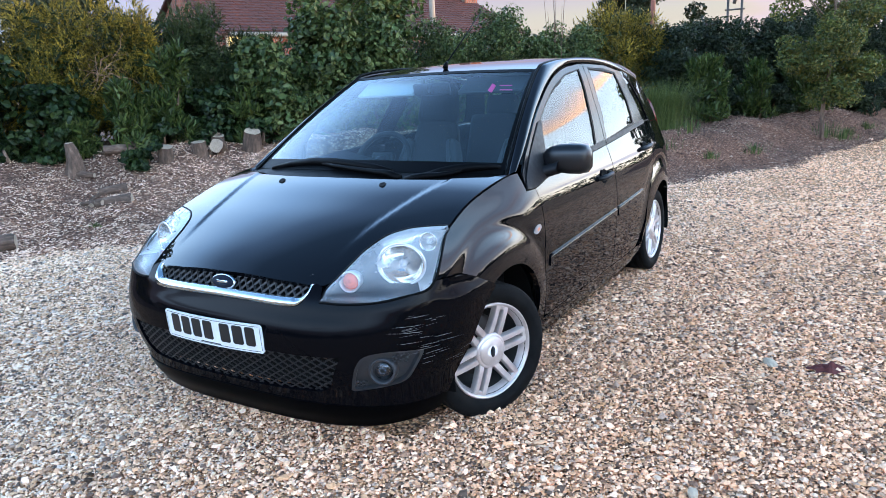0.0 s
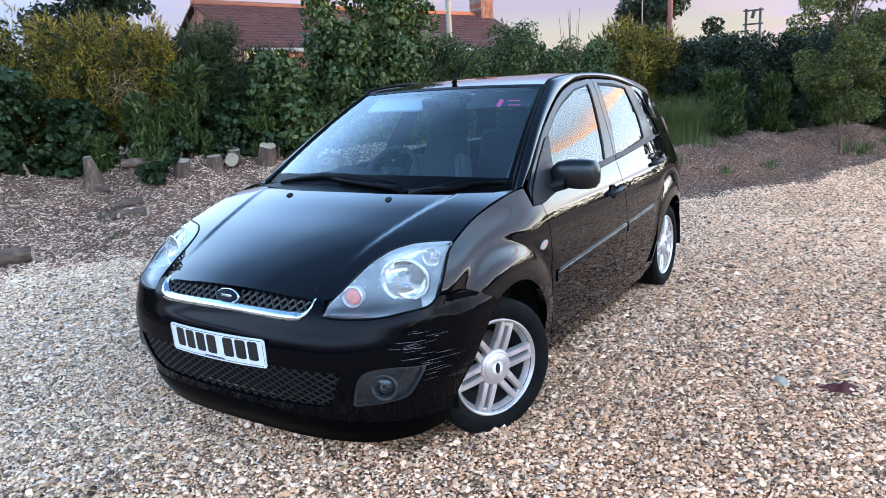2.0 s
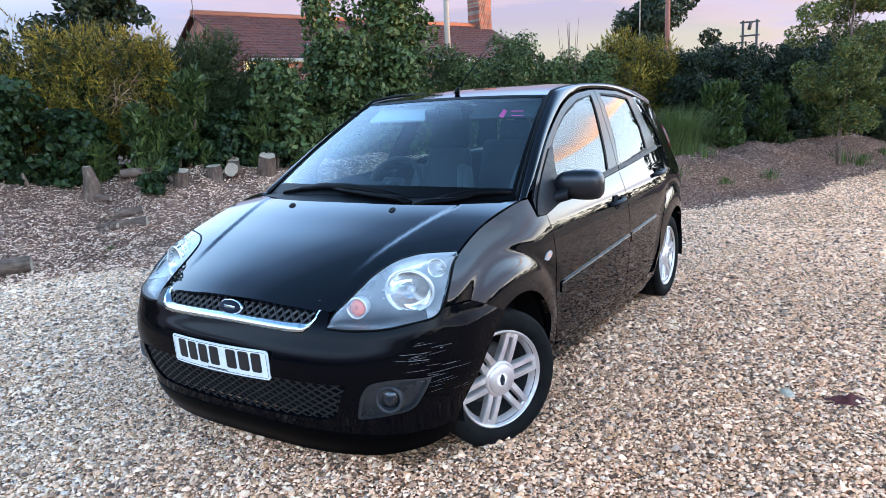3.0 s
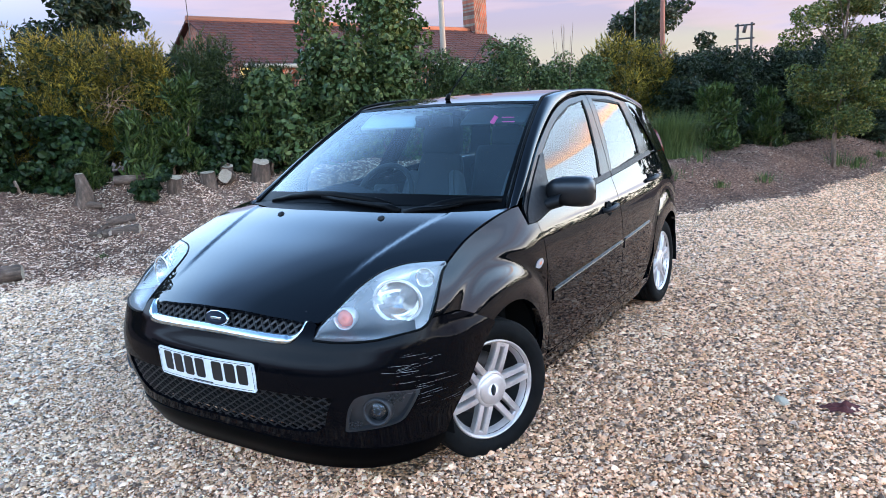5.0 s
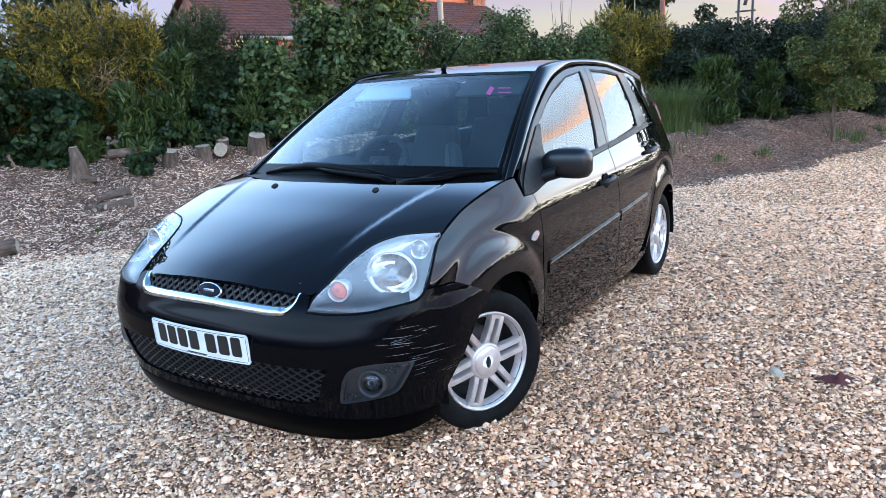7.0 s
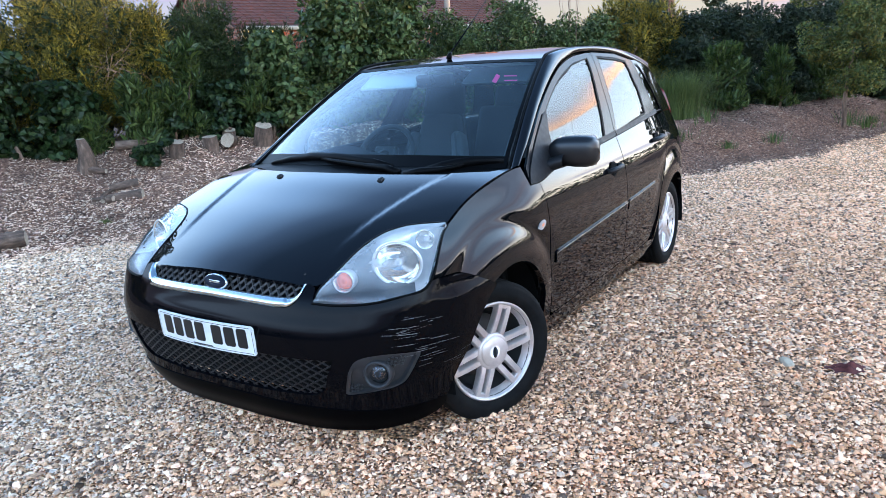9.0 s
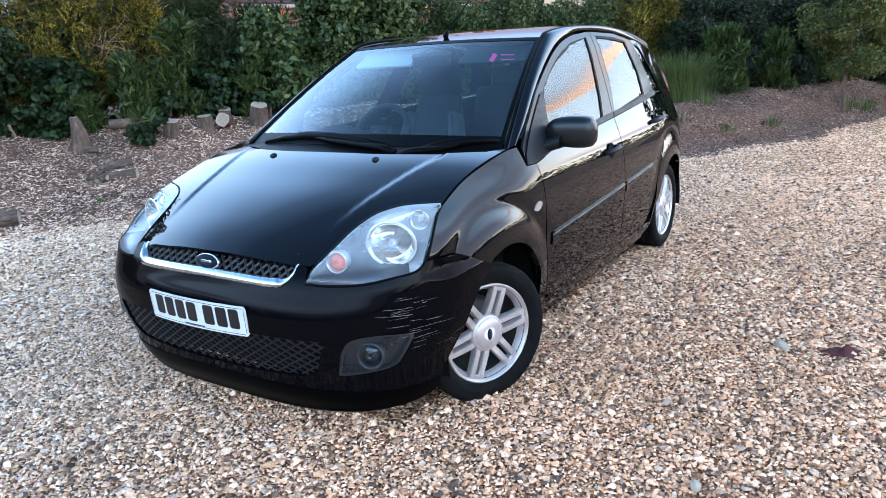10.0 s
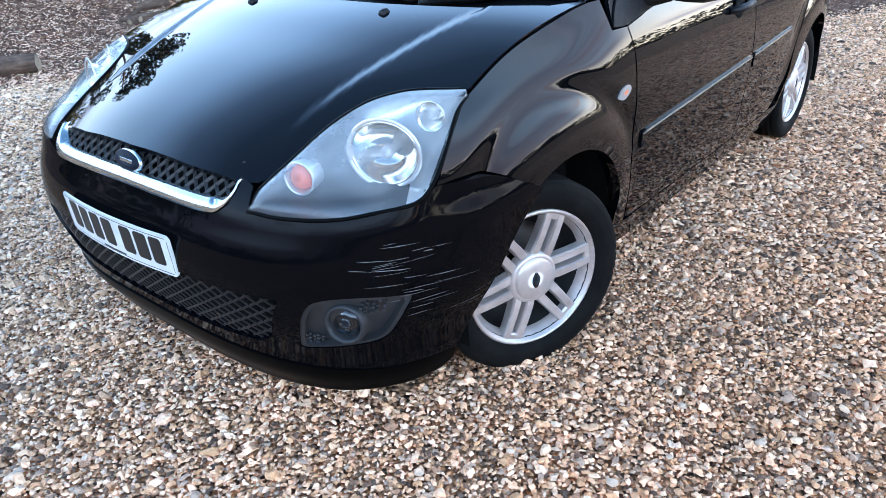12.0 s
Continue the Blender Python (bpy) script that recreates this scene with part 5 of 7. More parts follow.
def merge(*parts_):
    vs, fs, n = [], [], 0
    for v, f in parts_:
        vs.append(v)
        fs.append(np.asarray(f) + n)
        n += len(v)
    return np.concatenate(vs), np.concatenate(fs)


def rod(points, radius, sides=8):
    return quads(*tube(points, radius, sides))


def rbox(size, bevel=0.02, at=(0, 0, 0), turn=(0, 0, 0), segs=2, taper=None):
    """A box with rounded edges; taper shrinks its top in x and y."""
    bm = bmesh.new()
    bmesh.ops.create_cube(bm, size=1)
    for v in bm.verts:
        if taper and v.co.z > 0:
            v.co.x *= taper[0]
            v.co.y *= taper[1]
        v.co = Vector((v.co.x * size[0], v.co.y * size[1], v.co.z * size[2]))
    bmesh.ops.bevel(bm, geom=bm.edges[:], offset=bevel, segments=segs, profile=0.6, affect="EDGES")
    bmesh.ops.triangulate(bm, faces=bm.faces[:])
    bm.transform(pose(*at, *turn))
    bm.verts.ensure_lookup_table()
    v, f = np.array([q.co[:] for q in bm.verts]), np.array([[w.index for w in q.verts] for q in bm.faces])
    bm.free()
    return v, f


def lathe(profile, sides=48, axis="x"):
    """A turned body: profile of (along, radius)."""
    t = np.arange(sides) * 2 * np.pi / sides
    v = np.array([[(a, r * np.cos(k), r * np.sin(k)) for k in t] for a, r in profile]).reshape(-1, 3)
    if axis == "y":
        v = v[:, [1, 0, 2]]
    f = []
    for i in range(len(profile) - 1):
        for k in range(sides):
            a, b = i * sides + k, i * sides + (k + 1) % sides
            f += [(a, b, b + sides), (a, b + sides, a + sides)]
    return v, np.array(f)


def moved(data, m):
    r, t = np.array(m.to_3x3()), np.array(m.translation)
    return data[0] @ r.T + t, data[1]


def loft(curves, n_along=24):
    """A smooth skin over some lines of equal point count."""
    c = np.array([np.array(q) for q in curves])
    k, n = c.shape[:2]
    f = []
    for i in range(k - 1):
        for j in range(n - 1):
            a = i * n + j
            f += [(a, a + 1, a + n + 1), (a, a + n + 1, a + n)]
    return c.reshape(-1, 3), np.array(f)


def outward(data, away=(0, 1.2, 0.6)):
    """Faces turned away from a point within."""
    v, f = data
    a, b, c = v[f[:, 0]], v[f[:, 1]], v[f[:, 2]]
    n = np.cross(b - a, c - a)
    if (n * ((a + b + c) / 3 - np.array(away))).sum() < 0:
        f = f[:, ::-1].copy()
    return v, f


def flank(y, z):
    return np.stack([side_x(y, z), y, z], -1)


def hood(x, y):
    return np.stack([x, y, hood_z(x, y)], -1)


def roof(x, y):
    return np.stack([x, y, roof_z(x, y)], -1)


def screen(u, v):
    """The windscreen: u across -1..1, v from its foot to the roof."""
    u, v = np.asarray(u, float), np.asarray(v, float)
    low = np.stack([0.72 * u, 0.115 + 0.142 * u ** 2, 0.997 - 0.02 * u ** 2], -1)
    top = np.stack([0.57 * u, 0.952 + 0.02 * u ** 2, 1.43 - 0.012 * u ** 2], -1)
    b = (0.02 * 4 * v * (1 - v))[..., None] * np.array((0, -0.5, 0.86))
    return low * (1 - v)[..., None] + top * v[..., None] + b


def rear(x, z):
    x, z = np.asarray(x, float), np.asarray(z, float)
    return np.stack([x, rear_c(z) - 0.21 * (np.abs(x) / 0.78) ** 4, z], -1)


rear_c = spline([(0.2, 3.0), (0.35, 3.1), (0.5, 3.125), (0.62, 3.1), (0.7, 3.06), (0.9, 3.03), (1.02, 3.0), (1.2, 2.93), (1.38, 2.84), (1.45, 2.78)])


def front_u_y(y, z):
    a = FRONT_Y0 - float(front_c(z))
    return math.acos(min(1, max(0, (FRONT_Y0 - y) / a)) ** (FRONT_P / 2)) / (math.pi / 2)


def fx(x, z):
    return (front_u(x, z), z)


def fy(y, z):
    return (front_u_y(y, z), z)


# ---- the car ----
car = thing("car", "glossy black five-door hatchback with silver alloy wheels parked on gravel", "car")


def build_body():
    # front bumper
    half = [(0, 0.632)] + [fx(*q) for q in curve([(0.16, 0.632), (0.344, 0.631), (0.387, 0.645), (0.407, 0.672), (0.413, 0.702)])]
    half += [fx(*q) for q in ((0.43, 0.707), (0.456, 0.698), (0.463, 0.67))]
    half += [fx(*q) for q in curve([(0.468, 0.651), (0.535, 0.648), (0.593, 0.65), (0.646, 0.653), (0.693, 0.659), (0.729, 0.666), (0.758, 0.673)])]
    half += [fy(*q) for q in curve([(-0.485, 0.68), (-0.452, 0.703), (-0.366, 0.699), (-0.294, 0.687), (-0.207, 0.647), (-0.138, 0.612)])]
    half += [fy(*q) for q in curve([(-0.138, 0.602), (-0.205, 0.553), (-0.268, 0.485), (-0.32, 0.4), (-0.36, 0.3), (-0.375, 0.25)])]
    half += [fx(*q) for q in ((0.7, 0.248), (0.55, 0.249), (0.3, 0.254))] + [(0, 0.256)]
    low = [(0, 0.474)] + [fx(*q) for q in ((0.2, 0.471), (0.4, 0.468))] + [fx(*q) for q in curve([(0.556, 0.469), (0.525, 0.408), (0.5, 0.352), (0.454, 0.321)])]
    low += [fx(*q) for q in ((0.3, 0.313), (0.15, 0.308))] + [(0, 0.307)]
    fog = np.array([fx(*q) for q in np.concatenate([curve([(0.565, 0.333), (0.583, 0.385), (0.603, 0.436), (0.635, 0.473), (0.705, 0.484), (0.784, 0.473)], 4),
                                                     curve([(0.782, 0.457), (0.76, 0.405), (0.728, 0.358), (0.668, 0.341), (0.575, 0.328)], 4)])])
    fog_m = fog[::-1] * np.array((-1, 1))
    low = mirrored(low)
    bumper = panel("bumper", sheet(front_point, mirrored(half), (low, fog, fog_m), (0.022, 0.013), 0.03), BUMPER_PAINT, car, "black painted bumper with scraped corner")
    # dark lower lip
    def lip(u, z):
        p = front_point(u, np.maximum(z, 0.13))
        p[..., 1] -= 0.004
        return p
    half = [(0, 0.27), *[fx(*q) for q in ((0.3, 0.268), (0.5, 0.266), (0.6, 0.262), (0.7, 0.256))], fy(-0.375, 0.25), fy(-0.37, 0.215), fy(-0.4, 0.19), fx(0.72, 0.178), fx(0.6, 0.165), fx(0.3, 0.16), (0, 0.16)]
    panel("lower_lip", sheet(lip, mirrored(half), (), (0.03, 0.015), 0.06), LIP_PLASTIC, bumper, "matt black plastic lip")
    # lower grille: a lattice of crossed bars on a dark back
    u0, u1 = front_u(-0.57, 0.4), front_u(0.57, 0.4)
    back = sheet(front_point, np.array([(u0, 0.31), (u1, 0.31), (u1, 0.5), (u0, 0.5)]), (), (0.05, 0.03), 0.01, sink=0.035)
    grille = panel("lower_grille", back, UNDER, car, "black diamond mesh lower grille")
    bars = []
    nb = 24
    for k in range(-8, nb + 8):
        for way in (1, -1):
            pts = []
            for i in range(13):
                z = 0.304 + i * 0.0145
                x = -0.58 + (k + 0.5) * 1.16 / nb + way * (z - 0.4) * 1.75
                if abs(x) < 0.565:
                    pts.append(front_point(front_u(x, z), z) + np.array((0, 0.014, 0)))
            if len(pts) > 2:
                bars.append(rod(pts, 0.0038, 4))
    panel("lattice", merge(*bars), MESH_PLASTIC, grille, smooth=False)
    # upper grille
    back = sheet(front_point, np.array([(front_u(-0.43, 0.68), 0.62), (front_u(0.43, 0.68), 0.62), (front_u(0.43, 0.68), 0.725), (front_u(-0.43, 0.68), 0.725)]), (), (0.05, 0.03), 0.01, sink=0.05)
    up = panel("upper_grille", back, UNDER, car, "dark mesh grille under the bonnet edge")
    bars = []
    for k in range(-8, 30):
        for way in (1, -1):
            pts = []
            for i in range(10):
                z = 0.636 + i * 0.0105
                x = -0.42 + (k + 0.5) * 0.84 / 22 + way * (z - 0.68) * 1.15
                lim = 0.385 + 0.25 * max(0, min(0.1, z - 0.645)) if z > 0.645 else 0.36
                if abs(x) < lim:
                    p = front_point(front_u(x, z), z)
                    pts.append(p + np.array((0, 0.022, -0.004)))
            if len(pts) > 2:
                bars.append(rod(pts, 0.0052, 4))
    panel("lattice", merge(*bars), GRILLE_BAR, up, smooth=False)
    path = [(-0.413, 0.704), (-0.408, 0.672), (-0.387, 0.646), (-0.344, 0.6325), (-0.16, 0.633), (0, 0.634), (0.16, 0.633), (0.344, 0.6325), (0.387, 0.646), (0.408, 0.672), (0.413, 0.704)]
    lines = [[], [], [], [], []]
    for x, z in curve(path, 8):
        w = 0.026 - 0.016 * smooth01((z - 0.64) / 0.05)
        ins = np.array((-np.sign(x) * w * smooth01((abs(x) - 0.33) / 0.07), 0, w * (1 - smooth01((abs(x) - 0.36) / 0.05) * 0.85)))
        p = front_point(front_u(x, z), z)
        f = np.array((0, -0.006, 0.002))
        lines[0].append(p + np.array((0, 0.012, 0)))
        lines[1].append(p + f)
        lines[2].append(p + f + ins * 0.5 + np.array((0, 0.007, 0)))
        lines[3].append(p + f + ins + np.array((0, 0.017, 0)))
        lines[4].append(p + ins + np.array((0, 0.03, 0)))
    panel("chrome_strip", outward(loft(lines)), CHROME, up, "bright chrome grille surround")
    # badge, a plain oval
    e = lathe([(0.0, 0.0), (0.0, 0.03), (0.004, 0.034), (-0.004, 0.036), (-0.012, 0.034)], 40)
    e = (e[0] * np.array((1, 1.75, 0.78)), e[1])
    at = pose(0, -0.702, 0.684, 0, 0, -90) @ pose(0, 0, 0, 0, -14, 0)
    badge = panel("badge", outward(moved(e, at), (0, -0.6, 0.67)), CHROME, up, "oval chrome-rimmed badge")
    e = lathe([(0.0055, 0.0), (0.0055, 0.0315), (0.002, 0.0325)], 40)
    e = (e[0] * np.array((1, 1.75, 0.78)), e[1])
    panel("badge_field", outward(moved(e, at), (0, -0.6, 0.67)), BADGE_BLUE, badge)
    sq = rbox((0.002, 0.056, 0.009), 0.0008, (0, 0, 0.0))
    panel("badge_mark", moved(sq, at @ Matrix.Translation((0.006, 0, 0))), CHROME, badge)
    # number plate with plain bars for its characters
    def plate_map(x, z):
        x, z = np.asarray(x, float), np.asarray(z, float)
        return np.stack([x - 0.008, -0.791 + 0.25 * x ** 2 - 0.06 * (z - 0.51), z], -1)
    def rr(w, h, r, cx=0, cz=0.51):
        c = []
        for sx, sz, a0 in ((1, 1, 0), (-1, 1, 90), (-1, -1, 180), (1, -1, 270)):
            for k in range(4):
                a = radians(a0 + k * 30)
                c.append((cx + sx * (w / 2 - r) + r * math.cos(a), cz + sz * (h / 2 - r) + r * math.sin(a)))
        return np.array(c)
    plate = panel("number_plate", sheet(plate_map, rr(0.52, 0.111, 0.009), (), (0.04, 0.04), 0.006), PLATE, car, "white number plate")
    for cx, w in ((-0.195, 0.05), (-0.132, 0.05), (-0.069, 0.05), (-0.006, 0.05), (0.083, 0.05), (0.146, 0.05), (0.205, 0.045)):
        panel("plate_bar", sheet(plate_map, rr(w, 0.074, 0.006, cx, 0.516), (), (0.03, 0.03), 0.001, sink=-0.001), PLATE_INK, plate)
    ring = sheet(plate_map, rr(0.508, 0.099, 0.006), (rr(0.504, 0.095, 0.005),), (0.03, 0.03), 0, sink=-0.0008)
    panel("plate_border", ring, PLATE_INK, plate)
    panel("plate_bar", sheet(plate_map, rr(0.11, 0.005, 0.001, 0, 0.466), (), (0.03, 0.03), 0, sink=-0.0009), GREY_PLASTIC, plate)
    # fog lamp inserts
    insert = sheet(front_point, fog * 1.0, (), (0.012, 0.012), 0.0, sink=0.022)
    ins = both("fog_lamp_insert", insert, GREY_PLASTIC, car, "dark grey fog lamp surround")
    rim = sheet(front_point, fog, ((fog - fog.mean(0)) * 0.9 + fog.mean(0),), (0.012, 0.012), 0.02, sink=0.004)
    both("insert_rim", rim, GREY_PLASTIC, ins)
    p = front_point(front_u(0.68, 0.408), 0.408)
    at = look(p + np.array((-0.01, 0.015, 0)), p + np.array((0.16, -0.42, 0.03))) @ pose(0, 0, 0, 0, 90, 0)
    ring = lathe([(-0.03, 0.05), (0.012, 0.05), (0.02, 0.044), (0.012, 0.038), (-0.01, 0.036)], 32)
    both("fog_ring", moved(ring, at), GREY_PLASTIC, ins)
    len_ = lathe([(-0.005, 0.037), (0.004, 0.03), (0.009, 0.015), (0.01, 0.0)], 32)
    both("fog_lens", moved(len_, at), FOG_LENS, ins, "clear fog lamp")
    bowl = lathe([(-0.006, 0.036), (-0.02, 0.026), (-0.03, 0.01), (-0.03, 0.0)], 32)
    both("fog_reflector", moved(bowl, at), FOG_BOWL, ins)
    bits = []
    for k in range(5):
        for j in range(3):
            for cx, cz in ((0.735, 0.455), (0.607, 0.36)):
                x, z = cx - 0.02 + k * 0.009 + j * 0.004 - 0.01, cz - 0.02 + j * 0.012 + (0.004 if k % 2 else 0)
                q = front_point(front_u(x, z), z) + np.array((-0.006, 0.014, 0))
                bits.append(rbox((0.008, 0.008, 0.006), 0.0015, tuple(q), (0, 0, 35), 1))
    for o in both("insert_texture", merge(*bits), GREY_PLASTIC, ins):
        o["kind"] = "stuff"
    # scrapes on the corner of the bumper
    rng = np.random.default_rng(8)
    marks = []
    spots = [(0.755, 0.57, 0.05, 10), (0.78, 0.54, 0.06, 7), (0.795, 0.5, 0.05, 6), (0.805, 0.46, 0.05, 5), (0.815, 0.42, 0.05, 4), (0.82, 0.34, 0.04, 2)]
    for cx, cz, spread, count in spots:
        for k in range(count):
            x, z = min(0.832, cx + rng.normal(0, 0.022)), cz + rng.normal(0, spread * 0.32)
            u, L = front_u(x, z), rng.uniform(0.01, 0.07)
            t, rise = rng.uniform(0.0003, 0.0009), rng.normal(0.0, 0.035)
            us = np.linspace(max(0.3, u - L), min(0.985, u + L), 7)
            zs = z + (us - u) * rise
            wv = t * np.sin(np.linspace(0.05, 3.09, 7)) * rng.uniform(0.5, 1.2, 7)
            n = np.array((0.55, -0.8, 0.05)) * 0.0025
            marks.append(loft([front_point(us, zs + wv) + n, front_point(us, zs - wv) + n]))
    ob = panel("scratches", outward(merge(*marks)), SCRAPE, bumper, "pale scrape marks", False)
    ob["kind"] = "stuff"
    # bonnet
    half = [(0, -0.682), (0.249, -0.677), (0.411, -0.66), (0.452, -0.645)]
    half += list(curve([(0.476, -0.622), (0.491, -0.56), (0.503, -0.492), (0.522, -0.431), (0.55, -0.376), (0.588, -0.336), (0.632, -0.305), (0.733, -0.262)]))
    half += [(float(side_x(y, z)) - 0.0045, y) for y, z in curve([(-0.254, 0.852), (-0.08, 0.914), (0.14, 0.964), (0.236, 0.978)])] + list(curve([(0.7, 0.155), (0.528, 0.073), (0.274, 0.02), (0, 0.01)]))
    panel("bonnet", sheet(hood, mirrored(half), (), (0.014, 0.025), 0.02), PAINT, car, "glossy black bonnet")
    for s in (1, -1):
        p = Vector((0.29 * s, -0.036, float(hood_z(0.29, -0.036))))
        noz = rbox((0.026, 0.034, 0.014), 0.005, (0, 0, 0.004), (15, 0, 0), 2, (0.6, 0.6))
        panel("washer_nozzle", moved(noz, Matrix.Translation(p)), PLASTIC, car)
    # cowl below the screen
    us = np.linspace(-1, 1, 41)
    front_l = np.stack([0.748 * us, 0.018 + 0.21 * np.abs(us) ** 2.2, 0 * us], -1)
    front_l[:, 2] = hood_z(front_l[:, 0], front_l[:, 1]) - 0.018
    scr = screen(us, np.full(41, 0.06))
    mid = front_l * 0.5 + scr * 0.5 - np.array((0, 0, 0.012))
    panel("cowl", outward(loft([front_l, mid, scr - np.array((0, 0, 0.006))]), (0, 0.1, 0.3)), RUBBER, car, "black plastic cowl")
    # windscreen with its black edge
    poly = np.array([(-1, 0), (1, 0), (1, 1), (-1, 1)], float)
    inner = np.array([(-0.978, 0.085), (0.978, 0.085), (0.972, 0.965), (-0.972, 0.965)], float)
    ws = panel("windscreen", sheet(screen, poly, (), (0.08, 0.06), 0), SCREEN, car, "tinted windscreen glass")
    ws.visible_shadow = False
    panel("screen_edge", sheet(screen, poly, (inner,), (0.06, 0.05), 0.006, sink=-0.0015), RUBBER, ws)
    # roof
    half = [(0, 0.955), (0.3, 0.96), (0.556, 0.976)] + list(curve([(0.57, 1.06), (0.566, 1.4), (0.555, 1.9), (0.535, 2.4), (0.51, 2.74)])) + [(0.3, 2.8), (0, 2.81)]
    top = panel("roof", sheet(roof, mirrored(half), (), (0.04, 0.05), 0.015), PAINT, car, "glossy black roof")
    # pillar and roof rail
    inner_l = curve([(0.742, 0.246, 0.974), (0.658, 0.60, 1.217), (0.588, 0.93, 1.402), (0.581, 1.06, 1.4475), (0.576, 1.4, 1.469), (0.565, 1.9, 1.468), (0.545, 2.4, 1.43), (0.522, 2.74, 1.385)], 8)
    yz = curve([(0.29, 0.985), (0.655, 1.2), (0.97, 1.348), (1.23, 1.418), (1.5, 1.444), (1.95, 1.432), (2.3, 1.386), (2.58, 1.325)], 8)
    outer_l = flank(yz[:, 0], yz[:, 1])
    rows = []
    for k in np.linspace(0, 1, 7):
        b = 4 * k * (1 - k)
        rows.append(inner_l * (1 - k) + outer_l * k + b * np.array((0.012, -0.002, 0.009)))
    both("roof_rail", outward(loft([inner_l - np.array((0.002, 0, 0.02)), *rows, outer_l - np.array((0.012, 0, 0))])), PAINT, car, "black windscreen pillar and roof rail")
    seal = inner_l + np.array((-0.004, 0, -0.002))
    both("roof_seal", rod(seal, 0.007, 6), RUBBER, top)
    # front wing
    arch = [(0.03 + 0.352 * math.cos(a), 0.288 + 0.352 * math.sin(a)) for a in np.radians(np.arange(118, -8, -7))]
    wing = outline([(-0.452, 0.706), (-0.366, 0.702), (-0.294, 0.69), (-0.207, 0.65), (-0.138, 0.615)], arch, [(0.41, 0.2), (0.452, 0.2)],
                   [(0.466, 0.29), (0.424, 0.512), (0.414, 0.697), (0.411, 0.825), (0.393, 0.898)], [(0.31, 0.9), (0.292, 0.98)],
                   [(0.24, 0.979), (0.14, 0.964), (-0.08, 0.914), (-0.262, 0.849)], [(-0.3, 0.83), (-0.362, 0.787), (-0.41, 0.748), (-0.452, 0.706)])
    wings = both("front_wing", sheet(flank, wing, (), (0.013, 0.013), 0.025), PAINT, car, "black front wing")
    lampo = outline([(0.29, 0.712), (0.33, 0.7), (0.372, 0.72), (0.385, 0.74), (0.36, 0.757), (0.31, 0.745), (0.29, 0.712)])
    lampo = (lampo - lampo.mean(0)) * 0.68 + lampo.mean(0)
    both("side_indicator", sheet(flank, lampo, (), (0.012, 0.012), 0.008, sink=-0.005), BULB, wings, "clear side indicator")
    lampi = (lampo - lampo.mean(0)) * 0.35 + lampo.mean(0)
    both("indicator_bulb", sheet(flank, lampi, (), (0.012, 0.012), 0.003, sink=-0.007), BULB_CLEAR, wings)
    # doors
    d1 = outline([(0.474, 0.29), (0.432, 0.512), (0.421, 0.697), (0.418, 0.825), (0.4, 0.898)], [(0.46, 0.907), (0.637, 0.931), (1.246, 0.97), (1.453, 0.983)],
                 [(1.452, 0.98), (1.448, 0.7), (1.456, 0.5), (1.462, 0.282)], [(1.46, 0.278), (0.5, 0.278)])
    f_doors = both("front_door", sheet(flank, d1, (), (0.03, 0.025), 0.02), PAINT, car, "closed black front door")
    d2 = outline([(1.46, 0.983), (2.114, 1.025), (2.335, 1.034)], [(2.35, 0.95), (2.31, 0.78), (2.2, 0.67), (2.11, 0.55), (2.06, 0.42), (2.0, 0.32), (1.95, 0.278)],
                 [(1.469, 0.278), (1.463, 0.5), (1.456, 0.7), (1.46, 0.983)])
    r_doors = both("rear_door", sheet(flank, d2, (), (0.03, 0.025), 0.02), PAINT, car, "closed black rear door")
    for doors, hy, hz in ((f_doors, 1.27, 0.833), (r_doors, 2.14, 0.9)):
        x = float(side_x(hy, hz))
        cup = lathe([(0.001, 0.0), (0.002, 0.03), (0.003, 0.036), (0.0, 0.04)], 24)
        cup = moved((cup[0] * np.array((1, 1.3, 1.0)), cup[1]), pose(x + 0.002, hy, hz, 0, -6, 0))
        both("handle_cup", outward(cup), UNDER, doors)
        bar = rod([(x - 0.002, hy - 0.085, hz - 0.004), (x + 0.022, hy - 0.06, hz), (x + 0.03, hy, hz + 0.004), (x + 0.028, hy + 0.06, hz + 0.008), (x, hy + 0.1, hz + 0.01)], [0.012, 0.014, 0.014, 0.014, 0.011], 10)
        both("door_handle", bar, PLASTIC, doors, "black grab handle")
    # rubbing strips with a bright line, sill
    for doors, y0, y1 in ((f_doors, 0.475, 1.442), (r_doors, 1.47, 1.985)):
        z = lambda y: 0.562 + (y - 0.475) * 0.0505
        ys = np.linspace(y0, y1, 12)
        q = np.concatenate([np.stack([ys, z(ys) + 0.018], -1), np.stack([ys, z(ys) - 0.034], -1)[::-1]])
        strip = both("rubbing_strip", sheet(flank, q, (), (0.04, 0.012), 0.012, sink=-0.006), PAINT, doors)
        q = np.concatenate([np.stack([ys, z(ys) + 0.0125], -1), np.stack([ys, z(ys) + 0.009], -1)[::-1]])
        both("bright_line", sheet(flank, q, (), (0.04, 0.012), 0.002, sink=-0.0075), CHROME, doors, "thin bright strip")
    sill = outline([(0.42, 0.262), (0.5, 0.273), (2.0, 0.273)], [(2.13, 0.262), (2.13, 0.19), (2.05, 0.178), (0.48, 0.178), (0.42, 0.2), (0.42, 0.262)])
    both("sill", sheet(flank, sill, (), (0.05, 0.02), 0.03), PAINT, car, "black sill")
    # rear quarter
    arch = [(2.48 + 0.35 * math.cos(a), 0.288 + 0.35 * math.sin(a)) for a in np.radians(np.arange(184, -6, -7))]
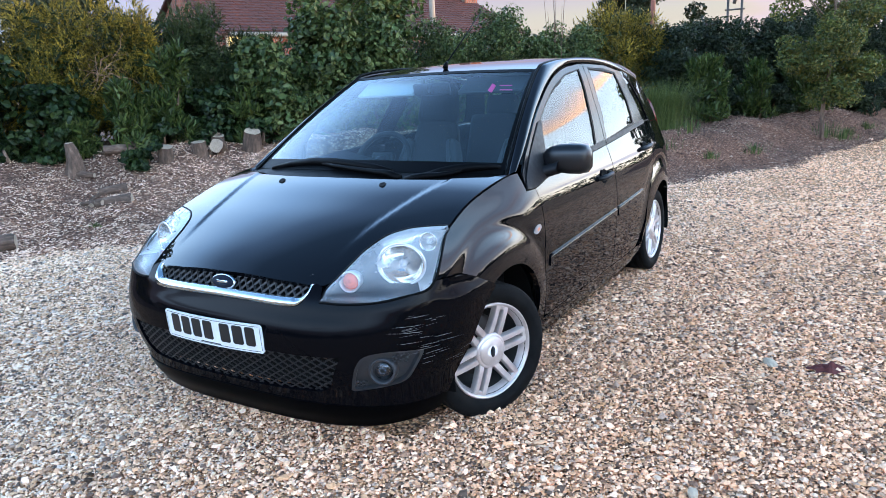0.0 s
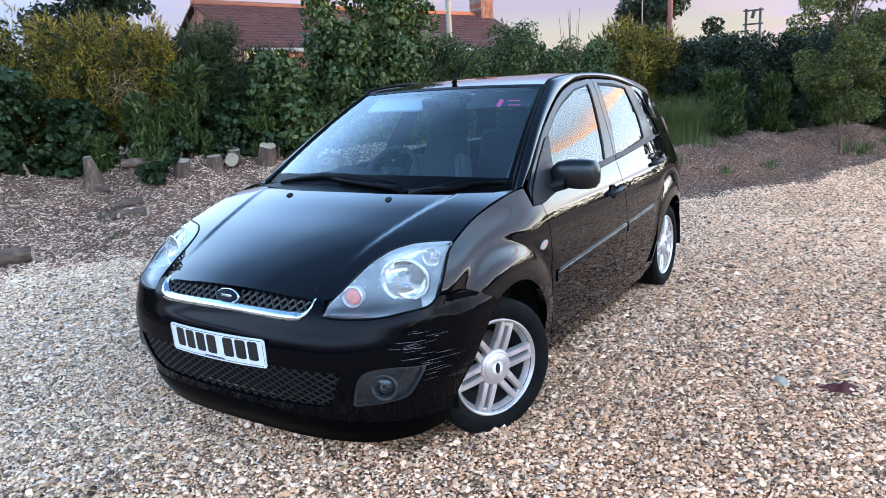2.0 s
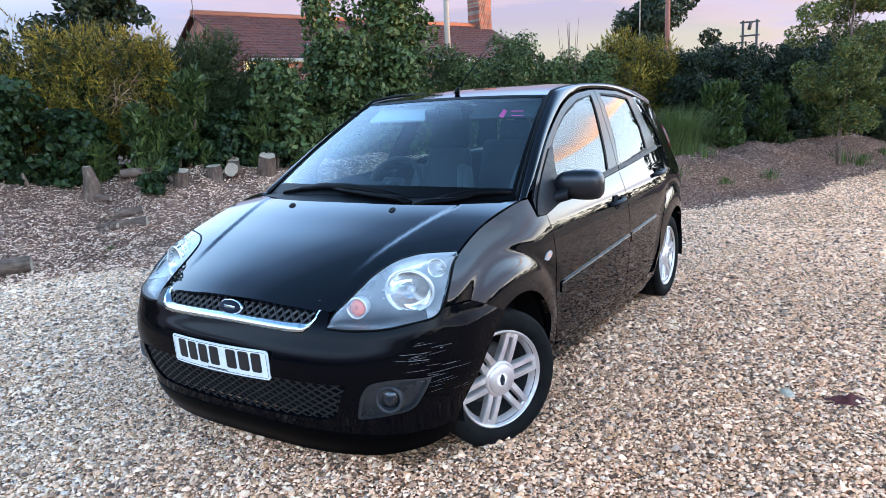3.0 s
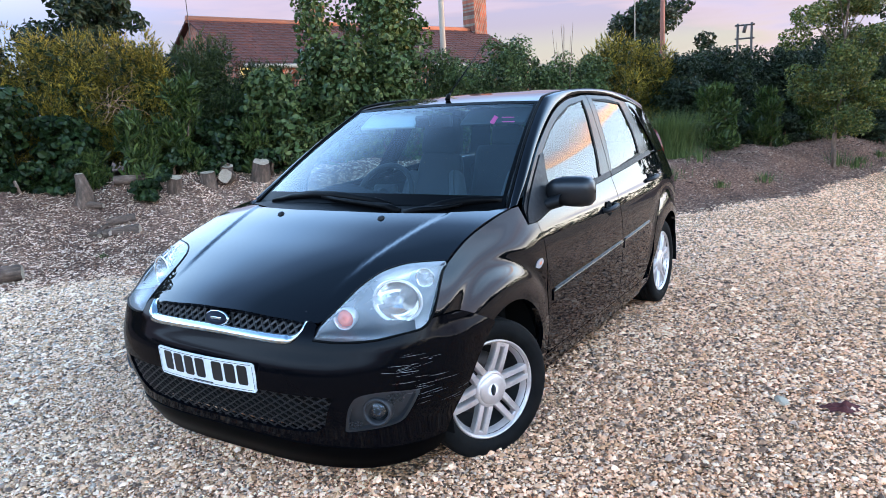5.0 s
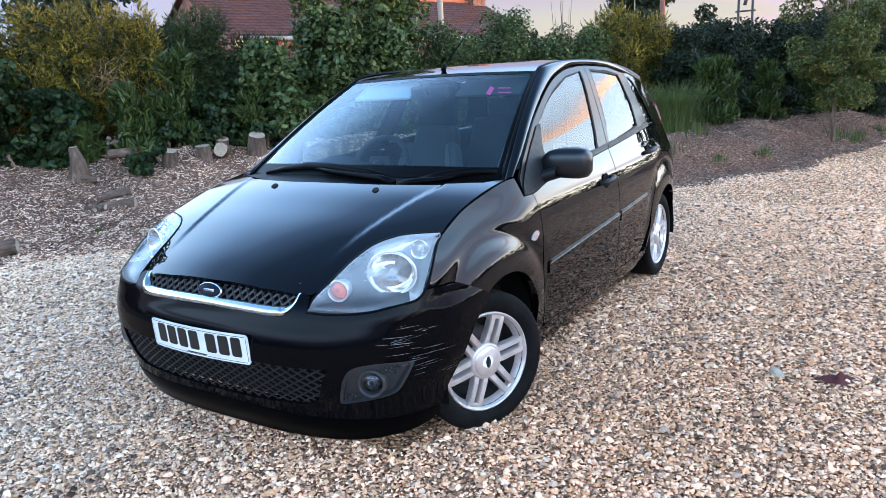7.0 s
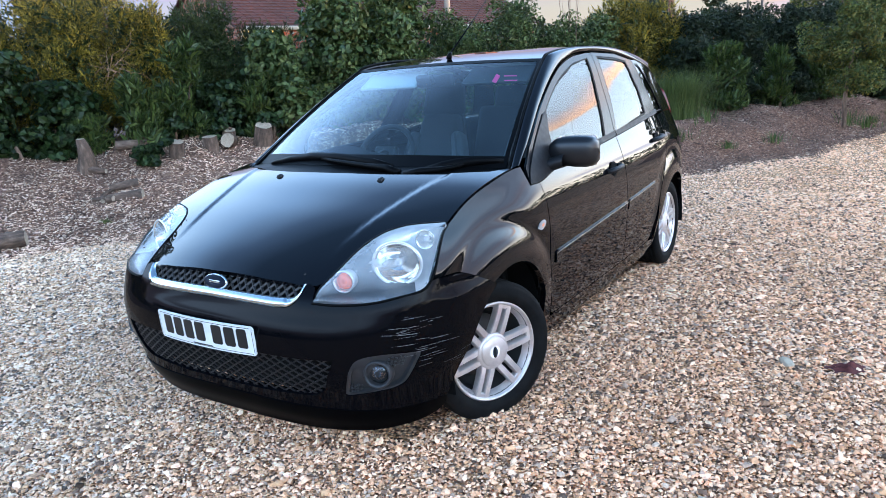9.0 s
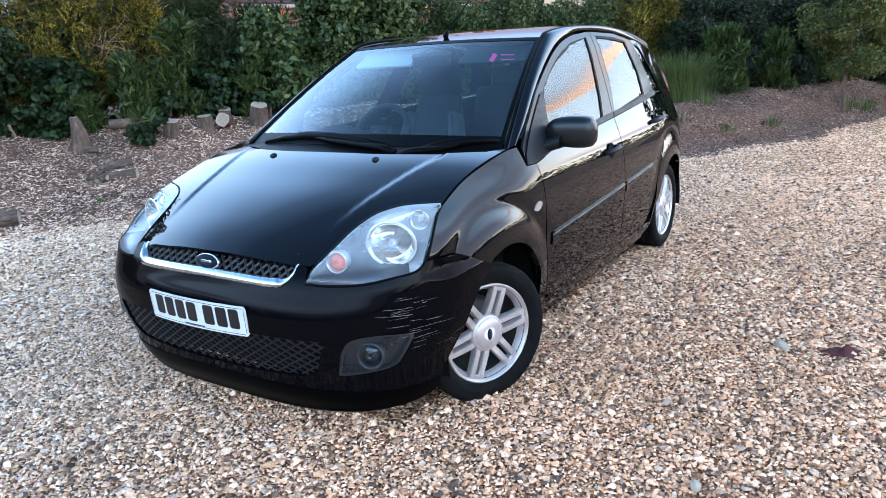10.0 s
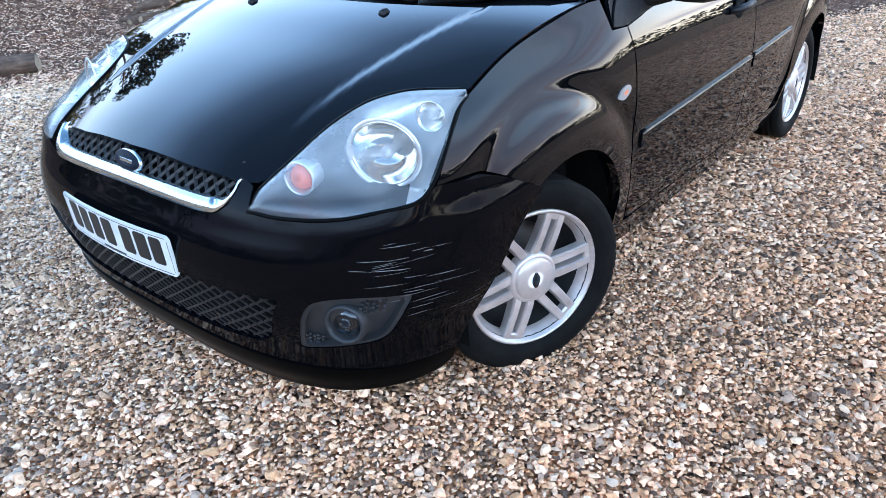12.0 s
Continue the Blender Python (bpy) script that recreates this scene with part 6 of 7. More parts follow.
    quarter = outline([(2.343, 1.034), (2.55, 1.04), (2.78, 1.035)], [(2.83, 0.85), (2.86, 0.7), (2.9, 0.6), (2.905, 0.45), (2.86, 0.25)], arch[::-1],
                      [(2.12, 0.278), (2.1, 0.42), (2.12, 0.55), (2.208, 0.665), (2.318, 0.775), (2.357, 0.95), (2.343, 1.034)])
    both("rear_wing", sheet(flank, quarter, (), (0.03, 0.025), 0.025), PAINT, car, "black rear wing")
    # window frames and glass
    w1 = outline([(0.655, 0.96), (1.305, 0.99)], [(1.35, 1.068), (1.445, 1.28), (1.48, 1.412)], [(1.236, 1.387), (1.019, 1.327), (0.838, 1.25), (0.7, 1.178)], [(0.64, 1.06), (0.655, 0.96)])
    fr1 = outline([(0.4, 0.902), (0.46, 0.911), (0.637, 0.935), (1.246, 0.974), (1.452, 0.987)], [(1.51, 1.2), (1.565, 1.436)], [(1.5, 1.438), (1.23, 1.412), (0.975, 1.343), (0.66, 1.194), (0.42, 1.045)], [(0.33, 0.97), (0.318, 0.906)])
    both("window_frame", sheet(flank, fr1, (w1,), (0.03, 0.03), 0.012), FRAME_BLACK, f_doors, "satin black window frame")
    w2 = outline([(1.49, 1.003), (2.1, 1.058)], [(2.14, 1.2), (2.1, 1.382)], [(1.9, 1.408), (1.63, 1.418)], [(1.575, 1.18), (1.49, 1.003)])
    fr2 = outline([(1.459, 0.987), (2.114, 1.029), (2.335, 1.038)], [(2.3, 1.2), (2.22, 1.385)], [(1.95, 1.427), (1.572, 1.44)], [(1.517, 1.2), (1.459, 0.987)])
    both("window_frame", sheet(flank, fr2, (w2,), (0.03, 0.03), 0.012), FRAME_BLACK, r_doors, "satin black window frame")
    w3 = outline([(2.255, 1.365), (2.36, 1.33), (2.45, 1.2), (2.49, 1.052)], [(2.31, 1.05), (2.295, 1.2), (2.255, 1.365)])
    fr3 = outline([(2.341, 1.04), (2.55, 1.044), (2.78, 1.039)], [(2.73, 1.15), (2.65, 1.27), (2.58, 1.325)], [(2.3, 1.384), (2.226, 1.384)], [(2.305, 1.2), (2.341, 1.04)])
    cp = both("rear_pillar", sheet(flank, fr3, (w3,), (0.03, 0.03), 0.012), PAINT, car, "black rear pillar")
    for w, owner, bar in ((w1, f_doors, 0.014), (w2, r_doors, 0.014), (w3, cp, 0.008)):
        for o in both("window_glass", sheet(flank, w, (), (0.05, 0.05), 0, sink=0.007), WINDOW, owner, "tinted window reflecting the evening sky"):
            o.visible_shadow = False
        c = w.mean(0)
        d = np.linalg.norm(w - c, axis=1, keepdims=True)
        both("window_seal", sheet(flank, w, (w - (w - c) / d * bar,), (0.03, 0.03), 0.004, sink=0.002), RUBBER, owner)
    ys = np.linspace(0.44, 1.452, 14)
    for y0, y1, owner, b in ((0.64, 1.45, f_doors, lambda y: 0.935 + (y - 0.637) * 0.064), (1.465, 2.33, r_doors, lambda y: 0.986 + (y - 1.459) * 0.062)):
        ys = np.linspace(y0, y1, 14)
        q = np.concatenate([np.stack([ys, b(ys) + 0.026], -1), np.stack([ys, b(ys) + 0.002], -1)[::-1]])
        both("belt_strip", sheet(flank, q, (), (0.05, 0.012), 0.008, sink=-0.006), PLASTIC, owner)
    sail = outline([(0.316, 0.906), (0.4, 0.904), (0.6, 0.934)], [(0.655, 0.955), (0.642, 1.06), (0.7, 1.176)], [(0.66, 1.17), (0.5, 1.07), (0.36, 0.965), (0.316, 0.906)])
    sails = both("mirror_base", sheet(flank, sail, (), (0.03, 0.03), 0.01, sink=-0.005), PLASTIC, f_doors, "black plastic mirror triangle")
    # mirrors
    shell = []
    for k, (x, sc) in enumerate(((0.772, 0.5), (0.795, 0.78), (0.835, 0.94), (0.88, 1.0), (0.925, 0.99), (0.95, 0.9), (0.966, 0.62), (0.97, 0.1))):
        ring = []
        for a in np.linspace(0, 2 * np.pi, 25):
            ca, sa = math.cos(a), math.sin(a)
            ry, rz = 0.062 * sc, 0.07 * sc
            yy = math.copysign(abs(ca) ** 0.7, ca) * ry
            zz = math.copysign(abs(sa) ** 0.75, sa) * rz
            ring.append((x, 0.62 + (x - 0.8) * 0.35 + (yy if yy < 0 else yy * 0.6), 1.005 + zz - (x - 0.86) * 0.05))
        shell.append(ring)
    mir = both("door_mirror", outward(loft(shell), (0.87, 0.63, 1.0)), SATIN, car, "black door mirror housing")
    arm = loft([[(x, 0.56 + 0.05 * math.cos(a) + (x - 0.76) * 0.3, 0.945 + 0.03 * math.sin(a) + (x - 0.76) * 0.3) for a in np.linspace(0, 2 * np.pi, 13)] for x in (0.76, 0.79, 0.82, 0.85)])
    both("mirror_arm", outward(arm, (0.8, 0.56, 0.95)), PLASTIC, mir)
    g = rbox((0.17, 0.004, 0.13), 0.001, (0.873, 0.665, 1.003), (0, 0, 18))
    both("mirror_glass", g, REFLECTOR, mir, "mirror glass")
    # tail
    half = [(0, 0.68), (0.45, 0.68), (0.735, 0.68)] + [(0.75, 0.55), (0.755, 0.4), (0.72, 0.25)] + [(0, 0.24)]
    panel("rear_bumper", sheet(rear, mirrored(half), (), (0.05, 0.03), 0.02), PAINT, car, "black rear bumper")
    half = [(0, 1.42), (0.4, 1.41), (0.5, 1.38), (0.6, 1.2), (0.66, 1.03), (0.6, 0.9), (0.56, 0.69), (0, 0.69)]
    rw = mirrored([(0, 1.36), (0.42, 1.35), (0.5, 1.2), (0.56, 1.06), (0, 1.03)])
    gate = panel("tailgate", sheet(rear, mirrored(half), (rw,), (0.05, 0.04), 0.02), PAINT, car, "black tailgate")
    o = panel("rear_window", sheet(rear, rw, (), (0.08, 0.06), 0, sink=0.004), WINDOW, gate, "tinted rear window")
    o.visible_shadow = False
    tl = outline([(0.61, 1.2), (0.668, 1.03), (0.61, 0.9), (0.57, 0.69)], [(0.7, 0.69), (0.712, 0.9), (0.7, 1.04), (0.66, 1.16), (0.61, 1.2)])
    both("tail_lamp", sheet(rear, tl, (), (0.03, 0.03), 0.03, sink=0.012), RED_LENS, car, "red tail lamp")
    # aerial
    a = panel("aerial", rod([(0, 1.02, 1.45), (0, 1.035, 1.475), (0, 1.05, 1.485)], [0.016, 0.011, 0.005], 10), RUBBER, car, "thin black roof aerial")
    panel("mast", rod([(0, 1.045, 1.483), (0, 1.25, 1.62), (0, 1.47, 1.775)], [0.005, 0.004, 0.003], 6), RUBBER, a)


build_body()


def build_lamps():
    t = np.linspace(0, 1, 33)
    top = curve([(0.462, -0.676, 0.662), (0.476, -0.622, 0), (0.491, -0.56, 0), (0.503, -0.492, 0), (0.522, -0.431, 0), (0.55, -0.376, 0), (0.588, -0.336, 0), (0.632, -0.305, 0), (0.738, -0.258, 0)], 4)
    top[1:, 2] = hood_z(top[1:, 0], top[1:, 1])
    top[:, :2] += np.array((0.004, -0.003))
    low = [tuple(front_point(front_u(x, z), z)) for x, z in ((0.464, 0.655), (0.53, 0.652), (0.587, 0.653), (0.638, 0.655), (0.685, 0.66), (0.72, 0.667))]
    low += [tuple(front_point(front_u_y(y, z), z)) for y, z in ((-0.5, 0.678), (-0.462, 0.703))]
    low += [(float(side_x(y, z)) - 0.003, y, z) for y, z in ((-0.42, 0.744), (-0.368, 0.786), (-0.31, 0.828), (-0.266, 0.846))]
    low = curve(low, 3)

    def resample(c, warp):
        d = np.concatenate([[0], np.cumsum(np.linalg.norm(np.diff(c, axis=0), axis=1))])
        d = d / d[-1]
        return np.stack([np.interp(warp, d, c[:, i]) for i in range(3)], -1)
    top, low = resample(top, t), resample(low, t ** 0.9)
    bulge = np.array((0.45, -0.75, 0.35))
    rows, back, rim = [], [], []
    for k in np.linspace(0, 1, 13):
        b = (4 * k * (1 - k)) ** 0.8 * 0.03 * np.sin(np.pi * np.clip(t, 0.02, 0.98)) ** 0.6
        rows.append(low * (1 - k) + top * k + b[:, None] * bulge)
        d = (4 * k * (1 - k)) ** 0.5 * 0.16 * np.sin(np.pi * np.clip(t, 0.0, 1)) ** 0.6
        back.append(low * (1 - k) + top * k - d[:, None] * np.array((0.45, -0.85, 0.1)))
    lens = outward(loft(rows), (0.5, -0.1, 0.6))
    dark = outward(loft([b[:17] for b in back]), (0.5, -0.1, 0.6))
    pale = outward(loft([b[16:] for b in back]), (0.5, -0.1, 0.6))
    lamp = both("headlamp", dark, LAMP_BACK, car, "clear-lens headlamp with silver reflectors")
    both("lamp_bezel", pale, SILVER_TRIM, lamp, "silver inner bezel")
    for o in both("lamp_lens", lens, LENS, lamp, "clear plastic lens"):
        o.visible_shadow = False
    both("lamp_seal", merge(rod(low + np.array((0, 0, -0.003)), 0.005, 6), rod(top + np.array((-0.004, 0.003, 0.0)), 0.004, 6)), RUBBER, lamp)
    fwd = Vector((0.28, -0.95, 0.05))

    def aim(p):
        return look(p, Vector(p) + fwd) @ pose(0, 0, 0, 0, 90, 0)
    # main beam bowl
    bowl = lathe([(0.0, 0.086), (0.006, 0.083), (0.0, 0.079), (-0.02, 0.072), (-0.045, 0.055), (-0.06, 0.03), (-0.065, 0.012)], 40)
    at = aim((0.649, -0.441, 0.745))
    both("main_reflector", moved((bowl[0] * np.array((1, 0.85, 1)), bowl[1]), at), REFLECTOR, lamp, "round chrome reflector")
    b = lathe([(-0.066, 0.0), (-0.066, 0.014), (-0.03, 0.013), (-0.012, 0.016), (-0.002, 0.012), (0.0, 0.0)], 20)
    both("main_bulb", moved(b, at), BULB, lamp)
    ringd = lathe([(0.004, 0.094), (0.008, 0.09), (0.003, 0.084)], 40)
    both("reflector_ring", moved((ringd[0] * np.array((1, 0.86, 1)), ringd[1]), at), SILVER_TRIM, lamp)
    at = aim((0.51, -0.575, 0.7))
    tub = lathe([(-0.05, 0.034), (0.0, 0.04), (0.004, 0.037), (0.0, 0.034), (-0.02, 0.03)], 28)
    both("indicator_tube", moved(tub, at), SILVER_TRIM, lamp)
    ob_ = lathe([(-0.022, 0.031), (-0.006, 0.028), (0.002, 0.018), (0.004, 0.0)], 28)
    both("indicator_bulb", moved(ob_, at), ORANGE, lamp, "orange indicator")
    at = aim((0.705, -0.345, 0.812))
    tub = lathe([(0.0, 0.036), (0.003, 0.034), (-0.01, 0.03), (-0.03, 0.018), (-0.033, 0.0)], 28)
    both("side_reflector", moved(tub, at), REFLECTOR, lamp)
    b = lathe([(-0.03, 0.01), (-0.008, 0.01), (-0.002, 0.0)], 14)
    both("side_bulb", moved(b, at), BULB, lamp)


build_lamps()


def wheel(at, parent_name="wheel"):
    w = part("wheel", mesh_np("rim", *lathe([(0.05, 0.176), (0.06, 0.18), (0.082, 0.192), (0.088, 0.197), (0.092, 0.2), (0.088, 0.206), (0.078, 0.205)], 64), ALLOY), car, "silver twin-spoke alloy wheel")
    w.matrix_world = at
    R = 0.287
    prof = [(0.078, 0.203), (0.092, 0.21), (0.1, 0.235), (0.1005, 0.243), (0.1, 0.246), (0.099, 0.262), (0.093, 0.276), (0.084, 0.284), (0.076, R)]
    for k in range(5):
        c = 0.06 - k * 0.03
        prof += [(c + 0.012, R), (c + 0.004, R), (c + 0.003, R - 0.007), (c - 0.003, R - 0.007), (c - 0.004, R)]
    prof += [(-0.076, R), (-0.09, 0.28), (-0.1, 0.25), (-0.098, 0.22), (-0.085, 0.2)]
    part("tyre", mesh_np("tyre", *outward(lathe(prof, 72), (0, 0, 0)), TYRE), w, "black rubber tyre")
    blocks = []
    for k in range(56):
        b = rbox((0.02, 0.021, 0.007), 0.0015, (0.083, 0, R - 0.0085), (0, 24, 0), 1)
        blocks.append(moved(b, Matrix.Rotation(2 * math.pi * k / 56, 4, "X")))
    o = part("tread_blocks", mesh_np("tread_blocks", *merge(*blocks), TYRE, False), w)
    o["kind"] = "stuff"
    inner = lathe([(0.08, 0.19), (0.0, 0.172), (-0.06, 0.17), (-0.07, 0.02)], 40)
    part("barrel", mesh_np("barrel", *inner, DARK_METAL), w)
    part("brake_disc", mesh_np("brake_disc", *lathe([(-0.03, 0.03), (-0.022, 0.06), (-0.018, 0.13), (-0.03, 0.132)], 40), DISC), w)
    for k in range(6):
        a = radians(9 + 60 * k)
        bars = []
        for s in (1, -1):
            sec = []
            for r, off, wd, x in ((0.05, 0.022, 0.014, 0.074), (0.085, 0.0225, 0.0135, 0.082), (0.13, 0.022, 0.0125, 0.085), (0.165, 0.0215, 0.0125, 0.085), (0.194, 0.0215, 0.0135, 0.082)):
                ring = []
                for dx, dw in ((-0.03, -1.1), (-0.006, -1.0), (0, -0.75), (0, 0.75), (-0.006, 1.0), (-0.03, 1.1), (-0.03, -1.1)):
                    ring.append((x + dx, r, s * off + dw * wd))
                sec.append(ring)
            bars.append(outward(loft(sec), (0.06, 0.12, s * 0.017)))
        bridge = rbox((0.016, 0.02, 0.05), 0.004, (0.074, 0.184, 0), (0, 0, 0), 1)
        d = merge(*bars, bridge)
        part("spoke", mesh_np("spoke", *moved(d, pose(0, 0, 0, 0, 0, 0) @ Matrix.Rotation(a, 4, "X")), ALLOY, False), w)
    cap = lathe([(0.05, 0.078), (0.074, 0.077), (0.083, 0.072), (0.085, 0.064), (0.0845, 0.0625), (0.087, 0.061), (0.091, 0.055), (0.094, 0.03), (0.095, 0.0)], 48)
    c = part("centre_cap", mesh_np("centre_cap", *outward(cap, (0, 0, 0)), ALLOY), w, "silver centre cap")
    e = lathe([(0.0964, 0.0), (0.0964, 0.0145), (0.092, 0.0155)], 24)
    part("cap_badge", mesh_np("cap_badge", *outward((e[0] * np.array((1, 0.75, 1.6)), e[1]), (0, 0, 0)), PLASTIC), c)
    return w


HUB = 0.286
STEER = 24
wheel(pose(0.712, -0.002, HUB, 0, 0, -STEER) )
wheel(pose(0.69, 2.487, HUB + 0.002))
wheel(pose(-0.7, 0.0, HUB, 0, 0, 180 - STEER))
wheel(pose(-0.69, 2.487, HUB, 0, 0, 180))


def build_inside():
    floor = rbox((1.3, 3.3, 0.16), 0.05, (0, 1.15, 0.27))
    panel("underbody", floor, UNDER, car)
    for y in (0.03, 2.48):
        arcp = [(0, y + 0.37 * math.cos(a), 0.29 + 0.37 * math.sin(a)) for a in np.radians(np.linspace(-10, 190, 25))]
        lines = [[(x, p[1], p[2]) for p in arcp] for x in (0.79, 0.62, 0.45)]
        lines.append([(0.44, y + (p[1] - y) * 0.3, 0.29 + (p[2] - 0.29) * 0.3) for p in arcp])
        both("arch_liner", loft(lines), UNDER, car)
    panel("bulkhead", rbox((1.36, 0.05, 0.6), 0.02, (0, 0.3, 0.62)), UNDER, car)
    panel("engine_block", rbox((0.84, 0.75, 0.36), 0.06, (0, -0.2, 0.5)), UNDER, car)
    # dashboard
    us = np.linspace(-1, 1, 25)
    lines = []
    for y, z in ((0.2, 0.97), (0.36, 0.99), (0.5, 0.995), (0.62, 0.955), (0.66, 0.86), (0.62, 0.6)):
        lines.append(np.stack([0.7 * us, y + 0.03 * us ** 2 + 0 * us, z + 0.05 * np.exp(-((us + 0.5) / 0.25) ** 2) * (0.4 < y < 0.65)], -1))
    panel("dashboard", outward(loft(lines), (0, 0.3, 0.6)), DASH, car, "dark grey dashboard")
    c, nrm = Vector((-0.36, 0.86, 0.935)), Euler((radians(-28), 0, 0)).to_matrix()
    ring = [c + nrm @ Vector((0.185 * math.cos(a), 0, 0.185 * math.sin(a))) for a in np.linspace(0, 2 * np.pi, 41)]
    sw = panel("steering_wheel", rod(ring, 0.016, 10), PLASTIC, car, "black steering wheel")
    panel("wheel_boss", rbox((0.15, 0.05, 0.13), 0.02, tuple(c), (-28, 0, 0)), PLASTIC, sw)
    for a in (0, 180, 270):
        q = c + nrm @ Vector((0.18 * math.cos(radians(a)), 0, 0.18 * math.sin(radians(a))))
        panel("wheel_spoke", rod([c, q], 0.017, 8), PLASTIC, sw)
    panel("column", rod([c, c + Vector((0, -0.25, -0.1))], 0.05, 10), PLASTIC, sw)
    for x in (-0.36, 0.36):
        s = panel("front_seat", rbox((0.48, 0.5, 0.2), 0.07, (x, 1.1, 0.56), (8, 0, 0), 3), FABRIC, car, "charcoal cloth front seat")
        panel("backrest", rbox((0.46, 0.17, 0.64), 0.07, (x, 1.42, 0.83), (-18, 0, 0), 3, (0.6, 0.8)), FABRIC, s)
        for e in (-1, 1):
            panel("bolster", rbox((0.1, 0.17, 0.46), 0.04, (x + e * 0.19, 1.37, 0.8), (-18, -e * 8, e * 12), 3, (0.7, 0.8)), FABRIC2, s)
        panel("headrest", rbox((0.29, 0.12, 0.26), 0.055, (x, 1.53, 1.235), (-14, 0, 0), 3, (0.85, 0.9)), FABRIC, s)
        for e in (-0.06, 0.06):
            panel("headrest_post", rod([(x + e, 1.5, 1.12), (x + e, 1.53, 1.22)], 0.007, 6), CHROME, s)
    s = panel("rear_bench", rbox((1.2, 0.48, 0.18), 0.06, (0, 2.0, 0.58), (6, 0, 0)), FABRIC, car, "charcoal rear bench")
    panel("backrest", rbox((1.2, 0.16, 0.56), 0.06, (0, 2.34, 0.85), (-20, 0, 0)), FABRIC, s)
    for x in (-0.36, 0.36):
        panel("headrest", rbox((0.25, 0.1, 0.16), 0.04, (x, 2.45, 1.18), (-16, 0, 0)), FABRIC, s)
    hl = sheet(lambda x, y: roof(x, y) - np.array((0, 0, 0.035)), np.array([(-0.52, 1.0), (0.52, 1.0), (0.5, 2.7), (-0.5, 2.7)]), (), (0.1, 0.1), 0, flip=True)
    panel("headlining", hl, TRIM_GREY, car, "pale grey headlining")
    y0, z0 = np.meshgrid(np.linspace(0.45, 2.3, 12), np.linspace(0.3, 0.93, 6))
    lines = [np.stack([side_x(y0[k], z0[k]) - 0.07, y0[k], z0[k]], -1) for k in range(6)]
    both("door_card", loft(lines), GREY_PLASTIC, car)
    mir = panel("interior_mirror", rbox((0.23, 0.03, 0.07), 0.015, (-0.02, 0.9, 1.34), (12, 0, 0)), PLASTIC, car, "black interior mirror")
    panel("mirror_stem", rod([(0, 0.85, 1.33), (0, 0.83, 1.37)], 0.012, 6), PLASTIC, mir)
    for x, tone in ((-0.33, VISOR), (0.34, GREY_PLASTIC)):
        panel("sun_visor", rbox((0.38, 0.15, 0.018), 0.008, (x, 0.95, 1.35), (30, 0, 0)), tone, car, "pale grey sun visor")
    # pink ribbon behind the screen
    at = np.array((0.375, 0.85, 1.335))
    rib = panel("ribbon", rbox((0.024, 0.004, 0.045), 0.0015, tuple(at), (-30, 25, 0)), PINK, car, "pink ribbon tag")
    for k in (0, 0.022):
        panel("ribbon_tail", rbox((0.07, 0.003, 0.005), 0.001, tuple(at + np.array((0.08, 0.0, 0.01 - k))), (-30, 2, 0)), PINK, rib)
    # wipers
    for line in ([(-0.577, 0.212, 0.992), (-0.422, 0.198, 1.012), (-0.259, 0.186, 1.025), (-0.1, 0.167, 1.025), (0.12, 0.143, 1.012), (0.231, 0.13, 0.999), (0.305, 0.124, 0.989)],
                 [(0.697, 0.292, 1.007), (0.636, 0.267, 1.009), (0.574, 0.237, 1.006), (0.519, 0.208, 1.001), (0.464, 0.179, 0.996), (0.398, 0.142, 0.986), (0.34, 0.117, 0.981)]):
        pts = [np.array(q) for q in line]
        pts = [q - np.array((0, 0.004, 0.007)) for q in pts]
        up = np.array((0, -0.003, 0.005))
        w = panel("wiper", rod([q + up * 0.3 for q in pts[:6]], 0.013, 6), RUBBER, car, "black windscreen wiper")
        panel("wiper_frame", rod([pts[0] + up, pts[1] + up * 1.6, pts[2] + up * 2, pts[3] + up * 1.8, pts[4] + up * 1.4, pts[5] + up * 0.9], [0.01, 0.018, 0.023, 0.024, 0.021, 0.014], 6), RUBBER, w)
        panel("wiper_arm", rod([pts[2] + up * 2.2, pts[3] + up * 2 + np.array((0, -0.03, -0.012)), pts[4] + up * 1.6 + np.array((0, -0.035, -0.012)), pts[5] + np.array((0, -0.04, 0.004)), pts[6] + np.array((0, -0.05, -0.004))], [0.008, 0.011, 0.014, 0.017, 0.02], 6), RUBBER, w)


build_inside()


# ---- the larger stones lying nearest on the drive, one by one ----
m = Mat("loose_stone", rough=0.75)
m.set("Specular IOR Level", 0.3)
c = m.ramp(m.node("ShaderNodeObjectInfo").outputs["Random"], [(0.0, (0.12, 0.1, 0.095)), (0.12, (0.72, 0.55, 0.42)), (0.3, (0.95, 0.82, 0.68)), (0.5, (0.46, 0.4, 0.37)),
                                                              (0.6, (0.85, 0.62, 0.44)), (0.75, (0.95, 0.88, 0.8)), (0.9, (0.62, 0.58, 0.54))], True)
STONE = m.colour(m.mix(c, m.ramp(m.noise(70, 4), [(0.3, (0.98, 0.72, 0.54)), (0.7, (1.3, 0.97, 0.73))]), 1.0, "MULTIPLY")).bump(m.noise(140, 3), 0.3, 0.002).m


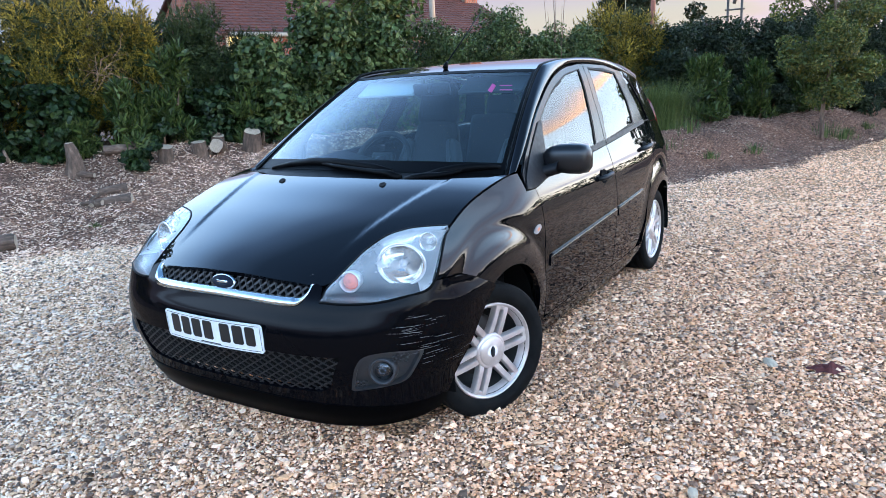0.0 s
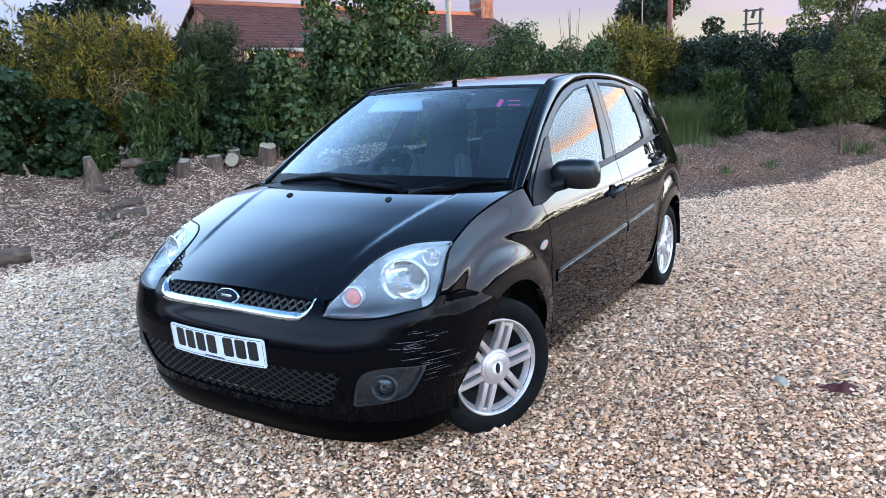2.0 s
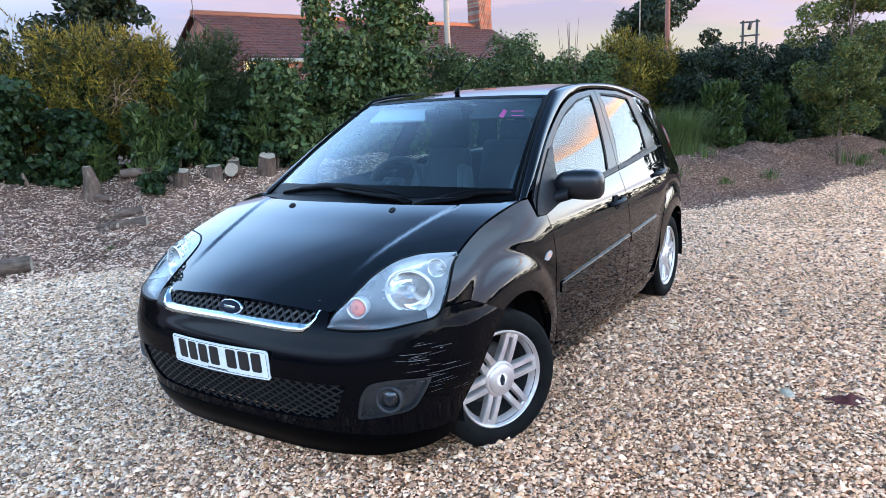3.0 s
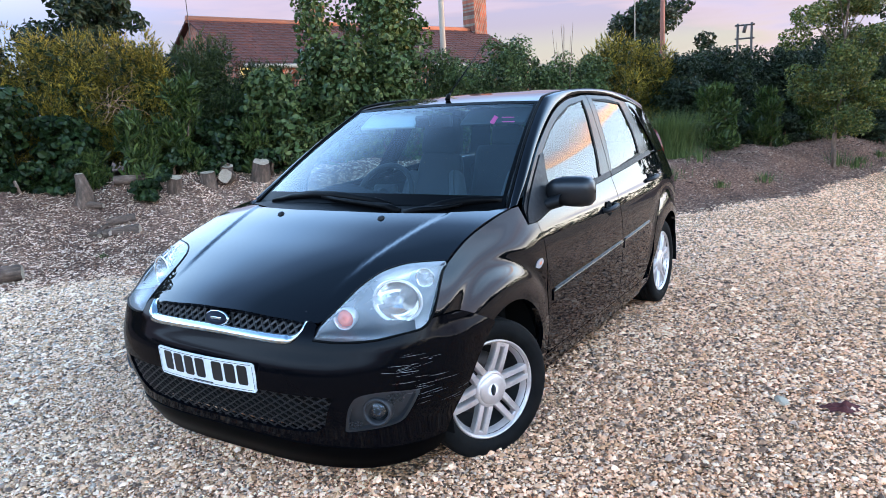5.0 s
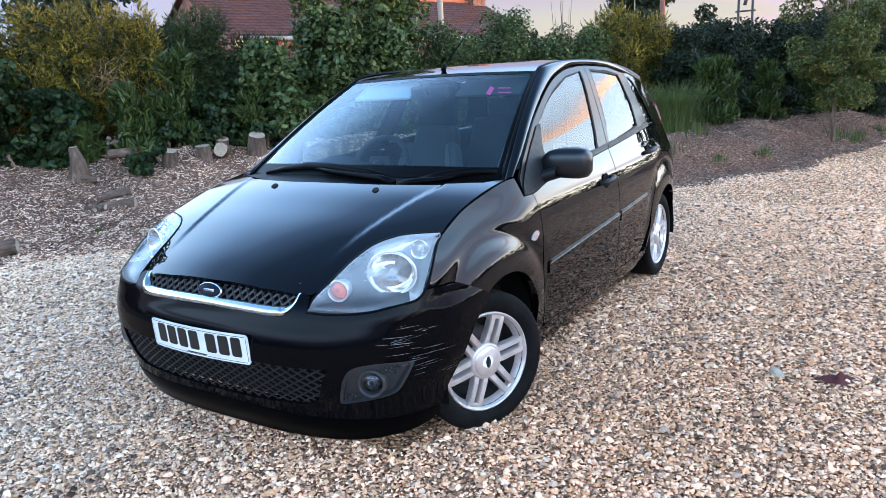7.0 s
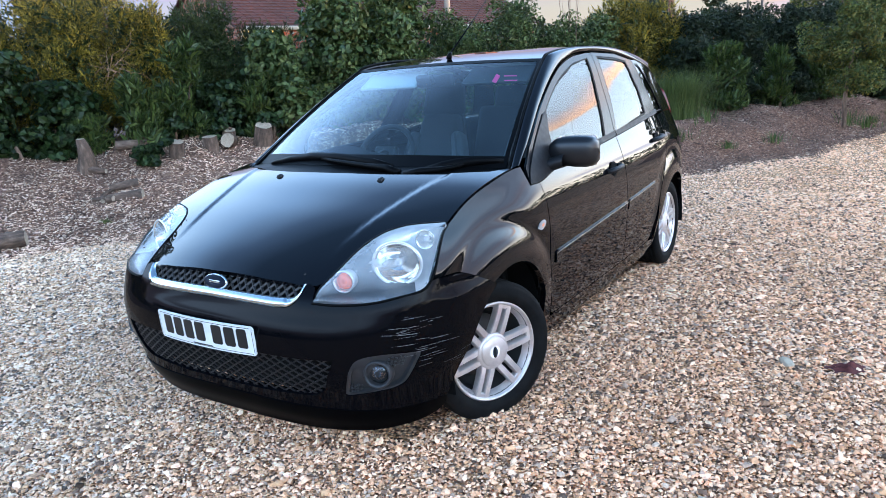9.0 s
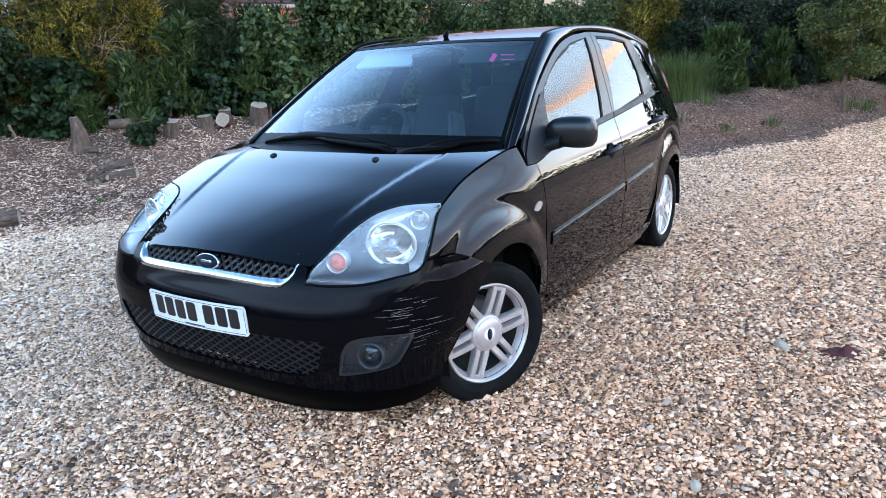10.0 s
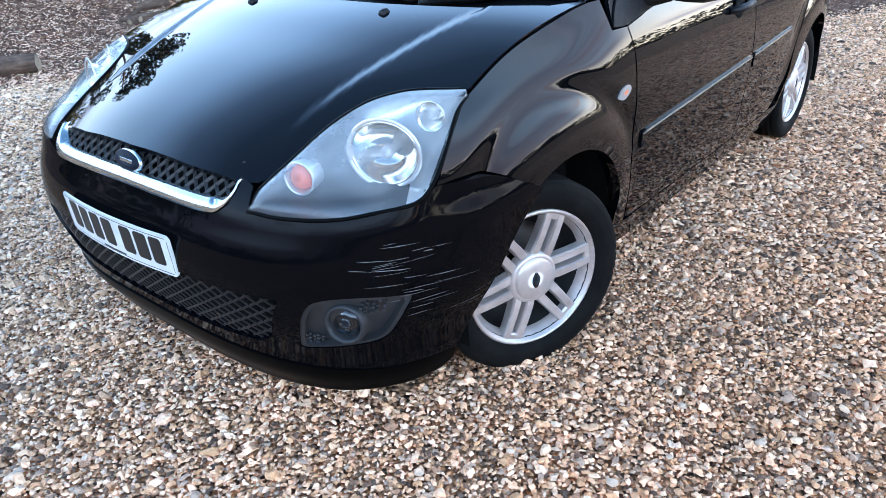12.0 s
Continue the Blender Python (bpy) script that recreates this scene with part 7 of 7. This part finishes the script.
def build_stones():
    rng = np.random.default_rng(41)
    shapes = []
    for k in range(10):
        bv, bf = icosphere(1)
        lump = 1 + rng.normal(0, 0.13, (len(bv), 1))
        shapes.append(mesh_np("stone", bv * lump * np.array((rng.uniform(0.9, 1.3), rng.uniform(0.65, 0.95), rng.uniform(0.4, 0.6))) * 0.5, bf, STONE, False))
    for k in range(300):
        x, y = rng.uniform(-1.1, 2.3), rng.uniform(-1.45, 0.5)
        if y < -2.6 + (2.1 - x) * 0.42 or (abs(x) < 0.86 and y > -0.75):
            x, y = rng.uniform(0.95, 2.3), rng.uniform(-1.2, 1.6)
        size = rng.uniform(0.018, 0.034)
        ob = new("stone", shapes[k % 10])
        ob.parent = ground
        ob.matrix_world = Matrix.Translation((x, y, float(ground_height(x, y)) + 0.006 + size * 0.12)) @ Euler((rng.normal(0, 0.2), rng.normal(0, 0.2), rng.uniform(0, 6.28))).to_matrix().to_4x4() @ Matrix.Scale(size, 4)


build_stones()
